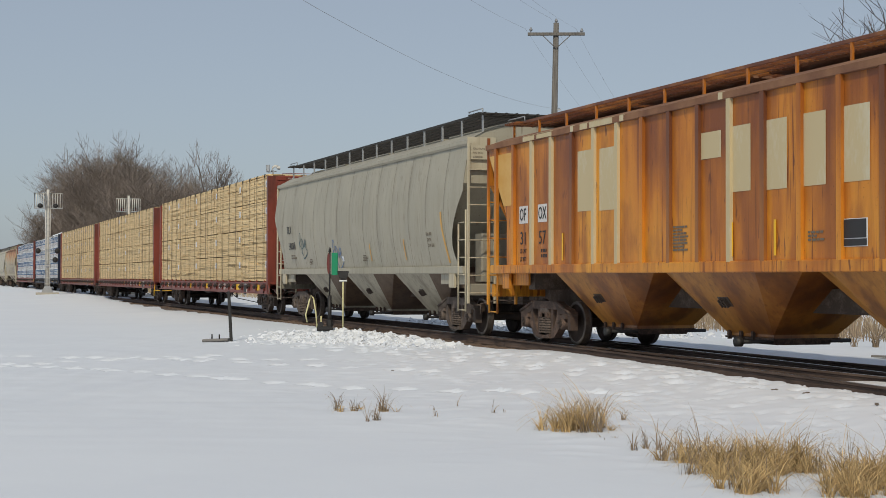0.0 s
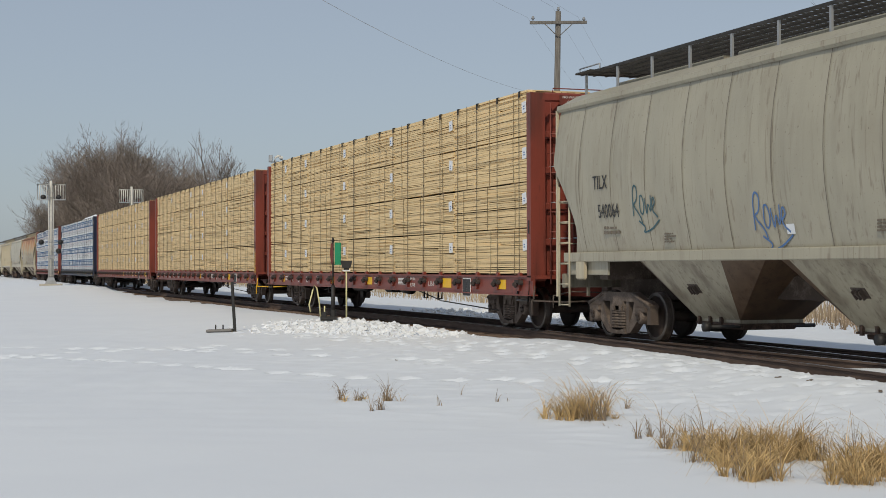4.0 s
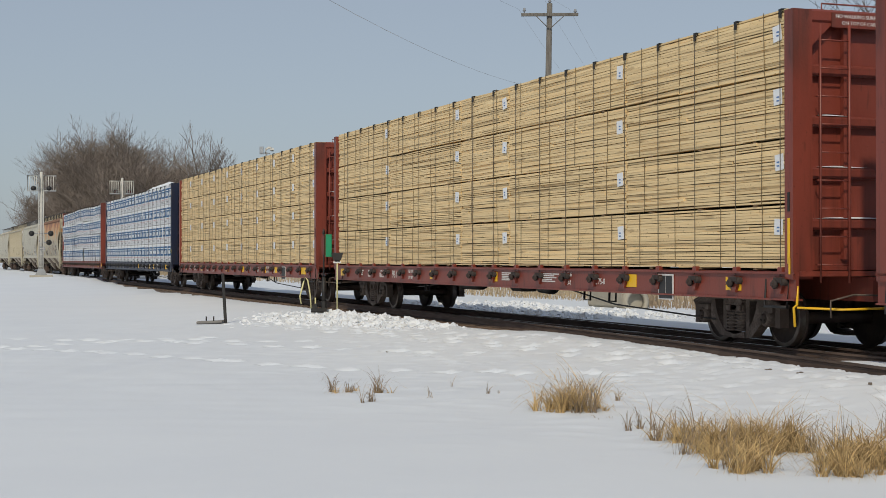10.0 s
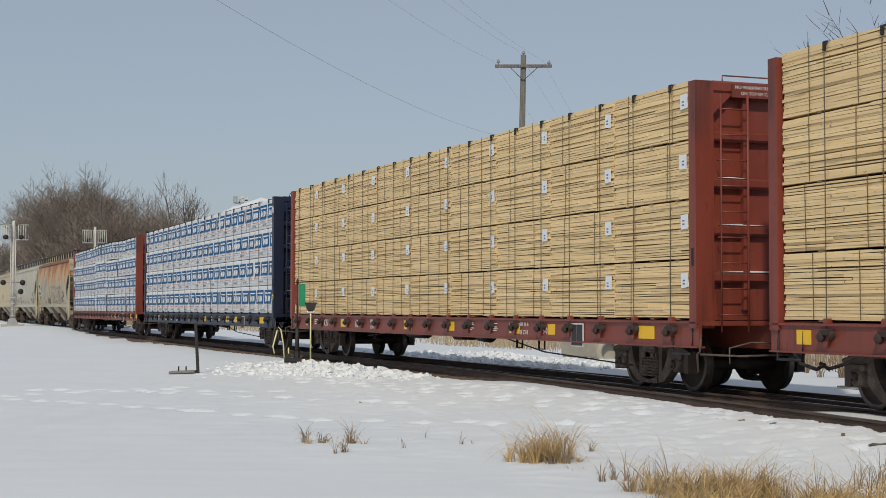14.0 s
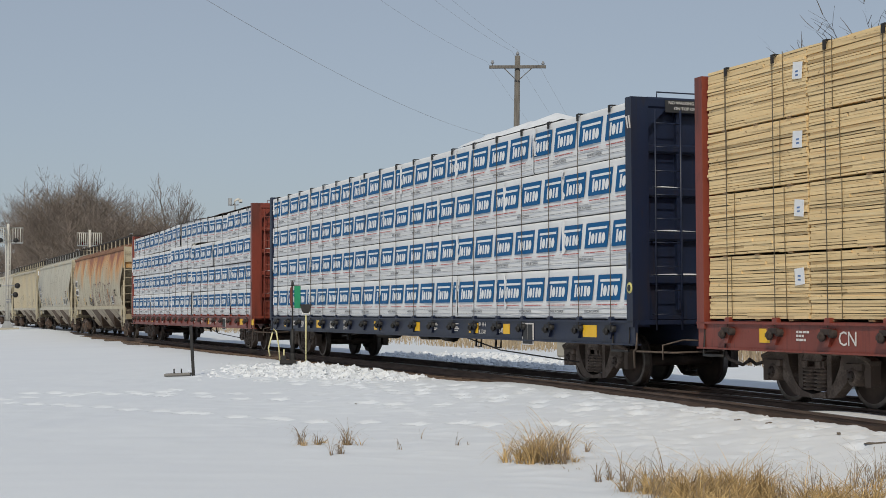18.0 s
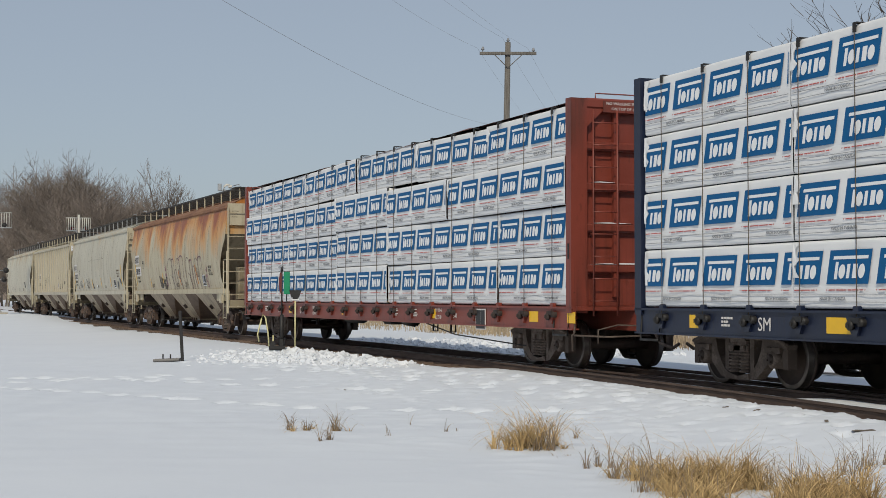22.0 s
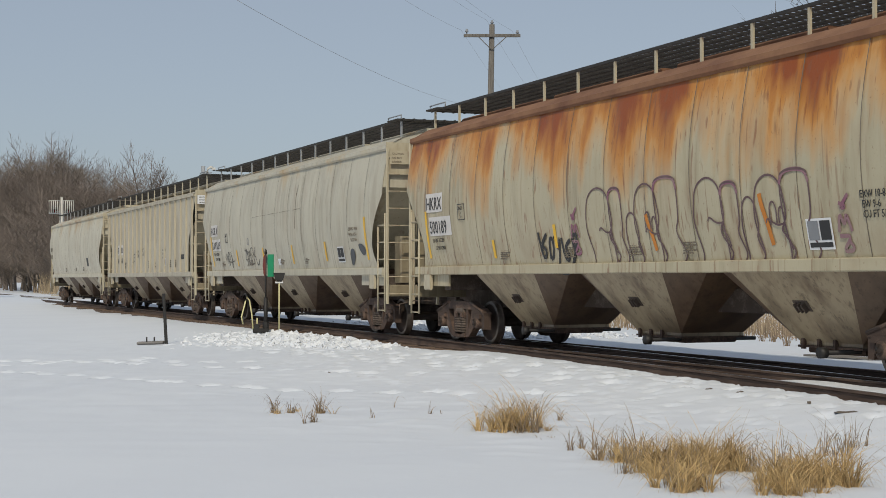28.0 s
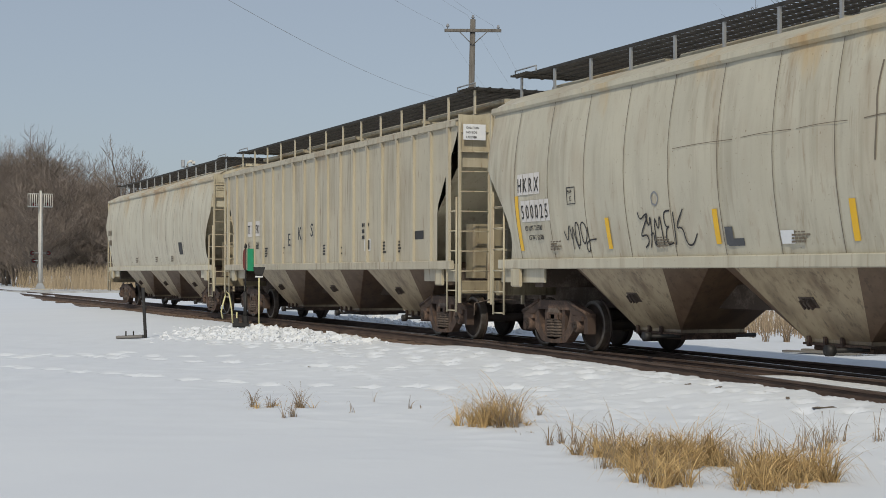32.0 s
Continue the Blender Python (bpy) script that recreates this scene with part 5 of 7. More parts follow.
def snow_strip(s0, s1, lat0, width, seed):
    """Low ragged ribbon of snow lying between the rails."""
    r = random.Random(seed)
    rows = []
    n = int((s1 - s0) / 0.4) + 2
    for i in range(n):
        s = s0 + (s1 - s0) * i / (n - 1)
        w = width * (0.25 + 0.75 * math.sin(math.pi * i / (n - 1))) * (1 + 0.35 * noise.noise((s * 0.9, seed, 0)))
        c = lat0 + 0.06 * noise.noise((s * 0.6, seed, 5))
        z = RAIL_Z - 0.165
        rows.append([on_track(s, c - w, z - 0.03), on_track(s, c - w * 0.5, z + 0.05 + 0.02 * r.random()), on_track(s, c + w * 0.4, z + 0.055 + 0.02 * r.random()), on_track(s, c + w, z - 0.03)])
    return Shape().grid(rows)


# snow packed between the straight near rail and the curved one
rows_ = []
for i in range(60):
    s = 2 + 16.6 * i / 59
    e = smooth(18.4, 16.2, s)
    o, c = -0.7525 - swing(s) + 0.03, -0.83
    z = RAIL_Z - 0.19 + 0.125 * e
    rows_.append([on_track(s, o, z - 0.01)] + [on_track(s, o + (c - o) * f, z + (0.02 + 0.02 * noise.noise((s * 1.3, f * 3, 1))) * e) for f in (0.2, 0.4, 0.6, 0.8)] + [on_track(s, c, z - 0.03)])
single("snow_drift", Shape().grid(rows_), SNOW_LUMP, "wedge of packed snow between two parting rails", "snow", group="drifts between the rails")
for k, (a, b, lat, w) in enumerate(((12, 17, 0.30, 0.07), (20, 27, 0.35, 0.10), (29, 43, -0.1, 0.26), (44, 60, 0.1, 0.5), (58, 90, 0.0, 0.55),
                                    (88, 140, 0.0, 0.6), (17.4, 19.6, -1.1, 0.10), (20.5, 24, -1.0, 0.08), (21, 29, -0.1, 0.12), (13, 19, 0.95, 0.08))):
    single("snow_drift", snow_strip(a, b, lat, w, k), SNOW_LUMP, "thin drift of snow lying between the rails", "snow", group="drifts between the rails")

# dug-out snow round the switch
_r = random.Random(21)


def near_edge(s):
    """How far out from the track the shovelled snow reaches."""
    return -6.1 + (0.45 if s < 36 else 0.5) * abs(36 - s)


def heap_form(s, lat):
    return (1 - math.exp(-((s - 38.7) ** 2 / 1.5 + (lat + 2.7) ** 2 / 0.5))) * smooth(0, 1.4, lat - near_edge(s)) * smooth(0, 0.5, -1.42 - lat) * smooth(26.5, 30.5, s) * smooth(42, 39, s) * (0.45 + 0.55 * smooth(-4.6, -2.6, lat))


def heap_z(s, lat):
    p = on_track(s, lat)
    e = heap_form(s, lat)
    lumps = 0.13 + 0.10 * noise.noise((s * 0.8, lat * 1.1, 0)) + 0.09 * noise.noise((s * 2.6, lat * 2.9, 2)) + 0.05 * noise.noise((s * 6, lat * 7, 4))
    return p, ground_z(p.x, p.y, False) + e * (0.0 + 0.22 * lumps) - 0.03 * (1 - e)


def clod(c, r, p, k):
    t = pose(p.x, p.y, p.z, r.uniform(-35, 35), r.uniform(-35, 35), r.uniform(0, 360))
    vs = [t @ (Vector((x * r.uniform(0.45, 1.25), y * r.uniform(0.45, 1.2), w * r.uniform(0.25, 0.75))) * k) for x in (-1, 1) for y in (-1, 1) for w in (-1, 1)]
    c.add(vs, [[0, 1, 3, 2], [4, 6, 7, 5], [0, 4, 5, 1], [2, 3, 7, 6], [0, 2, 6, 4], [1, 5, 7, 3]])


heap = Shape()
heap.grid([[(lambda q: (q[0].x, q[0].y, q[1]))(heap_z(26 + 16.5 * i / 139, -6.4 + 5.1 * j / 51)) for j in range(52)] for i in range(140)])
single("shovelled_snow", heap, SNOW_LUMP, "rough heap of shovelled snow beside the switch stand", "snow")
cl = Shape()
_n = 0
while _n < 1100:
    s, lat = _r.uniform(26.5, 42), _r.uniform(-6.4, -1.5)
    e = heap_form(s, lat)
    if lat < near_edge(s) - 0.4 or _r.random() > 0.25 + e:
        continue
    p, z = heap_z(s, lat)
    clod(cl, _r, Vector((p.x, p.y, z + 0.004)), _r.choice((0.02, 0.024, 0.03, 0.038, 0.05, 0.08)) * (0.55 + 0.6 * e))
    _n += 1
single("snow_clods", cl, SNOW_LUMP, "broken clods of shovelled snow", "snow", kind="stuff")
cl = Shape()
for _ in range(560):
    s, lat = 47.5 - 15 * _r.random() ** 1.25, 2.4 + 4.6 * _r.random() ** 1.2
    p = on_track(s, lat)
    clod(cl, _r, Vector((p.x, p.y, ground_z(p.x, p.y, False) + 0.015)), _r.choice((0.03, 0.035, 0.045, 0.06, 0.09)))
single("snow_clods", cl, SNOW_LUMP, "churned clods of snow beyond the track", "snow", kind="stuff")
# ---------------------------------------------------------------- the train
EAVE_Z, BOARD = 3.97, 0.48
car = covered_hopper("rust-streaked orange covered hopper with pale patches on its ribs", 15.3, ORANGE, ROOF_RUST, ORANGE, curved=False, half=8.75, truck_half=6.75, ribs=19, post=ORANGE, rusty=True)
HO = car
for a, b, z0, z1 in ((-4.36, -3.62, 2.47, 3.55), (-3.46, -2.7, 2.45, 3.53), (0.05, 0.68, 3.08, 3.48), (0.92, 1.5, 2.54, 3.5), (1.76, 2.44, 2.52, 3.5), (2.69, 3.36, 2.52, 3.5), (3.63, 4.32, 2.52, 3.5), (4.6, 5.2, 2.5, 3.5)):
    plate(car, a, b, z0, z1, PATCH, False)
part("painted_patch", Shape().add([(-8.68, -1.468, 3.78), (-7.42, -1.468, 3.78), (-7.42, -1.468, 2.72), (-7.9, -1.468, 2.72)], [[0, 1, 2, 3]]), PALE_ORANGE, car)
for x, w, h in ((-6.5, 0.55, 0.09), (-5.75, 0.7, 0.08), (-4.5, 0.12, 0.10), (-4.0, 0.3, 0.10), (-3.3, 0.9, 0.10), (-2.5, 0.14, 0.10), (0.75, 0.12, 0.10), (5.35, 0.12, 0.10)):
    part("bare_patch", Shape().box((x, -1.523, EAVE_Z), (w, 0.006, h)).box((x, -1.485, EAVE_Z + 0.058), (w, 0.07, 0.006)), PATCH, car)
for x, w, t in ((-7.04, 0.40, "OF"), (-6.12, 0.40, "OX")):
    pl = plate(car, x - 0.04, x + w, 2.34, 2.68, LETTER_WHITE, False, "white_panel")
    letters(t, 0.34, PRINT_BLACK, car, x - 0.01, -1.475, 2.40, wide=0.74)
letters("31", 0.36, PRINT_BLACK, car, -7.04, -1.468, 1.93, wide=0.95)
letters("57", 0.36, PRINT_BLACK, car, -6.12, -1.468, 1.93, wide=0.95)
letters("LD LMT", 0.12, PRINT_BLACK, car, -7.04, -1.468, 1.76, wide=0.8)
letters("LT WT", 0.12, PRINT_BLACK, car, -7.04, -1.468, 1.60, wide=0.8)
bars(car, -6.0, 1.80, 0.4, 0.06, 2, PRINT_BLACK, -1.468)
bars(car, -0.8, 2.08, 0.55, 0.03, 8, PRINT_DIM, -1.468)
bars(car, 2.95, 1.9, 0.4, 0.03, 3, PRINT_DIM, -1.468)
pn = plate(car, 3.71, 4.27, 1.69, 2.05, PRINT_WHITE, False, "stencil_panel")
for dx in (0.0, 0.26):
    plate(pn, 3.725 + dx, 3.985 + dx, 1.80, 2.04, PRINT_BLACK, False, "panel_field", 0.012)
plate(pn, 3.725, 4.255, 1.70, 1.788, PRINT_BLACK, False, "panel_field", 0.012)
for x in (-5.0, 1.0, 2.15):
    part("reflector", Shape().box((x, -1.475, 1.85), (0.05, 0.008, 0.5)), YELLOW, car)

EAVE_Z, BOARD = 4.16, 0.70
car = covered_hopper("smooth grey covered hopper with curved sides and dark seams", 34.1, GREYP, GREYP, GRIMY_GREY, half=8.75, post=GALV)
letters("TILX", 0.34, PRINT_BLACK, car, -7.0, None, 2.62, wide=0.8)
letters("540064", 0.34, PRINT_BLACK, car, -6.88, None, 2.12, wide=0.8)
bars(car, -6.75, 1.95, 0.6, 0.05, 2, PRINT_DIM, -side_y(1.9, True) - 0.008)
for x0, z0, sc, ink in ((-5.55, 1.95, 0.8, SPRAY_TEAL), (-1.85, 1.62, 0.85, CARD_INK)):
    for pts in ([(0.0, 0.2), (0.05, 0.85), (0.25, 0.8), (0.2, 0.5), (0.0, 0.45), (0.3, 0.2), (0.35, 0.05)], [(0.35, 0.6), (0.3, 0.3), (0.42, 0.2), (0.52, 0.4), (0.45, 0.62), (0.35, 0.6)],
                [(0.55, 0.55), (0.6, 0.15), (0.68, 0.5), (0.78, 0.2), (0.82, 0.6)], [(0.85, 0.35), (1.0, 0.45), (0.9, 0.6), (0.82, 0.3), (1.05, 0.15)], [(0.2, 0.1), (0.5, -0.05), (0.3, -0.15), (0.7, -0.1), (1.1, 0.1)]):
        stroke(car, pts, 0.03, ink, z0, x0, sc, True)
bars(car, -4.6, 1.8, 0.4, 0.025, 4, PRINT_DIM, -side_y(1.75, True) - 0.008)
bars(car, 1.0, 1.85, 0.45, 0.025, 4, PRINT_DIM, -side_y(1.8, True) - 0.008)
plate(car, -1.05, -0.85, 1.72, 1.86, CARD, True)
for x, z0, z1 in ((-1.9 + 3.6, 1.7, 2.15), (4.55, 1.7, 2.2)):
    plate(car, x, x + 0.07, z0, z1, PALE_ORANGE, True, "reflector", 0.01)
stroke(car, [(7.38, 2.75), (7.40, 2.4), (7.52, 2.0), (7.62, 1.6)], 0.10, PALE_ORANGE, 0, 0, 1, True, "faded_stripe")
letters("EXW 10-8", 0.11, PRINT_DIM, car, 6.3, None, 2.24, wide=0.8)
letters("EW 9-6", 0.11, PRINT_DIM, car, 6.35, None, 2.11, wide=0.8)
letters("CU FT 5161", 0.11, PRINT_DIM, car, 6.35, None, 1.98, wide=0.8)


def sill_marks(num):
    return [(-8.26, num[0], 0.26, 0.82), (-7.25, num[1], 0.26, 0.82), (-6.22, num[2], 0.26, 0.82), (-4.96, "LD LMT", 0.11, 0.95), (-4.96, "LT WT", 0.11, 0.80),
            (3.85, "IH 11-6", 0.12, 0.96), (3.85, "IL 73-0", 0.12, 0.81), (5.18, "L 75-0", 0.15, 0.84)]


Y_RED = [(-10.6, 0.32), (-3.25, 0.36), (0.45, 0.40), (6.45, 0.55), (9.76, 0.42)]
Y_BLUE = [(9.78, 0.50), (6.29, 0.30), (4.65, 0.48), (1.36, 0.36), (-1.34, 0.50), (-6.22, 0.50), (-9.56, 0.40)]
A = centrebeam(RED, "red centrebeam flatcar loaded with bare lumber", 55.385, sill_marks(("CN", "623", "879")), yellow=[(-9.3, 0.5)] + Y_RED[1:])
B = centrebeam(RED, "red centrebeam flatcar loaded with bare lumber bundles", 79.9, sill_marks(("CN", "623", "961")), yellow=Y_RED)
WRAPPED_TEXT = ((0.95, 0.18), (2.22, 0.47), (3.39, 0.54))
BLUE_MARKS = [(-8.0, "SM", 0.26, 0.82), (-5.25, "680", 0.26, 0.82), (-4.04, "LD LMT", 0.11, 0.95), (-4.04, "LT WT", 0.11, 0.80), (4.93, "IH 11-6", 0.12, 0.96), (4.93, "IL 73-0", 0.12, 0.81), (5.74, "L 75-0", 0.15, 0.84)]
C = centrebeam(RED, "red centrebeam flatcar loaded with short lumber bundles", 104.5, [(-8.0, "CN", 0.26, 0.82), (-5.25, "62", 0.26, 0.82)] + BLUE_MARKS[2:], yellow=Y_BLUE, panel_x=7.35, text=WRAPPED_TEXT)
D = centrebeam(BLUE, "dark blue centrebeam flatcar loaded with wrapped lumber", 129.14, BLUE_MARKS, yellow=Y_BLUE, panel_x=7.3, text=WRAPPED_TEXT)
E = centrebeam(RED, "red centrebeam flatcar loaded with white wrapped lumber", 154.04, [(-7.45, "NO", 0.24, 0.83), (-5.25, "015", 0.26, 0.82)] + BLUE_MARKS[2:], yellow=[(11.28, 0.30), (9.78, 0.36), (4.78, 0.34), (-1.32, 0.36), (-6.17, 0.36)], panel_x=7.38, text=WRAPPED_TEXT)
lumber_load(55.385, [-11.11, -6.85, -2.45, 1.82, 6.15, 8.75, 11.11], 100, 4.74)
lumber_load(79.9, [-11.11, -6.3, -1.2, 1.5, 6.5, 11.11], 200, 4.70)
lumber_load(104.5, [-11.11 + 22.22 * i / 9 for i in range(10)], 300, 4.69)
D_LOW, D_TOP = [-11.1, -6.15, -3.7, 1.25, 7.2, 11.1], [-11.1, -7.5, -3.65, -0.25, 2.75, 7.25, 11.1]
wrapped_load(129.14, [D_LOW, [-11.1, -8.7, -3.7, 1.25, 7.2, 11.1], [-11.1, -8.7, -6.15, -2.6, 1.0, 7.2, 11.1], D_TOP], 400, 4.62)
E_LOW, E_TOP = [-11.1, -8.1, -1.9, 2.0, 6.63, 11.1], [-11.1, -7.54, -3.7, 0.5, 4.93, 11.1]
wrapped_load(154.04, [E_LOW, [-11.1, -8.1, -1.9, 2.0, 6.63, 11.1], [-11.1, -5.6, -1.9, 2.0, 6.63, 11.1], E_TOP], 500, 4.57, 1.0)
for c, h in ((A, 4.74), (B, 4.70), (C, 4.69), (D, 4.62), (E, 4.58)):
    tie_cables(c, lambda x: h + (max(0, 0.08 - 0.02 * max(0, abs(x - 1) - 1.5)) if c is E else 0), None)
for x0, z0 in ((11.165, 4.36), (11.245, 4.36)):
    part("emblem", Shape().prism([(x0, z0), (x0 + 0.045, z0), (x0 + 0.085, z0 - 0.20), (x0 + 0.06, z0 - 0.20)], -1.518, -1.511), LETTER_WHITE, D)
part("yellow_strip", Shape().box((11.25, -1.516, 1.52), (0.05, 0.008, 0.62)).box((11.265, -1.516, 1.18), (0.035, 0.008, 0.22)), YELLOW, B)
badge = part("round_badge", Shape().lathe([(-1.522, 0.0), (-1.520, 0.085), (-1.511, 0.09)], (11.25, 0, 1.62), sides=16), mat("pale_yellow_paint", (0.62, 0.56, 0.20), rough=0.6), D)
part("badge_mark", Shape().lathe([(-1.527, 0.0), (-1.525, 0.05), (-1.521, 0.052)], (11.25, 0, 1.62), sides=12), PRINT_BLACK, badge)
for c in (A, B, C, D, E):
    pn = part("warning_plate", Shape().box((11.352, -0.42, LOAD_TOP - 0.13), (0.012, 0.95, 0.20)), PRINT_BLACK if c is D else RED, c)
    for j, t in enumerate(("NO WALKING SURFACE", "ON TOP OF CAR")):
        ob = letters(t, 0.072, LETTER_WHITE, pn, 0, 0, 0)
        ob.matrix_basis = pose(11.362, -0.84 + 0.1 * j, LOAD_TOP - 0.10 - 0.09 * j, 90, 0, 90)
# snow and torn wrap on top of the loads
cap = Shape()
rr = []
for i in range(40):
    x = 3.6 + 4.8 * i / 39
    e = math.sin(math.pi * i / 39) ** 0.5
    rr.append([(x, -1.40, LOAD_TOP - 0.03), (x, -1.33, LOAD_TOP + e * (0.07 + 0.09 * noise.noise((x * 2.3, 0, 0)))), (x, -0.9, LOAD_TOP + e * (0.22 + 0.20 * noise.noise((x * 1.7, 2, 0)))), (x, -0.2, LOAD_TOP + 0.12 * e), (x, 0.5, LOAD_TOP)])
cap.grid(rr)
RIDERS.append((single("settled_snow", cap, SNOW_LUMP, "lumpy snow lying on top of the wrapped lumber", "snow"), 129.14, pose(0, 0, 0)))
TOPDARK = mat("brown_tarpaulin", (0.21, 0.095, 0.08), rough=0.7, dark=(0.11, 0.065, 0.058), scale=2)
tp = Shape()
rr = []
for i in range(70):
    x = -11.0 + 22.0 * i / 69
    q = 0.05 + 0.035 * noise.noise((x * 0.9, 9, 0)) + 0.02 * noise.noise((x * 3, 3, 0))
    rr.append([(x, -1.42, LOAD_TOP + 0.0), (x, -1.25, LOAD_TOP + q), (x, -0.5, LOAD_TOP + q + 0.04), (x, 0.6, LOAD_TOP + q), (x, 0.8, LOAD_TOP - 0.02)])
rr = [[(x, y, z - 0.05) for x, y, z in row] for row in rr]
tp.grid(rr)
RIDERS.append((single("tarpaulin", tp, TOPDARK, "brown tarpaulin lying along the top of the load", "tarpaulin"), 154.04, pose(0, 0, 0)))

car = covered_hopper("cream covered hopper heavily streaked with rust and tagged with graffiti", 176.75, RUSTY, ROOF_RUST, GRIMY, half=8.82, post=TRIM, rusty=True)
for a, t, z, sz in ((-7.6, "HKRX", 2.68, 0.36), (-7.47, "500189", 2.20, 0.36)):
    plate(car, a - 0.05, a + (0.84 if len(t) == 4 else 1.10), z - 0.05, z + 0.33, LETTER_WHITE, True, "white_panel")
    letters(t, sz, PRINT_BLACK, car, a - 0.02, None, z, wide=0.84)
letters("LD LMT 223200", 0.11, PRINT_BLACK, car, -7.4, None, 2.02, wide=0.8)
letters("LT WT 62800", 0.11, PRINT_BLACK, car, -7.3, None, 1.87, wide=0.8)
letters("EXW 10-8", 0.13, PRINT_BLACK, car, 6.33, None, 2.24, wide=0.85)
letters("EW 9-6", 0.13, PRINT_BLACK, car, 6.36, None, 2.12, wide=0.85)
letters("CU FT 5161", 0.13, PRINT_BLACK, car, 6.36, None, 2.0, wide=0.85)
for x, z0, z1, ang in ((-7.72, 1.7, 2.66, 0), (-4.5, 1.66, 2.0, 0), (-1.9, 1.8, 2.2, 0)):
    plate(car, x, x + 0.10, z0, z1, YELLOW, True, "reflector", 0.01)
def bubble(car, x0, x1, z0, z1, square, material, width):
    """Outline of one sprayed bubble form: up one side, over a round or square shoulder, down the other, with a kinked foot."""
    w, h = x1 - x0, z1 - z0
    k = 0.92 if square else 0.70
    pts = [(x0 + 0.10 * w, z0), (x0 + 0.16 * w, z0 + 0.12 * h), (x0 + (0.05 if square else -0.04) * w, z0 + 0.45 * h), (x0, z0 + k * h), (x0 + 0.12 * w, z0 + (0.98 if square else 0.93) * h),
           (x0 + 0.5 * w, z1 + (0.0 if square else 0.03)), (x0 + 0.88 * w, z0 + (0.98 if square else 0.93) * h), (x1, z0 + k * h), (x1 + 0.02 * w, z0 + 0.5 * h),
           (x1 - 0.2 * w, z0 + 0.36 * h), (x1 + 0.10 * w, z0 + 0.16 * h), (x1 + 0.16 * w, z0 + 0.08 * h), (x1, z0)]
    stroke(car, pts, width, material, 0, 0, 1, True)
    if square:
        stroke(car, [(x0, z0 + 0.84 * h), (x0 + 0.1 * w, z0 + 0.97 * h), (x0 + 0.5 * w, z1), (x0 + 0.9 * w, z0 + 0.97 * h), (x1, z0 + 0.84 * h)], width * 1.8, GRAFF_PURPLE, 0, 0, 1, True)


for x0, x1, z1, square in ((-0.65, 0.18, 2.72, False), (0.12, 0.52, 2.70, True), (0.62, 0.98, 2.28, False), (0.92, 1.62, 2.70, False), (1.52, 2.18, 2.78, True),
                           (2.62, 3.36, 2.68, False), (3.32, 3.74, 2.60, True), (3.80, 4.16, 2.36, False), (4.12, 4.80, 2.63, False), (4.72, 5.34, 2.68, True)):
    bubble(car, x0, x1, 1.52, z1, square, GRAFF_LINE, 0.030)
for x0, z0 in ((-0.25, 1.98), (1.2, 1.92), (2.95, 2.02), (4.35, 1.95)):
    stroke(car, [(0.0, 0.06), (0.04, 0.13), (0.22, 0.02), (0.42, 0.04), (0.30, -0.04), (0.46, -0.14), (0.5, -0.3)], 0.028, GRAFF_LINE, z0, x0, 1.0, True)
for x0, z0 in ((1.22, 1.98), (4.45, 1.98)):
    stroke(car, [(0.0, 0.0), (0.0, 0.26), (0.10, 0.32), (0.16, 0.2), (0.14, 0.02)], 0.026, GRAFF_LINE, z0, x0, 1.0, True)
    stroke(car, [(0.2, 0.02), (0.2, 0.2), (0.28, 0.24), (0.32, 0.1), (0.30, -0.02)], 0.026, GRAFF_LINE, z0, x0, 1.0, True)
for x0, z0, dz in ((1.28, 1.70, 0.55), (4.28, 1.72, 0.68)):
    stroke(car, [(0.16, 0.0), (0.10, 0.4 * dz), (0.0, 0.8 * dz), (-0.02, dz)], 0.085, GRAFF_ORANGE, z0, x0, 1.0, True)
for pts in ([(0, 0.75), (0.1, 0.1), (0.35, 0.35), (0.05, 0.45), (0.4, 0.7)], [(0.45, 0.15), (0.5, 0.6), (0.7, 0.6), (0.62, 0.2), (0.45, 0.15)],
            [(0.75, 0.65), (0.9, 0.3), (1.05, 0.7), (0.85, 0.05), (0.75, 0.0)], [(1.1, 0.6), (1.15, 0.1), (1.4, 0.15), (1.2, 0.4), (1.5, 0.55)],
            [(1.5, 0.1), (1.7, 0.3), (1.55, 0.6), (1.9, 0.7), (1.6, 0.15), (1.2, -0.2), (0.6, -0.1), (2.1, 0.0)]):
    stroke(car, pts, 0.07, GRAFF_BLACK, 1.50, -2.5, 0.78, True)
for pts in ([(0, 0), (0.1, 0.5), (0.25, 0.1), (0.35, 0.5), (0.5, 0.0)], [(0.0, -0.1), (0.5, -0.1), (0.0, -0.5), (0.55, -0.45), (0.3, -0.2)], [(0.1, 0.7), (0.4, 0.6), (0.1, 0.55), (0.5, 0.9)]):
    stroke(car, pts, 0.05, GRAFF_PURPLE, 1.85, 5.85, 0.5, True)
    stroke(car, pts, 0.05, GRAFF_PURPLE, 1.95, -1.25, 0.55, True)
pn = plate(car, 5.2, 5.72, 1.64, 2.03, PRINT_WHITE, True, "stencil_panel")
plate(pn, 5.23, 5.45, 1.76, 2.0, PRINT_GREY, True, "panel_field", 0.012)
plate(pn, 5.48, 5.69, 1.76, 2.0, PRINT_BLACK, True, "panel_field", 0.012)
plate(pn, 5.23, 5.69, 1.67, 1.73, PRINT_BLACK, True, "panel_field", 0.012)
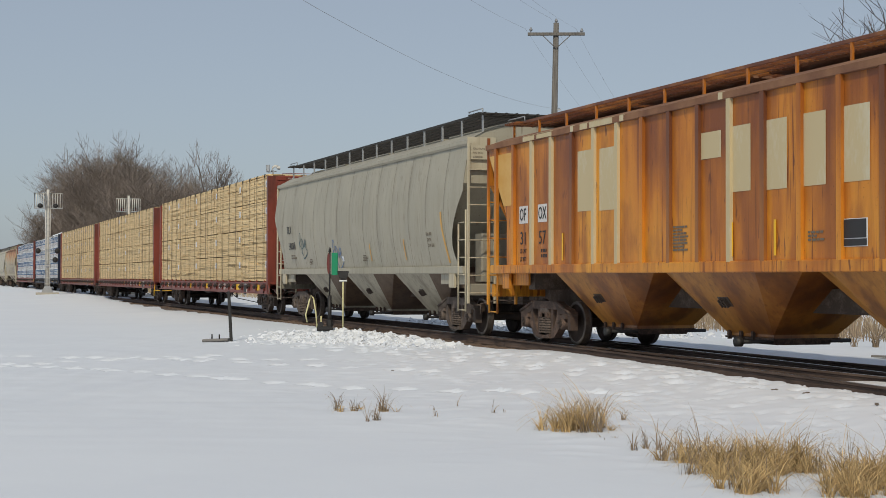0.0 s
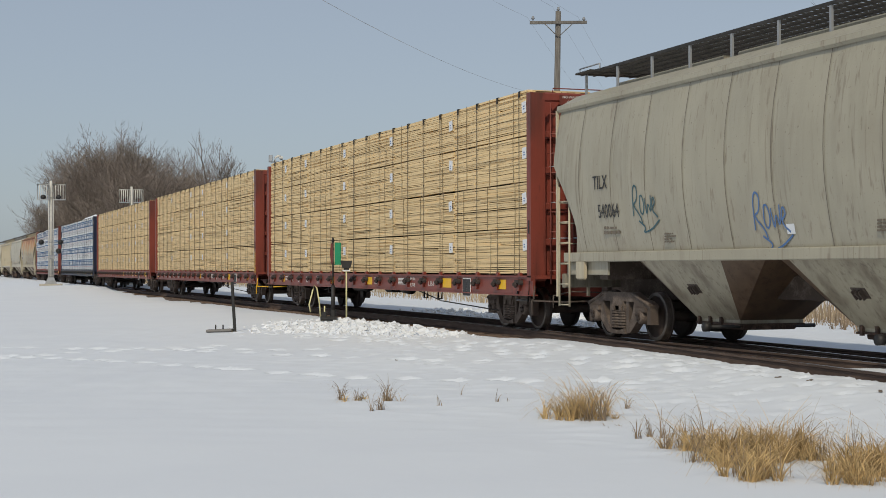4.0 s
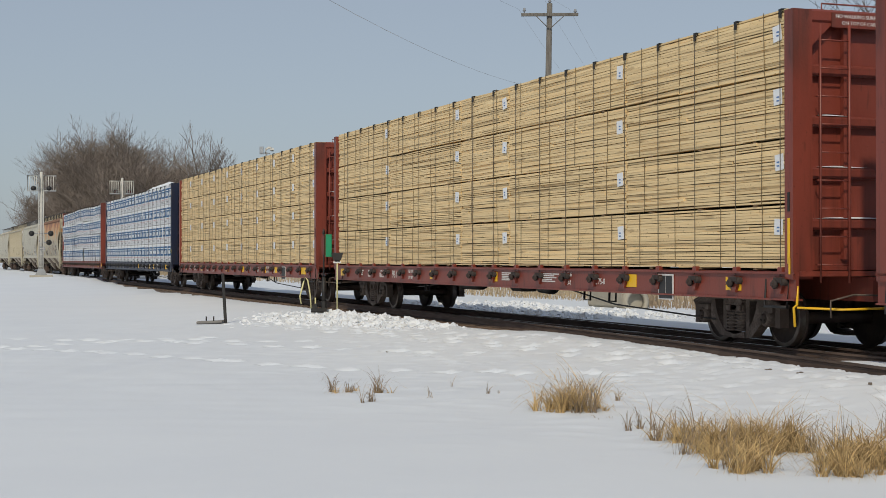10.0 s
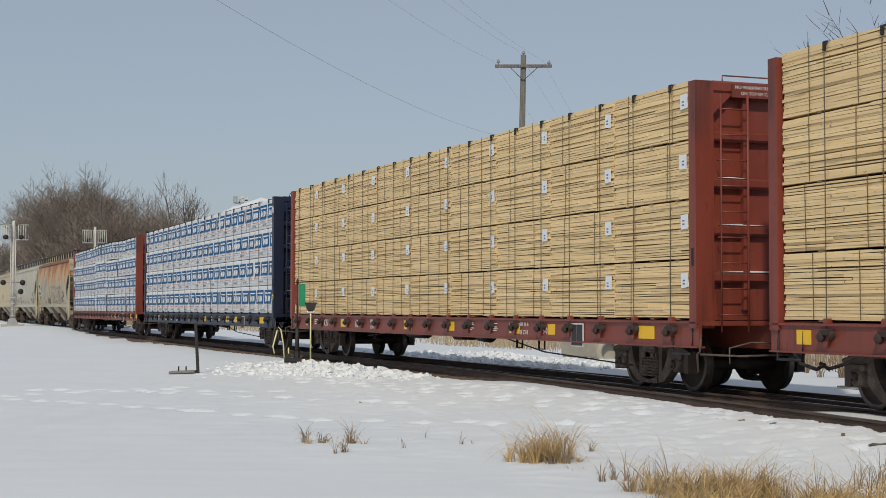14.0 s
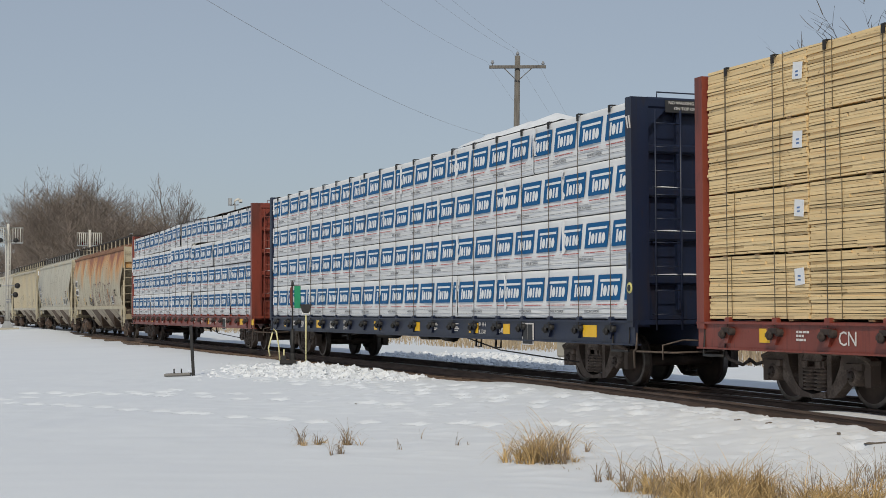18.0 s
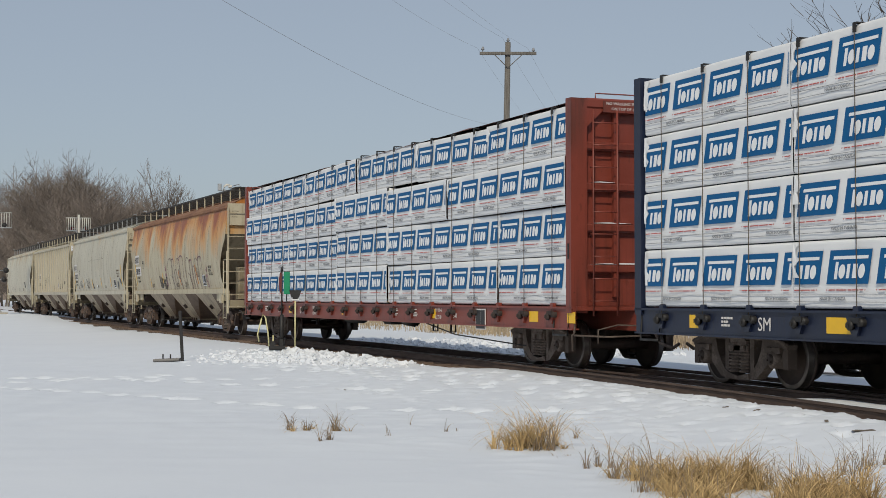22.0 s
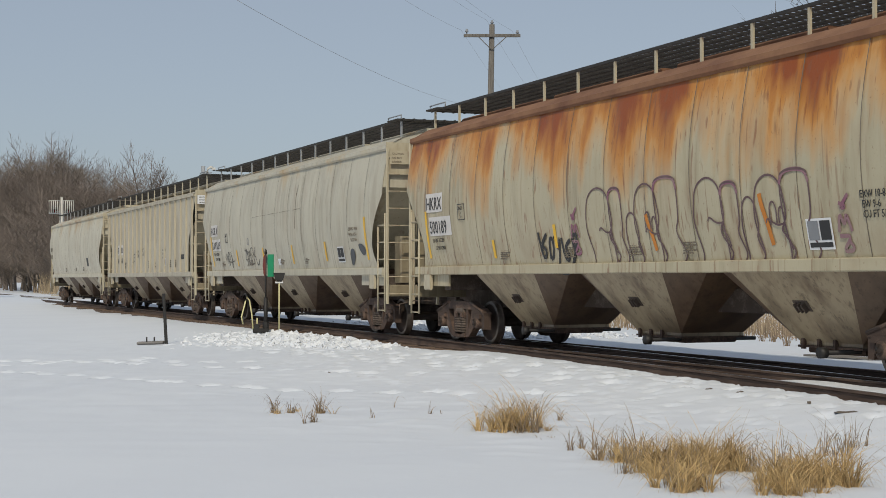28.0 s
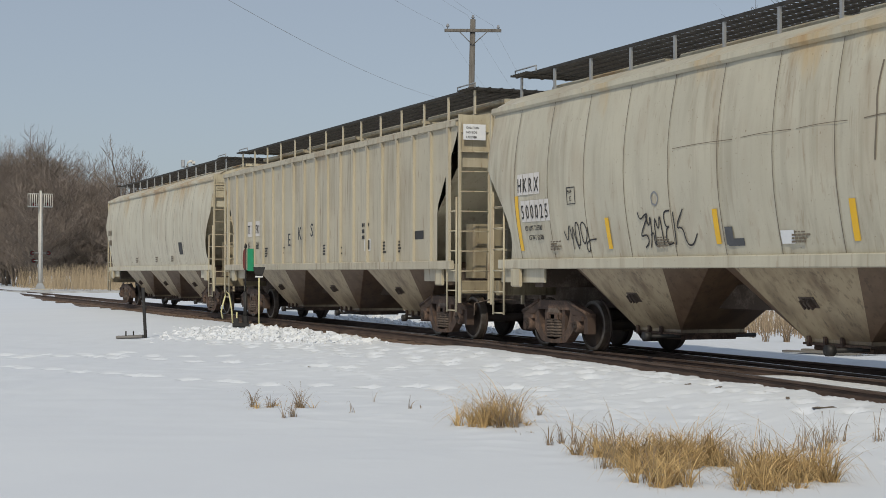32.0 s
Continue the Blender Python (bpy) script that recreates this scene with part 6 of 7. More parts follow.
for x0, x1, z0, z1 in ((-5.97, -5.65, 2.72, 2.735), (-5.97, -5.65, 2.42, 2.435), (-5.985, -5.965, 2.42, 2.735), (-5.665, -5.645, 2.42, 2.735)):
    plate(car, x0, x1, z0, z1, PRINT_BLACK, True, "plate_border", 0.008)
letters("PLATE", 0.09, PRINT_BLACK, car, -5.94, None, 2.62, wide=0.8)
letters("C", 0.14, PRINT_BLACK, car, -5.86, None, 2.47, wide=0.8)
for x in (-4.2, -1.6, 0.6, 2.2):
    bars(car, x, 1.80, 0.4, 0.022, 5, PRINT_DIM, -side_y(1.72, True) - 0.012)

car = covered_hopper("pale beige covered hopper with curved sides and small graffiti tags", 195.85, BEIGE, BEIGE, GRIMY, half=8.72, post=GALV, rusty=True)
for a, t, z, sz in ((-7.42, "HKRX", 2.68, 0.34), (-7.32, "500025", 2.22, 0.34)):
    for i, ch in enumerate(t):
        st_ = 0.215 if len(t) == 4 else 0.178
        x = a + i * st_
        plate(car, x - 0.02, x + st_ - 0.035, z - 0.05, z + 0.31, LETTER_WHITE, True, "white_panel")
        letters(ch, sz, PRINT_BLACK, car, x - 0.01, None, z, wide=0.64)
letters("LD LMT 223500", 0.12, PRINT_BLACK, car, -7.25, None, 2.02, wide=0.8)
letters("LT WT 62500", 0.12, PRINT_BLACK, car, -7.15, None, 1.86, wide=0.8)
for x, z0, z1 in ((-7.55, 1.68, 2.62), (-4.45, 1.67, 2.15), (-1.46, 1.69, 2.17), (1.46, 1.68, 2.18), (7.50, 1.72, 2.7), (4.38, 1.72, 2.2)):
    plate(car, x, x + 0.12, z0, z1, YELLOW, True, "reflector", 0.01)
for pts in ([(0, 0.36), (0.1, 0.15), (0.2, 0.52), (0.25, 0.22)], [(0.25, 0.06), (0.3, 0.5), (0.36, 0.2), (0.44, 0.06)],
            [(0.38, 0.3), (0.41, 0.5), (0.52, 0.46), (0.51, 0.14), (0.41, 0.1), (0.38, 0.3)],
            [(0.6, 0.2), (0.56, 0.45), (0.7, 0.5), (0.79, 0.32), (0.66, 0.12), (0.58, 0.2)],
            [(0.8, 0.4), (0.81, 0.05), (0.72, 0.0), (0.68, 0.12), (0.8, 0.2), (1.05, 0.21)]):
    stroke(car, pts, 0.024, GRAFF_BLACK, 1.62, -5.85, 1.0, True)
for pts in ([(0.0, 0.55), (0.06, 0.42), (0.22, 0.52), (0.30, 0.50), (0.08, 0.28), (0.02, 0.18), (0.2, 0.22), (0.24, 0.1), (0.1, 0.02)],
            [(0.22, 0.5), (0.28, 0.3), (0.36, 0.52), (0.34, 0.2), (0.26, 0.02)], [(0.42, 0.05), (0.46, 0.52), (0.54, 0.22), (0.62, 0.56), (0.64, 0.05)],
            [(0.3, 0.2), (0.4, 0.25), (0.38, 0.05), (0.48, 0.03)], [(0.9, 0.54), (0.72, 0.53), (0.74, 0.3), (0.86, 0.32), (0.74, 0.28), (0.72, 0.05), (0.9, 0.08)],
            [(0.98, 0.52), (0.99, 0.3), (0.96, 0.05)], [(1.25, 0.55), (1.0, 0.28), (1.2, 0.3), (1.24, 0.05), (1.4, 0.03), (1.55, 0.2)]):
    stroke(car, pts, 0.026, GRAFF_BLACK, 1.65, -3.45, 1.0, True)
stroke(car, [(0.45, 0.66), (0.43, 0.78), (0.55, 0.84), (0.64, 0.74), (0.56, 0.62), (0.45, 0.66)], 0.026, PRINT_GREY, 1.65, -3.45, 1.0, True)
for x0, x1, z0, z1 in ((-5.62, -5.36, 2.665, 2.68), (-5.62, -5.36, 2.40, 2.415), (-5.635, -5.615, 2.40, 2.68), (-5.365, -5.345, 2.40, 2.68)):
    plate(car, x0, x1, z0, z1, PRINT_BLACK, True, "plate_border", 0.008)
letters("PLATE", 0.075, PRINT_BLACK, car, -5.6, None, 2.58, wide=0.75)
letters("C", 0.12, PRINT_BLACK, car, -5.54, None, 2.45, wide=0.8)
plate(car, -1.22, -1.04, 1.68, 1.92, BLOB, True)
plate(car, -1.18, -0.80, 1.66, 1.76, BLOB, True)


def spot(parent, cx, cz, rx, rz, lean, material):
    """Uneven rounded patch of paint on the curved side."""
    ring = []
    for i in range(18):
        a = 2 * math.pi * i / 18
        k = 1 + 0.12 * math.sin(2 * a + cx) + 0.08 * math.sin(3 * a + 1)
        z = cz + rz * k * math.sin(a)
        ring.append((cx + rx * k * math.cos(a) + lean * (z - cz), -side_y(z, True) - 0.010, z))
    return part("dark_spot", Shape().add(ring, [list(range(18))]), material, parent)


spot(car, 6.48, 1.81, 0.17, 0.20, 0.15, BLOB)
spot(car, 7.24, 1.97, 0.19, 0.15, -0.9, BLOB)
pn = plate(car, 5.36, 5.86, 1.68, 2.06, PRINT_WHITE, True, "stencil_panel")
for x in (5.39, 5.62):
    plate(pn, x, x + 0.21, 1.80, 2.03, PRINT_BLACK, True, "panel_field", 0.012)
plate(pn, 5.39, 5.83, 1.71, 1.77, PRINT_BLACK, True, "panel_field", 0.012)
for x in (-6.4, -3.0, 0.25, 2.6):
    bars(car, x, 1.82, 0.4, 0.025, 4, PRINT_DIM, -side_y(1.75, True) - 0.012)
for x, z, t in ((6.40, 2.42, "EXW 10-5  H 9-8"), (6.40, 2.29, "EW 8-6  H 15-0"), (6.5, 2.16, "CU FT 5161")):
    letters(t, 0.11, PRINT_DIM, car, x, None, z, wide=0.8)
# burst weld and scratches
for x0, x1, z, w in ((-2.4, -0.9, 3.06, 0.008), (-0.7, 0.4, 3.08, 0.008), (0.5, 1.5, 3.09, 0.008), (1.8, 2.45, 3.10, 0.012)):
    stroke(car, [(x0, z), ((x0 + x1) / 2, z + 0.02), (x1, z + 0.01)], w, PRINT_DIM, 0, 0, 1, True, "scratch")
stroke(car, [(2.06, 3.75), (2.00, 3.4), (2.03, 3.1), (1.99, 2.6)], 0.03, SEAM, 0, 0, 1, True, "weld_burst")
plate(car, 0.02, 0.3, 1.67, 1.84, CARD, True)

car = covered_hopper("drab beige ribbed covered hopper with stencilled letters", 214.85, BEIGE2, BEIGE2, GRIMY, curved=False, half=8.70, ribs=19, post=BEIGE2, rusty=True)
for x, t in ((-6.1, "IT"), (-5.3, "FX")):
    plate(car, x - 0.06, x + 0.34, 2.30, 2.72, LETTER_WHITE, False, "white_panel")
    letters(t, 0.34, PRINT_BLACK, car, x - 0.03, -1.475, 2.38, wide=0.75)
letters("61", 0.3, PRINT_BLACK, car, -6.1, -1.47, 1.95, wide=0.7)
letters("661", 0.3, PRINT_BLACK, car, -5.3, -1.47, 1.95, wide=0.7)
for x, t in ((-2.0, "E"), (-1.15, "K"), (-0.12, "S")):
    letters(t, 0.46, PRINT_BLACK, car, x, -1.562, {"E": 1.98, "K": 2.12, "S": 2.18}[t], wide=1.05)
for x in (-4.4, -2.9, 0.6, 1.7, 4.6, 5.5):
    bars(car, x, 1.95, 0.32, 0.04, 4, PRINT_BLACK, -1.47)
bars(car, 3.35, 2.36, 0.6, 0.08, 3, PRINT_BLACK, -1.47)
plate(car, 3.5, 3.9, 1.78, 2.05, PRINT_WHITE, False)
plate(car, 3.55, 3.85, 1.81, 2.02, PRINT_BLACK, False, out=0.012)
plate(car, 6.5, 7.0, 1.98, 2.15, PRINT_BLACK, False)

DRAB = car
car = covered_hopper("cream covered hopper with curved sides at the end of the train", 233.8, BEIGE3, BEIGE3, GRIMY, half=8.80, post=GALV, rusty=True)
for z in (2.9, 2.5):
    bars(car, -8.1, z, 0.8, 0.22, 1, PRINT_DIM, -side_y(z, True) - 0.012)
for x in (-3.0, 0.5, 3.0):
    bars(car, x, 1.9, 0.4, 0.04, 4, PRINT_DIM, -side_y(1.8, True) - 0.012)
plate(car, 4.4, 4.9, 1.9, 2.3, PRINT_BLACK, True)
for c, o in CARS:
    if c.name.startswith("covered"):
        pn = part("caution_plate", Shape().box((8.86, -1.18, EAVE_Z - 0.18), (0.012, 0.46, 0.30)), CARD if c is DRAB else (c.children[0].data.materials[0] if c is HO else TRIM), c)
        for j, t in enumerate(("CAUTION", "NO SIDE", "LADDER")):
            ob = letters(t, 0.06, PRINT_BLACK if c is DRAB else PRINT_DIM, pn, 0, 0, 0)
            ob.matrix_basis = pose(8.87, -1.36, EAVE_Z - 0.12 - 0.09 * j, 90, 0, 90)

# ---------------------------------------------------------------- by the track
base = Vector((-3.26, 40.2, 0))
base.z = ground_z(base.x, base.y, False) + 0.02
st = thing("switch_stand", "dark iron switch stand with green and red targets", "switch stand", Matrix.Translation(base))
part("base", Shape().box((0.06, 0, 0.06), (0.42, 0.32, 0.12), chamfer=0.04).box((-0.06, 0, 0.17), (0.14, 0.20, 0.14), chamfer=0.04).box((0.18, 0, 0.2), (0.16, 0.18, 0.2), chamfer=0.04), BLACK, st)
part("mast", Shape().tube([(0.18, 0, 0.1), (0.18, 0, 0.95)], 0.055, sides=10).tube([(0.18, 0, 0.9), (0.18, 0, 2.12)], 0.022, sides=8), BLACK, st)
part("finial", Shape().lathe([(0, 0.0), (0.02, 0.04), (0.10, 0.03), (0.16, 0.0)], (0.18, 0, 2.10), axis="z", sides=10), BLACK, st)
tg = Shape()
tg.box((0.31, 0.02, 1.80), (0.17, 0.03, 0.60), chamfer=0.012)
part("green_target", tg, GREEN, st, "green rounded target plate")
part("red_target", Shape().prism([(0.12, 1.58), (0.15, 1.52), (0.18, 1.58), (0.19, 1.80), (0.18, 2.04), (0.15, 2.10), (0.12, 2.04), (0.10, 1.80)], -0.02, 0.005), DULL_RED, st, "red oval target seen edge-on")
bw = Vector((-2.71, 40.05, 0))
bw.z = ground_z(bw.x, bw.y, False) + 0.05
bm_ = thing("upturned_broom", "broom stuck upright in the snow, black head up, yellow handle", "broom", Matrix.Translation(bw))
part("handle", Shape().tube([(0, 0, 0), (0.0, 0, 1.35)], 0.022, r1=0.02, sides=8), HANDLE, bm_)
part("head", Shape().prism([(-0.10, 1.35), (0.10, 1.35), (0.16, 1.55), (-0.16, 1.55)], -0.05, 0.05).box((0, 0, 1.34), (0.14, 0.06, 0.07)), [BLACK], bm_)
part("bristle_guard", Shape().box((0, 0, 1.29), (0.20, 0.08, 0.05), chamfer=0.02), PRINT_WHITE, bm_)
yh = Vector((-3.50, 40.6, 0))
yh.z = ground_z(yh.x, yh.y, False)
yl = thing("yellow_switch_lever", "bent pale yellow switch lever standing in the snow", "lever", Matrix.Translation(yh))
part("lever", Shape().tube([(-0.22, 0, 0.25), (-0.26, 0, 0.45), (-0.16, 0.02, 0.85), (-0.12, 0.02, 0.98), (-0.05, 0.02, 0.9), (0.02, 0, 0.5), (0.05, 0, 0.1)], 0.02, sides=8), HANDLE, yl)
part("stub", Shape().tube([(0.16, 0, 0.0), (0.16, 0, 0.42)], 0.02, sides=8), HANDLE, yl)
sp = Vector((-5.19, 36.5, -0.02))
sp.z = ground_z(sp.x, sp.y, False) - 0.04
po = thing("marker_post", "dark leaning steel post standing in the snow beside a plate", "post", Matrix.Translation(sp) @ pose(0, 0, 0, 0, -3.2))
part("post", Shape().box((0, 0, 0.62), (0.075, 0.05, 1.28), chamfer=0.012), BLACK, po)
part("rib", Shape().box((0.0, 0.035, 0.62), (0.016, 0.05, 1.2)), BLACK, po)
pl = thing("steel_plate", "rusty steel plate with upright bolts lying in the snow", "plate", Matrix.Translation(sp + Vector((-0.38, 0.05, 0.05))))
part("plate", Shape().box((0, 0, 0.02), (0.62, 0.40, 0.06), chamfer=0.02, ry=-2), PLANKS, pl)
for x in (-0.1, 0.08):
    part("bolt", Shape().tube([(x, 0, 0.04), (x, 0, 0.16)], 0.018), BLACK, pl)
for k, (s, lat, ln) in enumerate(((12.9, -3.0, 0.26), (16.2, -2.6, 0.10), (15.5, -2.6, 0.13), (13.9, -2.75, 0.14), (37.5, -5.2, 0.08), (24.0, -5.1, 0.06))):
    p = on_track(s, lat)
    single("stone", Shape().prism([(-ln / 2, 0), (-ln * 0.3, 0.012), (0.0, 0.008), (ln * 0.35, 0.016), (ln / 2, 0.0)], -ln * 0.14, ln * 0.16), BARK, "dark stone lying on the snow", "stone",
           pose(p.x, p.y, ground_z(p.x, p.y), 0, 0, 25 * k), group="stones on the snow")
# beyond the track: culvert head, boards, reeds
p = on_track(42.5, 8.4)
cv = thing("concrete_block", "weathered concrete culvert head beyond the track", "concrete block", pose(p.x, p.y, 0.05, 0, 0, TURN))
part("block", Shape().box((0, 0, 0.30), (2.4, 0.8, 0.6), chamfer=0.08), CONCRETE, cv)
part("end_ring", Shape().lathe([(-0.1, 0.42), (0.1, 0.42), (0.1, 0.30), (-0.1, 0.30), (-0.1, 0.42)], (1.35, 0, 0.22), axis="x", sides=16), CONCRETE, cv)
p = on_track(22.6, 4.9)
bd = thing("board_pile", "grey boards lying loose in the snow", "boards", pose(p.x, p.y, 0.12, 0, 0, TURN + 20))
for k in range(4):
    part("board", Shape().box((0.25 * k - 0.4, 0.22 * k - 0.3, 0.03 + 0.035 * k), (1.6 - 0.15 * k, 0.16, 0.035)), PLANKS, bd, at=pose(0, 0, 0, 0, 0, 9 * k))


def blades(n, rx, ry, h, seed, width=0.012, lean=0.75, droop=1.0):
    """A tussock of single bent blades."""
    r = random.Random(seed)
    s = Shape()
    clumps = []
    for _ in range(max(3, n // 28)):
        a, q = r.uniform(0, 6.283), r.random() ** 0.6
        clumps.append((0.85 * rx * q * math.cos(a), 0.85 * ry * q * math.sin(a), r.uniform(0.6, 1.1)))
    for _ in range(n):
        cx, cy, ch = r.choice(clumps)
        a, q = r.uniform(0, 6.283), r.random() ** 0.7
        bx, by = cx + 0.16 * rx * q * math.cos(a), cy + 0.16 * ry * q * math.sin(a)
        hh = h * ch * r.uniform(0.25, 1.15) * (1 - 0.3 * q)
        d = a + r.uniform(-1.9, 1.9)
        l, w = lean * hh * r.uniform(0.1, 1.7), width * r.uniform(0.6, 1.2)
        bend = droop * r.random()
        dx, dy = math.cos(d), math.sin(d)
        f = r.uniform(0, 6.3)
        px, py = math.cos(f) * w, math.sin(f) * w
        pts = []
        curl = r.uniform(-0.25, 0.25) * l
        for k in range(8):
            t = k / 7
            o = l * t * t + curl * max(0, t - 0.6) * 2
            pts.append((bx + dx * o - dy * curl * t, by + dy * o + dx * curl * t, hh * (t - bend * max(0, t - 0.55) ** 2 * 2.2)))
        row0 = [(x - px * (1 - 0.8 * k / 7), y - py * (1 - 0.8 * k / 7), z) for k, (x, y, z) in enumerate(pts)]
        row1 = [(x + px * (1 - 0.8 * k / 7), y + py * (1 - 0.8 * k / 7), z) for k, (x, y, z) in enumerate(pts)]
        s.grid([row0, row1], smooth=False)
    return s


def tussock(x, y, n, rx, ry, h, seed, material, label, **kw):
    kw.setdefault("lean", 0.85)
    kw.setdefault("width", 0.0055)
    kw.setdefault("droop", 2.2)
    h, n = h * 1.28, int(n * 0.8)
    single("grass_tussock", blades(n, rx, ry, h, seed, **kw), material, label, "grass", pose(x, y, ground_z(x, y) - 0.03), group="tussocks in the snow", kind="stuff")


GR = "dry straw-coloured grass tussock sticking out of the snow"
SK = "thin grey weed stalks sticking out of the snow"
tussock(1.35, 15.75, 620, 0.40, 0.28, 0.52, 1, GRASS, GR)
tussock(1.05, 15.95, 90, 0.20, 0.25, 0.28, 2, GRASS, GR)
tussock(1.62, 15.6, 70, 0.16, 0.2, 0.20, 3, GRASS, GR)
tussock(2.28, 11.25, 520, 0.26, 0.3, 0.36, 24, GRASS, GR)
tussock(3.02, 10.95, 420, 0.30, 0.25, 0.34, 25, GRASS, GR)
tussock(2.42, 12.35, 1100, 0.42, 0.38, 0.42, 4, GRASS, GR)
tussock(2.72, 12.45, 900, 0.36, 0.38, 0.42, 5, GRASS, GR)
tussock(2.12, 13.1, 320, 0.30, 0.30, 0.34, 6, GRASS, GR)
tussock(2.25, 11.95, 220, 0.30, 0.15, 0.30, 14, GRASS, GR)
tussock(3.18, 11.5, 900, 0.34, 0.32, 0.40, 7, GRASS, GR)
tussock(3.45, 11.4, 500, 0.3, 0.3, 0.42, 8, GRASS, GR)
for k, (x, y, n, rx, h) in enumerate(((1.93, 13.9, 60, 0.22, 0.40), (1.72, 16.9, 26, 0.14, 0.36), (1.98, 16.6, 22, 0.12, 0.34), (0.64, 17.6, 20, 0.10, 0.22), (2.5, 12.6, 120, 0.6, 0.58),
                                      (3.05, 12.6, 70, 0.45, 0.55), (3.6, 12.3, 80, 0.5, 0.60), (-1.2, 17.9, 90, 0.26, 0.42), (-0.7, 17.9, 80, 0.2, 0.38), (-0.85, 16.7, 50, 0.18, 0.38),
                                      (-0.1, 17.2, 6, 0.10, 0.22), (0.15, 18.6, 4, 0.04, 0.28), (2.9, 11.3, 20, 0.4, 0.3), (4.1, 13.2, 50, 0.4, 0.55), (4.6, 13.4, 40, 0.4, 0.5), (1.6, 14.9, 12, 0.16, 0.14),
                                      (2.3, 12.2, 90, 0.45, 0.5), (2.8, 12.3, 90, 0.45, 0.52), (3.3, 11.6, 80, 0.4, 0.5), (2.2, 11.3, 40, 0.35, 0.45), (1.35, 15.7, 110, 0.42, 0.58), (2.1, 13.1, 60, 0.3, 0.42))):
    tussock(x, y, n, rx, rx, h * 0.85, 40 + k, STALK, SK, width=0.005, lean=0.5, droop=1.6)
for k, (x, y, n, rx) in enumerate(((-1.15, 17.95, 110, 0.24), (-0.7, 17.8, 90, 0.18), (1.75, 16.85, 12, 0.1))):
    tussock(x, y, n, rx, rx, 0.16, 70 + k, GRASS, GR)


for k in range(16):
    p = on_track(9.5 + 1.35 * k + 0.6 * math.sin(3 * k), 7.6 + 1.2 * math.sin(2.1 * k) + 0.03 * k)
    tussock(p.x, p.y, 46 + 20 * (k % 3), 0.45, 0.45, 0.85 + 0.15 * math.sin(k), 120 + k, STALK, "dark bare shrub stems beyond the track", width=0.012, lean=0.75, droop=0.6)


def reed_belt(s0, s1, lat0, lat1, n, h, seed):
    r = random.Random(seed)
    s = Shape()
    for _ in range(n):
        a, b = r.uniform(s0, s1), r.uniform(lat0, lat1)
        p = on_track(a, b)
        hh = h * r.uniform(0.5, 1.1)
        dx, dy = r.uniform(-0.25, 0.25) * hh, r.uniform(-0.25, 0.25) * hh
        w = r.uniform(0.006, 0.016)
        s.add([(p.x - w, p.y, 0.0), (p.x + w, p.y, 0.0), (p.x + dx + w * 0.4, p.y + dy, hh), (p.x + dx - w * 0.4, p.y + dy, hh)], [[0, 1, 2, 3]])
    return s


single("reed_belt", reed_belt(8, 60, 9.5, 15.0, 5500, 0.62, 1), REED, "belt of tan dry reeds beyond the track", "reeds", kind="stuff")
single("reed_belt", reed_belt(10, 45, 8.8, 10.5, 1500, 0.7, 6), STALK, "dark weed stems before the reeds", "reeds", kind="stuff")
single("reed_belt", reed_belt(60, 150, 9.0, 22.0, 9000, 0.75, 2), REED, "tan dry grass beyond the track", "reeds", kind="stuff")
single("reed_belt", reed_belt(122, 150, 5.0, 34.0, 7000, 2.2, 3), REED, "tan dry grass before the woods at the crossing", "reeds", kind="stuff")

# ---------------------------------------------------------------- utility pole and wires
PX, PY = 4.50, 63.5
ut = thing("utility_pole", "weathered wooden utility pole with a crossarm and insulators", "utility pole", pose(PX, PY, 0, 0, 1.1))
part("pole", Shape().tube([(0, 0, -0.3), (0, 0, 12.45)], 0.17, r1=0.115, sides=12), POLE, ut)
part("crossarm", Shape().box((0, -0.14, 11.95), (2.42, 0.11, 0.13), chamfer=0.012, ry=-1.4), POLE, ut)
for sx in (-1, 1):
    part("brace", Shape().tube([(sx * 0.62, -0.16, 11.92), (sx * 0.02, -0.16, 11.35)], 0.02), POLE, ut)
for x in (-1.08, 0.0, 1.08):
    z = 12.0 if x else 12.42
    part("insulator", Shape().lathe([(0, 0.02), (0.06, 0.03), (0.08, 0.07), (0.13, 0.075), (0.15, 0.045), (0.20, 0.05), (0.22, 0.0)], (x, -0.14 if x else 0, z), axis="z", sides=10), PRINT_GREY, ut)
part("neutral_bracket", Shape().box((0.12, -0.02, 8.75), (0.3, 0.06, 0.06)).tube([(0.0, 0, 8.9), (0.22, -0.05, 8.78)], 0.015), GALV, ut)


def wire(a, b, sag, label):
    a, b = Vector(a), Vector(b)
    pts = [a.lerp(b, i / 24) - Vector((0, 0, 4 * sag * (i / 24) * (1 - i / 24))) for i in range(25)]
    single("overhead_wire", Shape().tube(pts, 0.005, sides=4, caps=False), GALV, label, "wire", group="overhead wires")


W = "thin dark overhead wire strung between poles"
for dx, z in ((-1.08, 12.2), (0.0, 12.64), (1.08, 12.2), (0.1, 8.8)):
    wire((PX + dx, PY, z), (PX + dx - 15.7, PY - 70, z + 0.1), 1.65, W)
    wire((PX + dx, PY, z), (PX + dx + 15.7, PY + 70, z - 0.3), 1.65, W)

# ---------------------------------------------------------------- road crossing signals


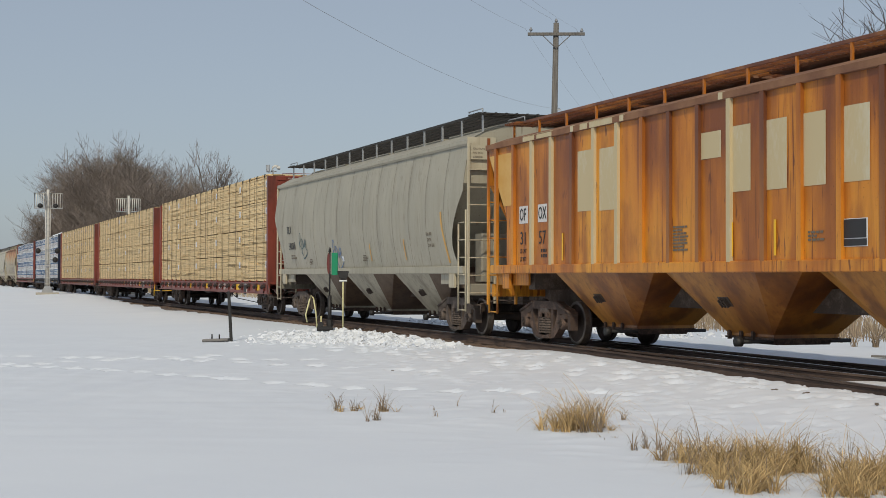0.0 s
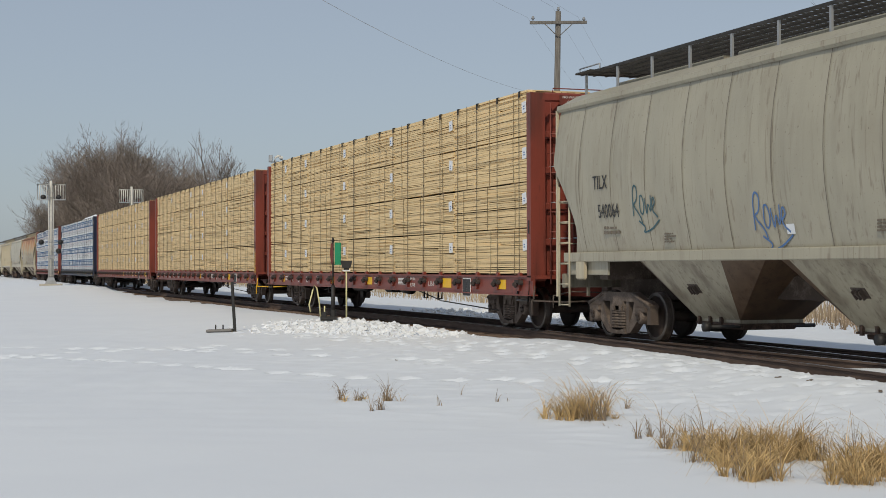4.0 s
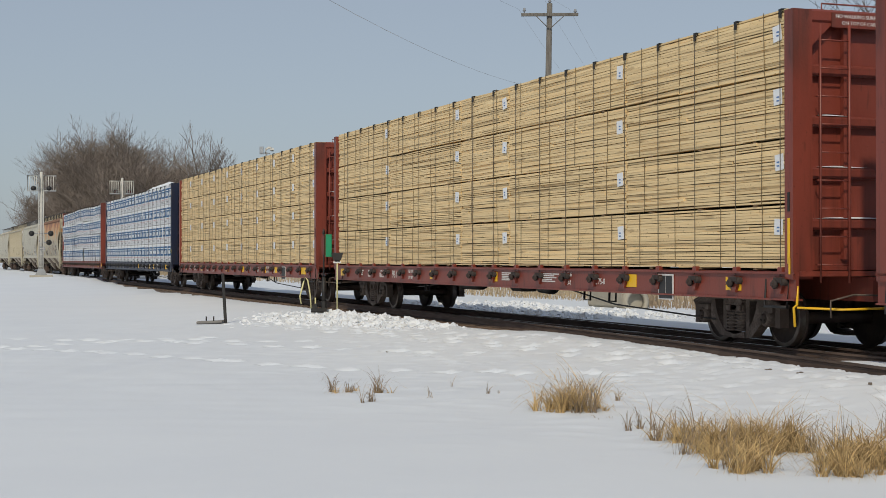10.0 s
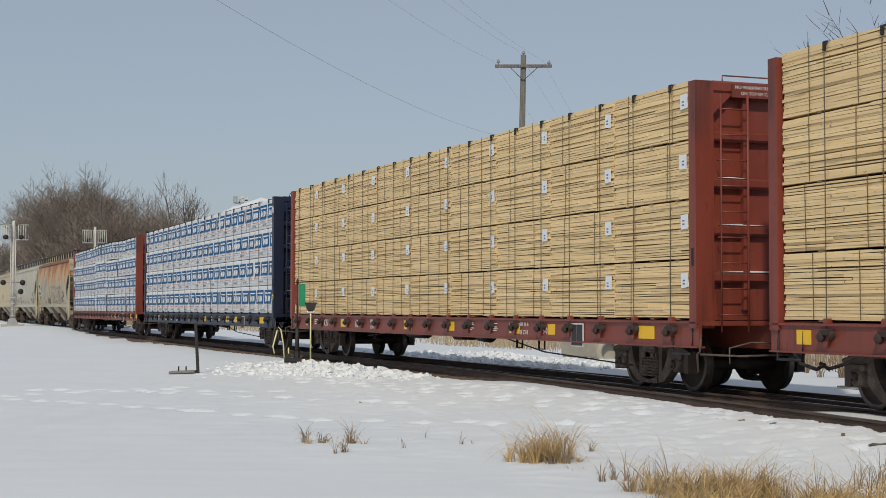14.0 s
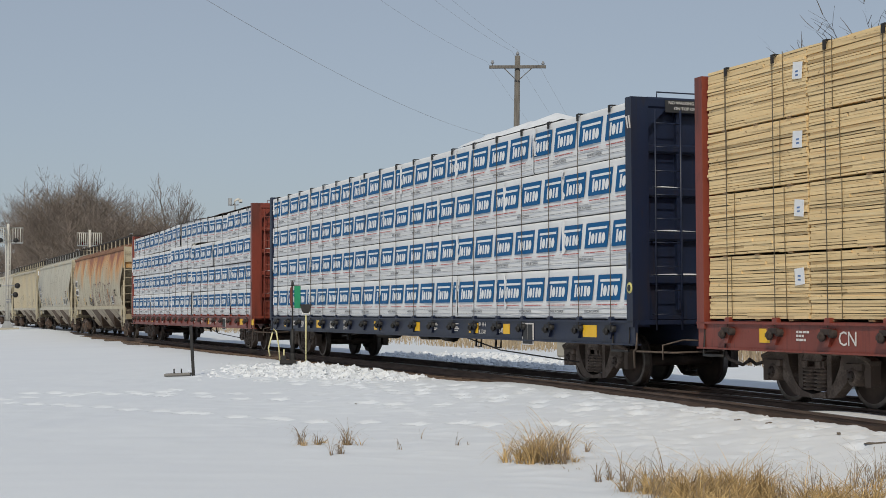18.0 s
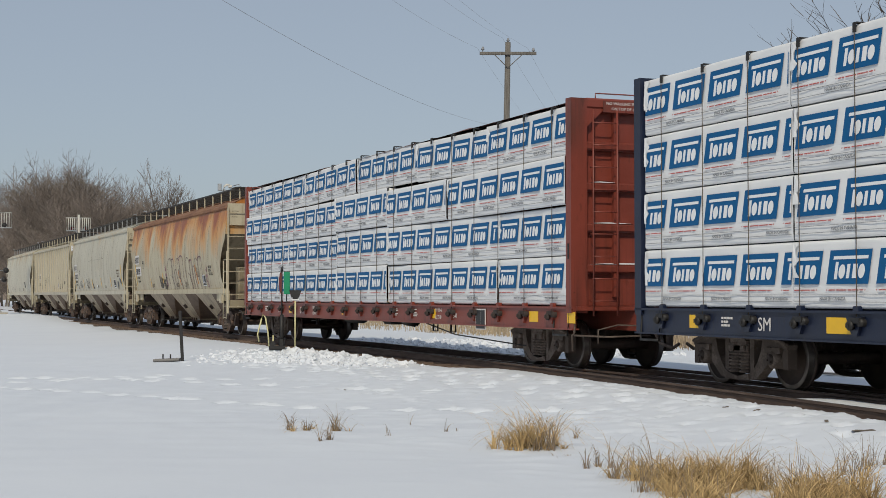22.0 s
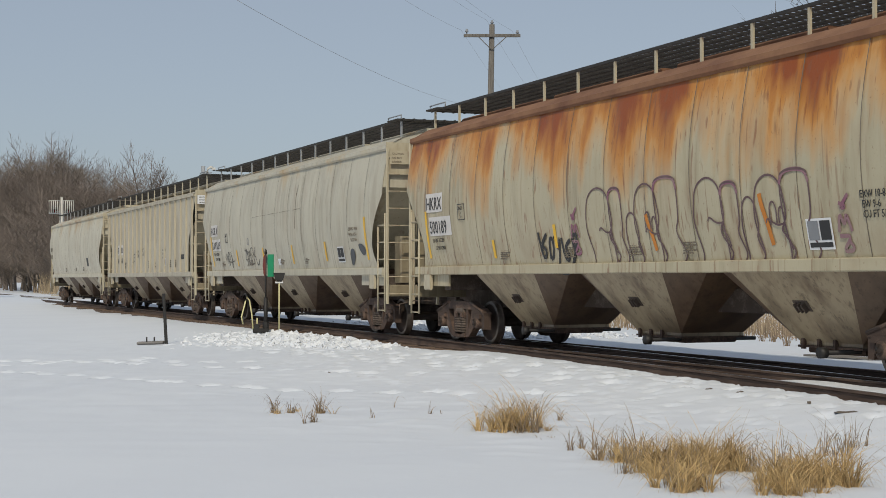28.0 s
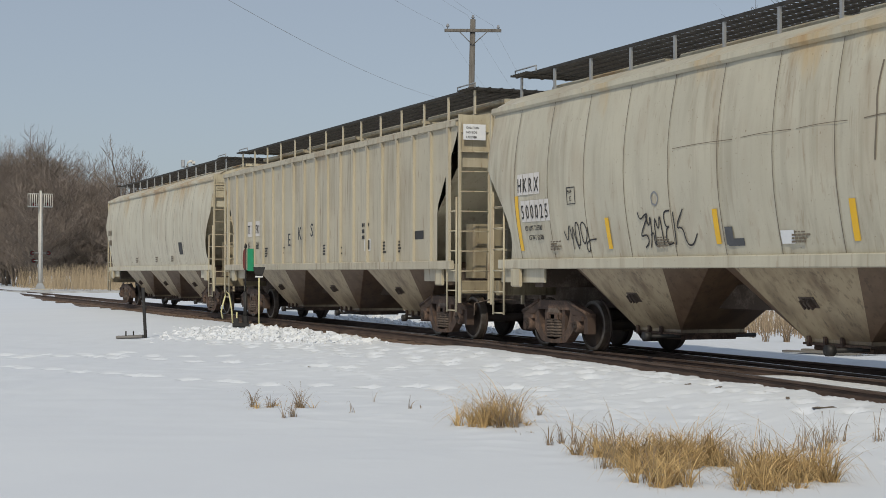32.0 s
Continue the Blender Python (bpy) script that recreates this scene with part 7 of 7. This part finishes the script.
def signal_mast(s, lat, turn, high):
    p = on_track(s, lat)
    z = ground_z(p.x, p.y, False)
    t = thing("crossing_signal", "galvanised road crossing signal mast with a railed platform and flashers", "crossing signal", pose(p.x, p.y, z, 0, 0, turn), group="crossing signals")
    part("mast", Shape().tube([(0, 0, 0), (0, 0, high)], 0.11, r1=0.09, sides=12), PALE_STEEL, t)
    ld = Shape()
    for x in (-0.15, 0.15):
        ld.tube([(x, -0.20, 0.5), (x, -0.20, high - 0.2)], 0.03, sides=5)
    lad = part("ladder", ld, PALE_STEEL, t)
    for k in range(int((high - 1.0) / 0.4)):
        part("rung", Shape().tube([(-0.15, -0.20, 0.7 + 0.4 * k), (0.15, -0.20, 0.7 + 0.4 * k)], 0.022, sides=5), PALE_STEEL, lad)
    part("foot", Shape().prism([(-0.45, 0), (0.45, 0), (0.18, 0.55), (-0.18, 0.55)], -0.4, 0.4), GALV, t)
    part("footing", Shape().box((0, 0, 0.0), (1.5, 1.2, 0.24), chamfer=0.05), CONCRETE, t)
    zt = high - 1.25
    for x0, x1 in ((-0.88, -0.15), (0.15, 0.95)):
        pf = part("platform", Shape().box(((x0 + x1) / 2, 0, zt), (x1 - x0, 0.66, 0.06)), GALV, t)
        for yy in (-0.3, 0.3):
            b = Shape().tube([(x0, yy, zt), (x1, yy, zt), (x1, yy, zt + 1.0), (x0, yy, zt + 1.0), (x0, yy, zt)], 0.035, sides=5)
            part("railing", b, PALE_STEEL, pf)
            for k in range(1, 5):
                xx = x0 + (x1 - x0) * k / 5
                part("baluster", Shape().tube([(xx, yy, zt), (xx, yy, zt + 1.0)], 0.024, sides=5), PALE_STEEL, pf)
    for z_, xs in ((high - 1.1, (-0.5, 0.5)), (2.9, (-0.62, 0.62)), (2.3, (0.5,))):
        for x in xs:
            f = part("flasher", Shape().lathe([(-0.12, 0.0), (-0.10, 0.15), (0.05, 0.17), (0.30, 0.19), (0.30, 0.17)], (x, -0.25, z_), axis="y", sides=14), BLACK, t)
            part("lens", Shape().lathe([(-0.0, 0.16), (-0.02, 0.0)], (x, -0.28, z_), axis="y", sides=14), LENS_RED, f)
        part("flasher_arm", Shape().tube([(min(xs + (0,)), -0.1, z_), (max(xs + (0,)), -0.1, z_)], 0.035), GALV, t)
    part("sign", Shape().box((0.08, -0.2, 1.9), (0.32, 0.02, 0.24)), PRINT_GREY, t)
    return t


signal_mast(103, -4.0, 15, 7.0)
signal_mast(119.5, 3.6, 190, 7.75)
# floodlights on a tall mast behind the train
p = on_track(125, 16.5)
q = thing("floodlight_mast", "grey mast with two lamp heads beyond the train", "floodlight", pose(p.x, p.y, 0, 0, 0, 8))
part("mast", Shape().tube([(0, 0, 0), (0, 0, 10.7)], 0.13, r1=0.07, sides=10).tube([(-0.42, 0, 10.55), (0.30, 0, 10.6)], 0.05, sides=6), GALV, q)
part("lamp_head", Shape().box((-0.42, 0, 10.85), (0.34, 0.3, 0.62), chamfer=0.06).box((-0.42, -0.17, 10.85), (0.24, 0.05, 0.48), chamfer=0.02), GALV, q, "upright grey lamp box")
hd = part("lamp_head", Shape().tube([(-0.10, 0, 10.6), (-0.02, 0, 10.95), (0.2, 0, 11.08), (0.42, 0, 11.02)], 0.09, r1=0.12, sides=8).box((0.46, 0, 10.93), (0.30, 0.24, 0.26), chamfer=0.08), PALE_STEEL, q, "curved pale lamp head")
part("lens", Shape().box((0.50, -0.02, 10.80), (0.22, 0.18, 0.05), chamfer=0.02), BLACK, hd)
# road over the track and its bank
road = Shape()
rows_ = []
for k in range(30):
    lat = -60 + 140 * k / 29
    rows_.append([on_track(s, lat, RAIL_Z - 0.01 + 0.0 * k - 0.25 * smooth(4, 30, abs(lat))) for s in (104.5, 105, 112.5, 113)])
    rows_[-1][0].z -= 0.3
    rows_[-1][3].z -= 0.3
road.grid(rows_)
single("road", road, mat("snowy_road", (0.60, 0.61, 0.62), rough=0.8, dark=(0.30, 0.29, 0.28), scale=1.2, mix=0.9, stretch=(1, 1, 1)), "snow-packed road over the track", "road", kind="structure")

# ---------------------------------------------------------------- trees


def ribbon(shape, pts, r0, r1, a):
    """Flat thin twig, twisted by the angle a."""
    w = Vector((math.cos(a), math.sin(a), 0.0))
    n = len(pts) - 1
    shape.grid([[p - w * (r0 + (r1 - r0) * i / n) for i, p in enumerate(pts)], [p + w * (r0 + (r1 - r0) * i / n) for i, p in enumerate(pts)]], smooth=False)


def tree_shapes(height, seed, spread=0.55, levels=6, first=0.25, twig_n=3, stem=0.42, boughs=(4, 5)):
    r = random.Random(seed)
    wood, twigs = Shape(), Shape()

    def grow(p, d, length, rad, level):
        pts = [p]
        n = 4 if level < 2 else (3 if level < 4 else 2)
        q = p.copy()
        e = d.copy()
        for i in range(n):
            e = (e + Vector((r.uniform(-1, 1), r.uniform(-1, 1), r.uniform(-0.3, 0.6))) * 0.15).normalized()
            q = q + e * (length / n)
            pts.append(q.copy())
        last = level >= levels - 1
        rad = max(rad, (0.03, 0.03, 0.03, 0.024, 0.017, 0.013)[level])
        if level >= 4:
            ribbon(twigs, pts, rad, rad * 0.5, r.uniform(0, 3.14))
        else:
            (twigs if level >= 3 else wood).tube(pts, rad, r1=rad * 0.55, sides=6 if level < 2 else (4 if level < 3 else 3), smooth=level < 3, caps=False)
        if last:
            return
        for i in range(r.randint(*boughs) if level < 3 else twig_n):
            t = r.uniform(first if level == 0 else 0.3, 1.0)
            k = min(int(t * n), n - 1)
            b = pts[k].lerp(pts[k + 1], t * n - k)
            a = r.uniform(0, 6.283)
            side = Vector((math.cos(a), math.sin(a), 0.15))
            nd = (e * (1 - spread) + side * spread + Vector((0, 0, 0.16))).normalized()
            grow(b, nd, length * r.uniform(0.48, 0.75), rad * r.uniform(0.38, 0.55), level + 1)
        grow(pts[-1], (e + Vector((r.uniform(-0.3, 0.3), r.uniform(-0.3, 0.3), 0.2))).normalized(), length * 0.62, rad * 0.55, level + 1)

    grow(Vector((0, 0, -0.2)), Vector((0, 0, 1)), height * stem, height * 0.014, 0)
    top = max(v[2] for v in twigs.v)
    return wood.mesh("trunk", BARK), twigs.mesh("crown", TWIG), top


TREES = [tree_shapes(13, 3, 0.66, 6, 0.10, 4), tree_shapes(13, 8, 0.72, 6, 0.08, 4), tree_shapes(12, 15, 0.62, 6, 0.12, 4), tree_shapes(9, 22, 0.70, 6, 0.03, 3),
         tree_shapes(14, 31, 0.42, 6, 0.05, 3, 0.36, (3, 4)), tree_shapes(14, 44, 0.60, 6, 0.25, 3, 0.40, (3, 3))]


def tree(x, y, k, height, turn, label="bare grey winter tree with fine twigs", wide=1.0, twig=None):
    t = thing("tree", label, "tree", pose(x, y, 0, 0, 0, turn), group="bare trees")
    size = height / TREES[k][2]
    for nm, me, mt in (("trunk", TREES[k][0], BARK), ("crown", repaint(TREES[k][1], twig) if twig else TREES[k][1], TWIG)):
        o = part(nm, me, mt, t)
        o.scale = (size * wide, size * wide, size)
    return t


SKYLINE = [(-21, 3.0), (-15.6, 3.5), (-15.2, 5), (-14.8, 7.5), (-14.2, 12), (-13.6, 15), (-12.8, 17.4), (-12, 16.8), (-11, 15.6), (-10, 14), (-9.2, 12), (-8.4, 9.5), (-7.2, 8.8), (-6, 7.5)]


def skyline(deg):
    for (a, h0), (b, h1) in zip(SKYLINE, SKYLINE[1:]):
        if deg <= b:
            return h0 + (h1 - h0) * max(0, deg - a) / (b - a)
    return SKYLINE[-1][1]


_r = random.Random(77)
# the woods at the left, beyond the crossing, highest in the middle
for i in range(78):
    deg = -17.0 + 10.8 * (i + 0.5) / 78 + _r.uniform(-0.3, 0.3)
    dist = max(_r.uniform(150, 185), _r.uniform(20, 24) / math.sin(radians(max(deg + 19.7, 2.5))))
    ang = radians(deg)
    tree(dist * math.sin(ang), dist * math.cos(ang), _r.randint(0, 2), skyline(deg) * _r.uniform(0.84, 1.05) * dist / 165, _r.uniform(0, 360), wide=_r.uniform(0.85, 1.05))
# underwood
for i in range(64):
    deg = -17.2 + 12.2 * i / 63 + _r.uniform(-0.3, 0.3)
    ang = radians(deg)
    dist = max(_r.uniform(138, 160), 19 / math.sin(radians(max(deg + 19.7, 2.5))))
    tree(dist * math.sin(ang), dist * math.cos(ang), 3, min(_r.uniform(5, 9), skyline(deg) * 0.75) * dist / 150, _r.uniform(0, 360), "low tangled bare brush at the edge of the woods", 1.15)
tree(-20.9, 135, 4, 14.2, 40, "single bare tree with upright fine branches")
tree(21.2, 65.0, 5, 17.2, 200, "bare tree rising beyond the track", 1.25, DARK_TWIG)
far = Shape()
rows_ = []
for i in range(120):
    ang = radians(-75 + 150 * i / 119)
    h = 7 + 5 * noise.noise((i * 0.35, 0, 0)) + 3 * noise.noise((i * 1.7, 2, 0))
    dd = 620
    rows_.append([(dd * math.sin(ang), dd * math.cos(ang), -1), (dd * math.sin(ang), dd * math.cos(ang), max(3, h))])
far.grid(rows_, smooth=False)
single("backdrop", far, TWIG, "distant line of bare woods", "woods", kind="structure")

# ---------------------------------------------------------------- blue car on the road


def blue_car():
    c = thing("blue_car", "blue sport utility car driving over the crossing", "car")
    prof = [(-2.22, 0.35), (-2.26, 0.75), (-2.15, 1.02), (-1.98, 1.10), (-1.72, 1.55), (-1.3, 1.66), (0.0, 1.66), (0.35, 1.58), (1.05, 1.08), (1.95, 0.95), (2.22, 0.78), (2.25, 0.40), (2.1, 0.30), (-2.1, 0.30)]
    b = Shape()
    k = len(prof)
    rings = []
    for y, inset in ((-0.92, 0.0), (-0.88, 0.0), (0.88, 0.0), (0.92, 0.0)):
        ring = []
        for x, z in prof:
            tuck = 0.16 * max(0, z - 1.0) / 0.6
            yy = y * (1 - tuck)
            q = 0.985 if abs(y) > 0.9 else 1.0
            ring.append((x * q, yy, 0.3 + (z - 0.3) * q))
        rings.append(ring)
    vs = [p for r in rings for p in r]
    fs = [[i * k + j, i * k + (j + 1) % k, (i + 1) * k + (j + 1) % k, (i + 1) * k + j] for i in range(3) for j in range(k)]
    b.add(vs, fs + [list(range(k))[::-1], list(range(3 * k, 4 * k))], 0, False)
    part("body", b, CAR_BLUE, c)
    for s in (-1, 1):
        for name, poly in (("rear_window", [(-1.62, 1.14), (-1.5, 1.48), (-0.72, 1.56), (-0.68, 1.13)]), ("front_window", [(-0.62, 1.13), (-0.62, 1.56), (0.05, 1.56), (0.28, 1.46), (0.78, 1.1)])):
            w = Shape()
            w.add([(x, s * (0.925 * (1 - 0.16 * max(0, z - 1.0) / 0.6) + 0.003), z) for x, z in poly], [list(range(len(poly)))])
            part(name, w, GLASS, c)
        part("headlight", Shape().box((2.02, s * 0.74, 0.86), (0.34, 0.26, 0.14), chamfer=0.04), LAMP, c)
        part("tail_light", Shape().box((-2.12, s * 0.80, 1.0), (0.18, 0.2, 0.24), chamfer=0.04), LENS_RED, c)
        part("mirror", Shape().box((0.62, s * 1.0, 1.12), (0.14, 0.2, 0.14), chamfer=0.04), CAR_BLUE, c)
    part("windscreen", Shape().add([(0.40, -0.70, 1.53), (0.40, 0.70, 1.53), (1.02, 0.80, 1.105), (1.02, -0.80, 1.105)], [[0, 1, 2, 3]]), GLASS, c)
    part("rear_glass", Shape().add([(-1.76, -0.66, 1.5), (-1.76, 0.66, 1.5), (-1.99, 0.76, 1.14), (-1.99, -0.76, 1.14)], [[0, 1, 2, 3]]), GLASS, c)
    wheels = []
    for x in (-1.36, 1.34):
        for s in (-1, 1):
            w = part("wheel", Shape().lathe([(-0.11, 0.0), (-0.11, 0.33), (-0.08, 0.35), (0.08, 0.35), (0.11, 0.33), (0.11, 0.0)], (0, 0, 0), sides=20), TYRE, c, at=pose(x, s * 0.84, 0.35))
            rm = Shape().lathe([(s * 0.115, 0.0), (s * 0.125, 0.07), (s * 0.115, 0.24)], (0, 0, 0), sides=20)
            for j in range(5):
                a = 2 * math.pi * j / 5
                rm.box((0.13 * math.cos(a), s * 0.12, 0.13 * math.sin(a)), (0.22, 0.02, 0.05), ry=-math.degrees(a))
            part("rim", rm, ALLOY, w)
            wheels.append((w, x, s * 0.84))
    return c, wheels


BLUE_CAR, CAR_WHEELS = blue_car()
CAR_S, CAR_LAT, CAR_TIME, CAR_SPEED = 107.5, 0.9, 29.2, 8.2


def motions():
    ts = list(range(33))
    for ob, off in CARS:
        walk(ob, [(t, Matrix.Translation(on_track(off - travel(t), 0, RAIL_Z)) @ pose(0, 0, 0, 0, 0, TURN)) for t in ts])
    for ob, off, m in RIDERS:
        walk(ob, [(t, Matrix.Translation(on_track(off - travel(t), 0, RAIL_Z)) @ pose(0, 0, 0, 0, 0, TURN) @ m) for t in ts])
    for ob, a in ROLLING:
        walk(ob, [(k / 10, pose(a, 0, R_WHEEL, 0, math.degrees(travel(k / 10) / R_WHEEL), 0)) for k in range(321)])

    def car_lat(t):
        return CAR_LAT + CAR_SPEED * (CAR_TIME - max(t, 18.0))

    walk(BLUE_CAR, [(t, Matrix.Translation(on_track(CAR_S, car_lat(t), RAIL_Z)) @ pose(0, 0, 0, 0, 0, TURN - 90)) for t in (0, 10, 18, 18.5, 20, 24, 28, 30, 32)])
    for w, x, y in CAR_WHEELS:
        walk(w, [(t, pose(x, y, 0.35, 0, math.degrees((car_lat(0) - car_lat(t)) / 0.35), 0)) for t in [0, 18] + [18 + k / 15 for k in range(1, 211)]])


motions()
